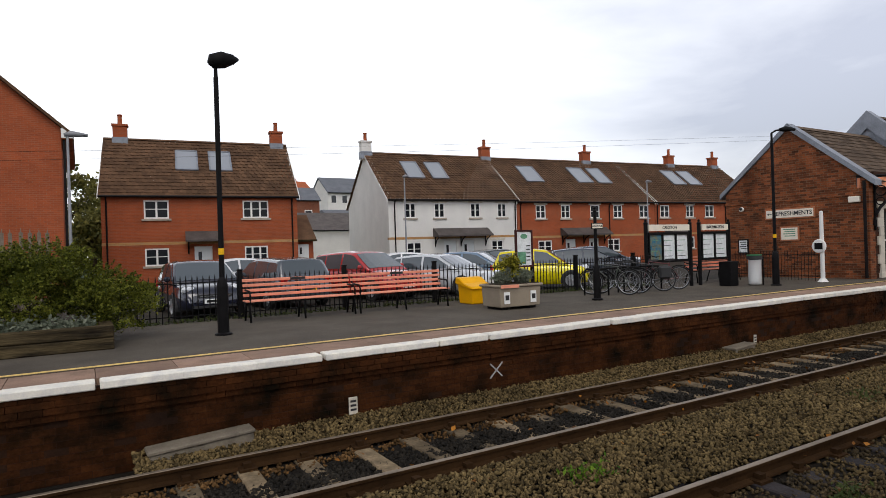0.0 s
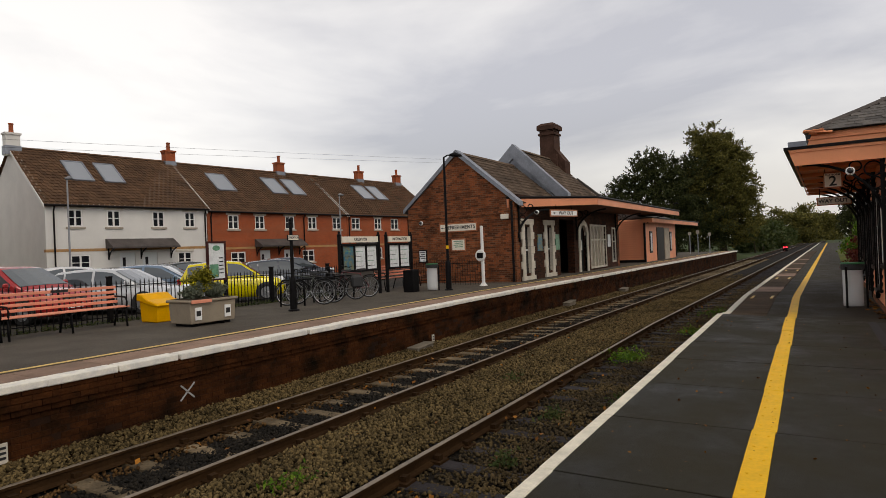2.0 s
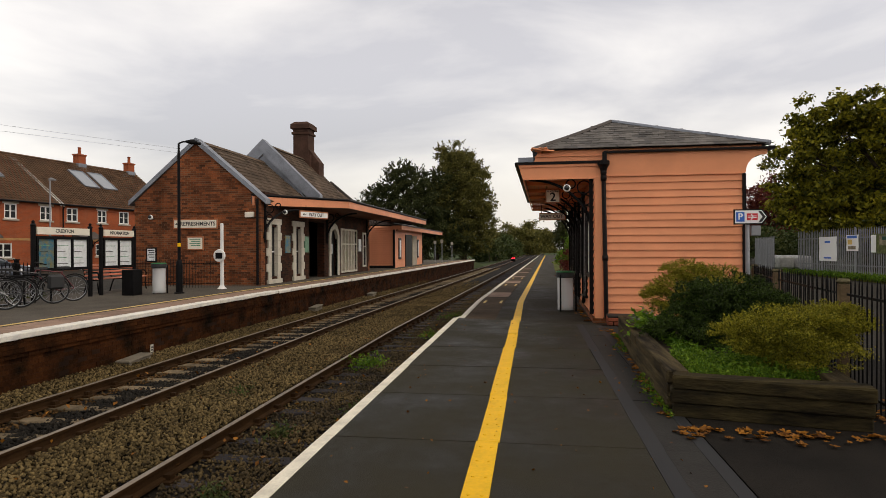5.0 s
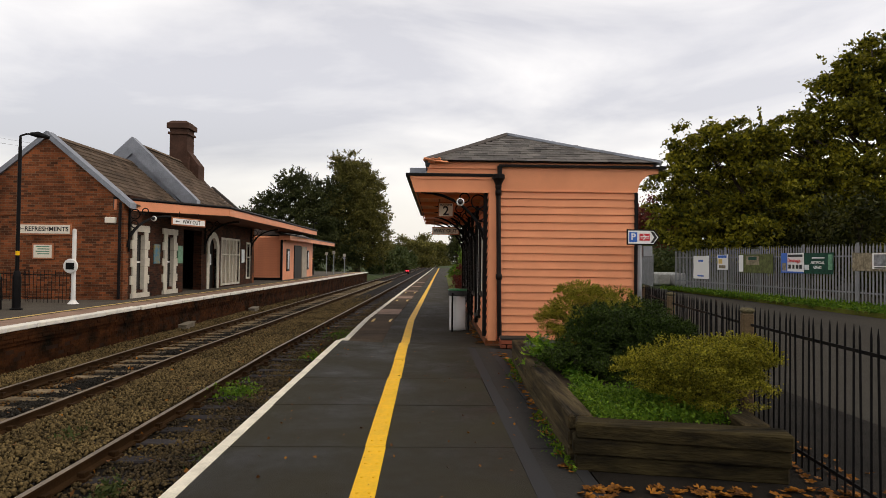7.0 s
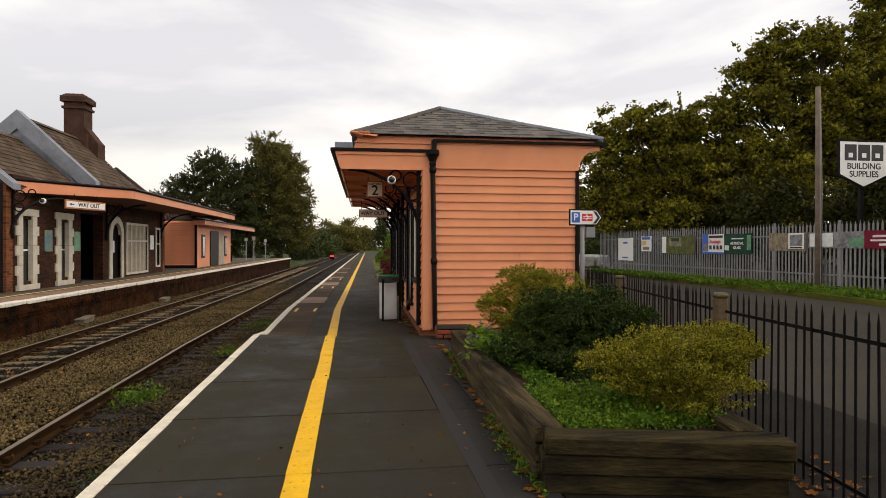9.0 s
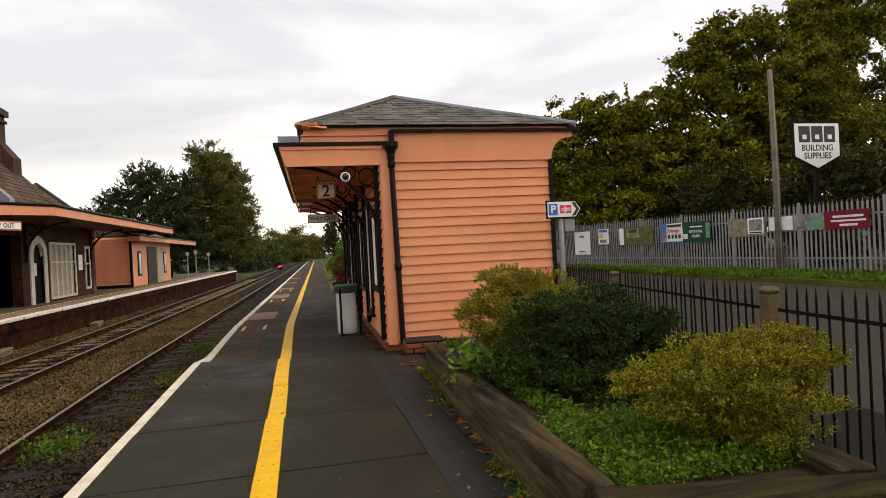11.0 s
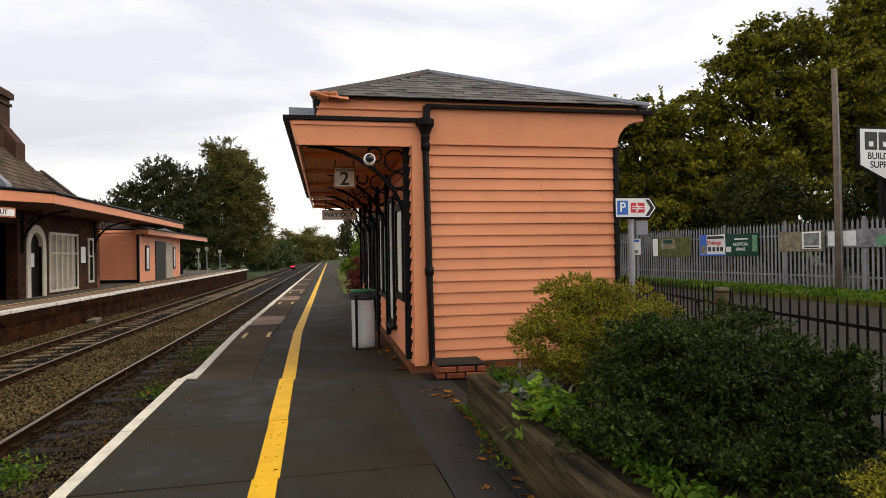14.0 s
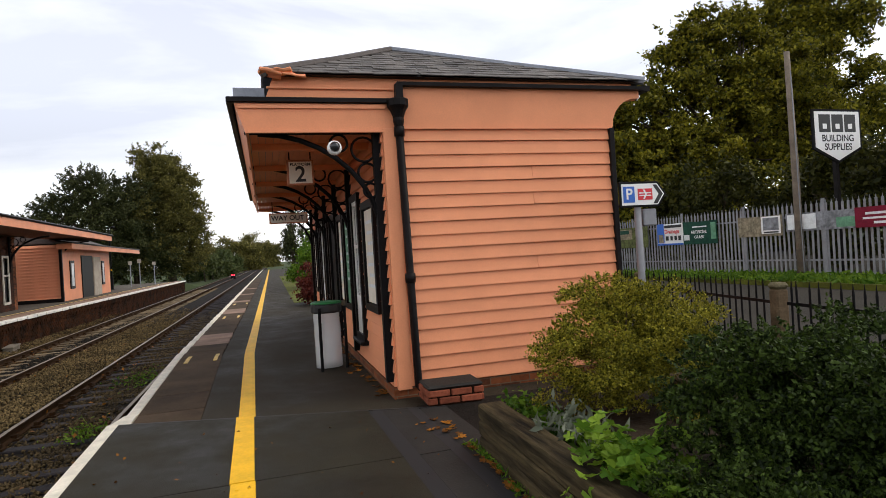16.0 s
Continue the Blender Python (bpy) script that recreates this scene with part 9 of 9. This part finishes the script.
chalk([((6.17, -0.60), (6.42, -0.36)), ((6.18, -0.37), (6.41, -0.59))], "white chalk cross on the platform wall")
arc_c = [(19.75 + 0.13 * math.cos(radians(a)), -0.52 + 0.15 * math.sin(radians(a))) for a in range(60, 301, 30)]
chalk(list(zip(arc_c, arc_c[1:])) + [((20.0, -0.66), (20.0, -0.38)), ((20.0, -0.38), (20.15, -0.42)), ((20.15, -0.42), (20.15, -0.50)), ((20.15, -0.50), (20.0, -0.53)), ((19.4, -0.68), (19.4, -0.36)), ((20.5, -0.7), (20.52, -0.34))], "chalked letters on the far platform wall")

# ---- brick face of the far platform ----
face = thing("platform_wall", pose(0, 0, 0), "sooty brown brick platform wall with oversailing courses", "platform wall", kind="structure")
bm = bmesh.new()
box(bm, -0.111, 0.111, -0.05, 0.05, -0.0368, 0.0368)
soften(bm, 0.004)
brick_mesh = mesh_of(bm, "brick", M_BRICK_PIECE)
rest = []
BW, BH = 0.228, 0.0795
for c in range(13):
    z = -0.99 + BH * (c + 0.5)
    out = 0.06 if c >= 10 else (0.035 if c == 9 else 0.0)
    x = -5.0 + (BW / 2 if c % 2 else 0)
    while x < 72:
        y = 8.10 - out + random.gauss(0, 0.0035) + swing(x)
        if 2.6 <= x < 8.2 and c >= 1:
            piece("brick", brick_mesh, face, pose(x, y, z, random.gauss(0, 0.6), 0, random.gauss(0, 0.5)))
        else:
            rest.append((x, y, z))
        x += BW
pts = np.array(rest)
corner = np.array([(-0.111, -0.05, -0.0368), (0.111, -0.05, -0.0368), (0.111, 0.05, -0.0368), (-0.111, 0.05, -0.0368), (-0.111, -0.05, 0.0368), (0.111, -0.05, 0.0368), (0.111, 0.05, 0.0368), (-0.111, 0.05, 0.0368)])
quads = np.array([(0, 1, 5, 4), (1, 2, 6, 5), (3, 0, 4, 7), (4, 5, 6, 7), (3, 2, 1, 0)])
me = bpy.data.meshes.new("brick_courses")
me.from_pydata((pts[:, None] + corner).reshape(-1, 3).tolist(), [], (np.arange(len(pts))[:, None, None] * 8 + quads).reshape(-1, 4).tolist())
me.materials.append(M_BRICK_JOIN)
ob = new("brick_courses", me)
ob.parent = face
tagged(ob, "further sooty brick courses", kind="stuff")
bm = bmesh.new()
box(bm, -5, 72, 8.055, 8.14, -1.05, 0.05)
part("mortar_bed", bend(bm), M_MORTAR, face)
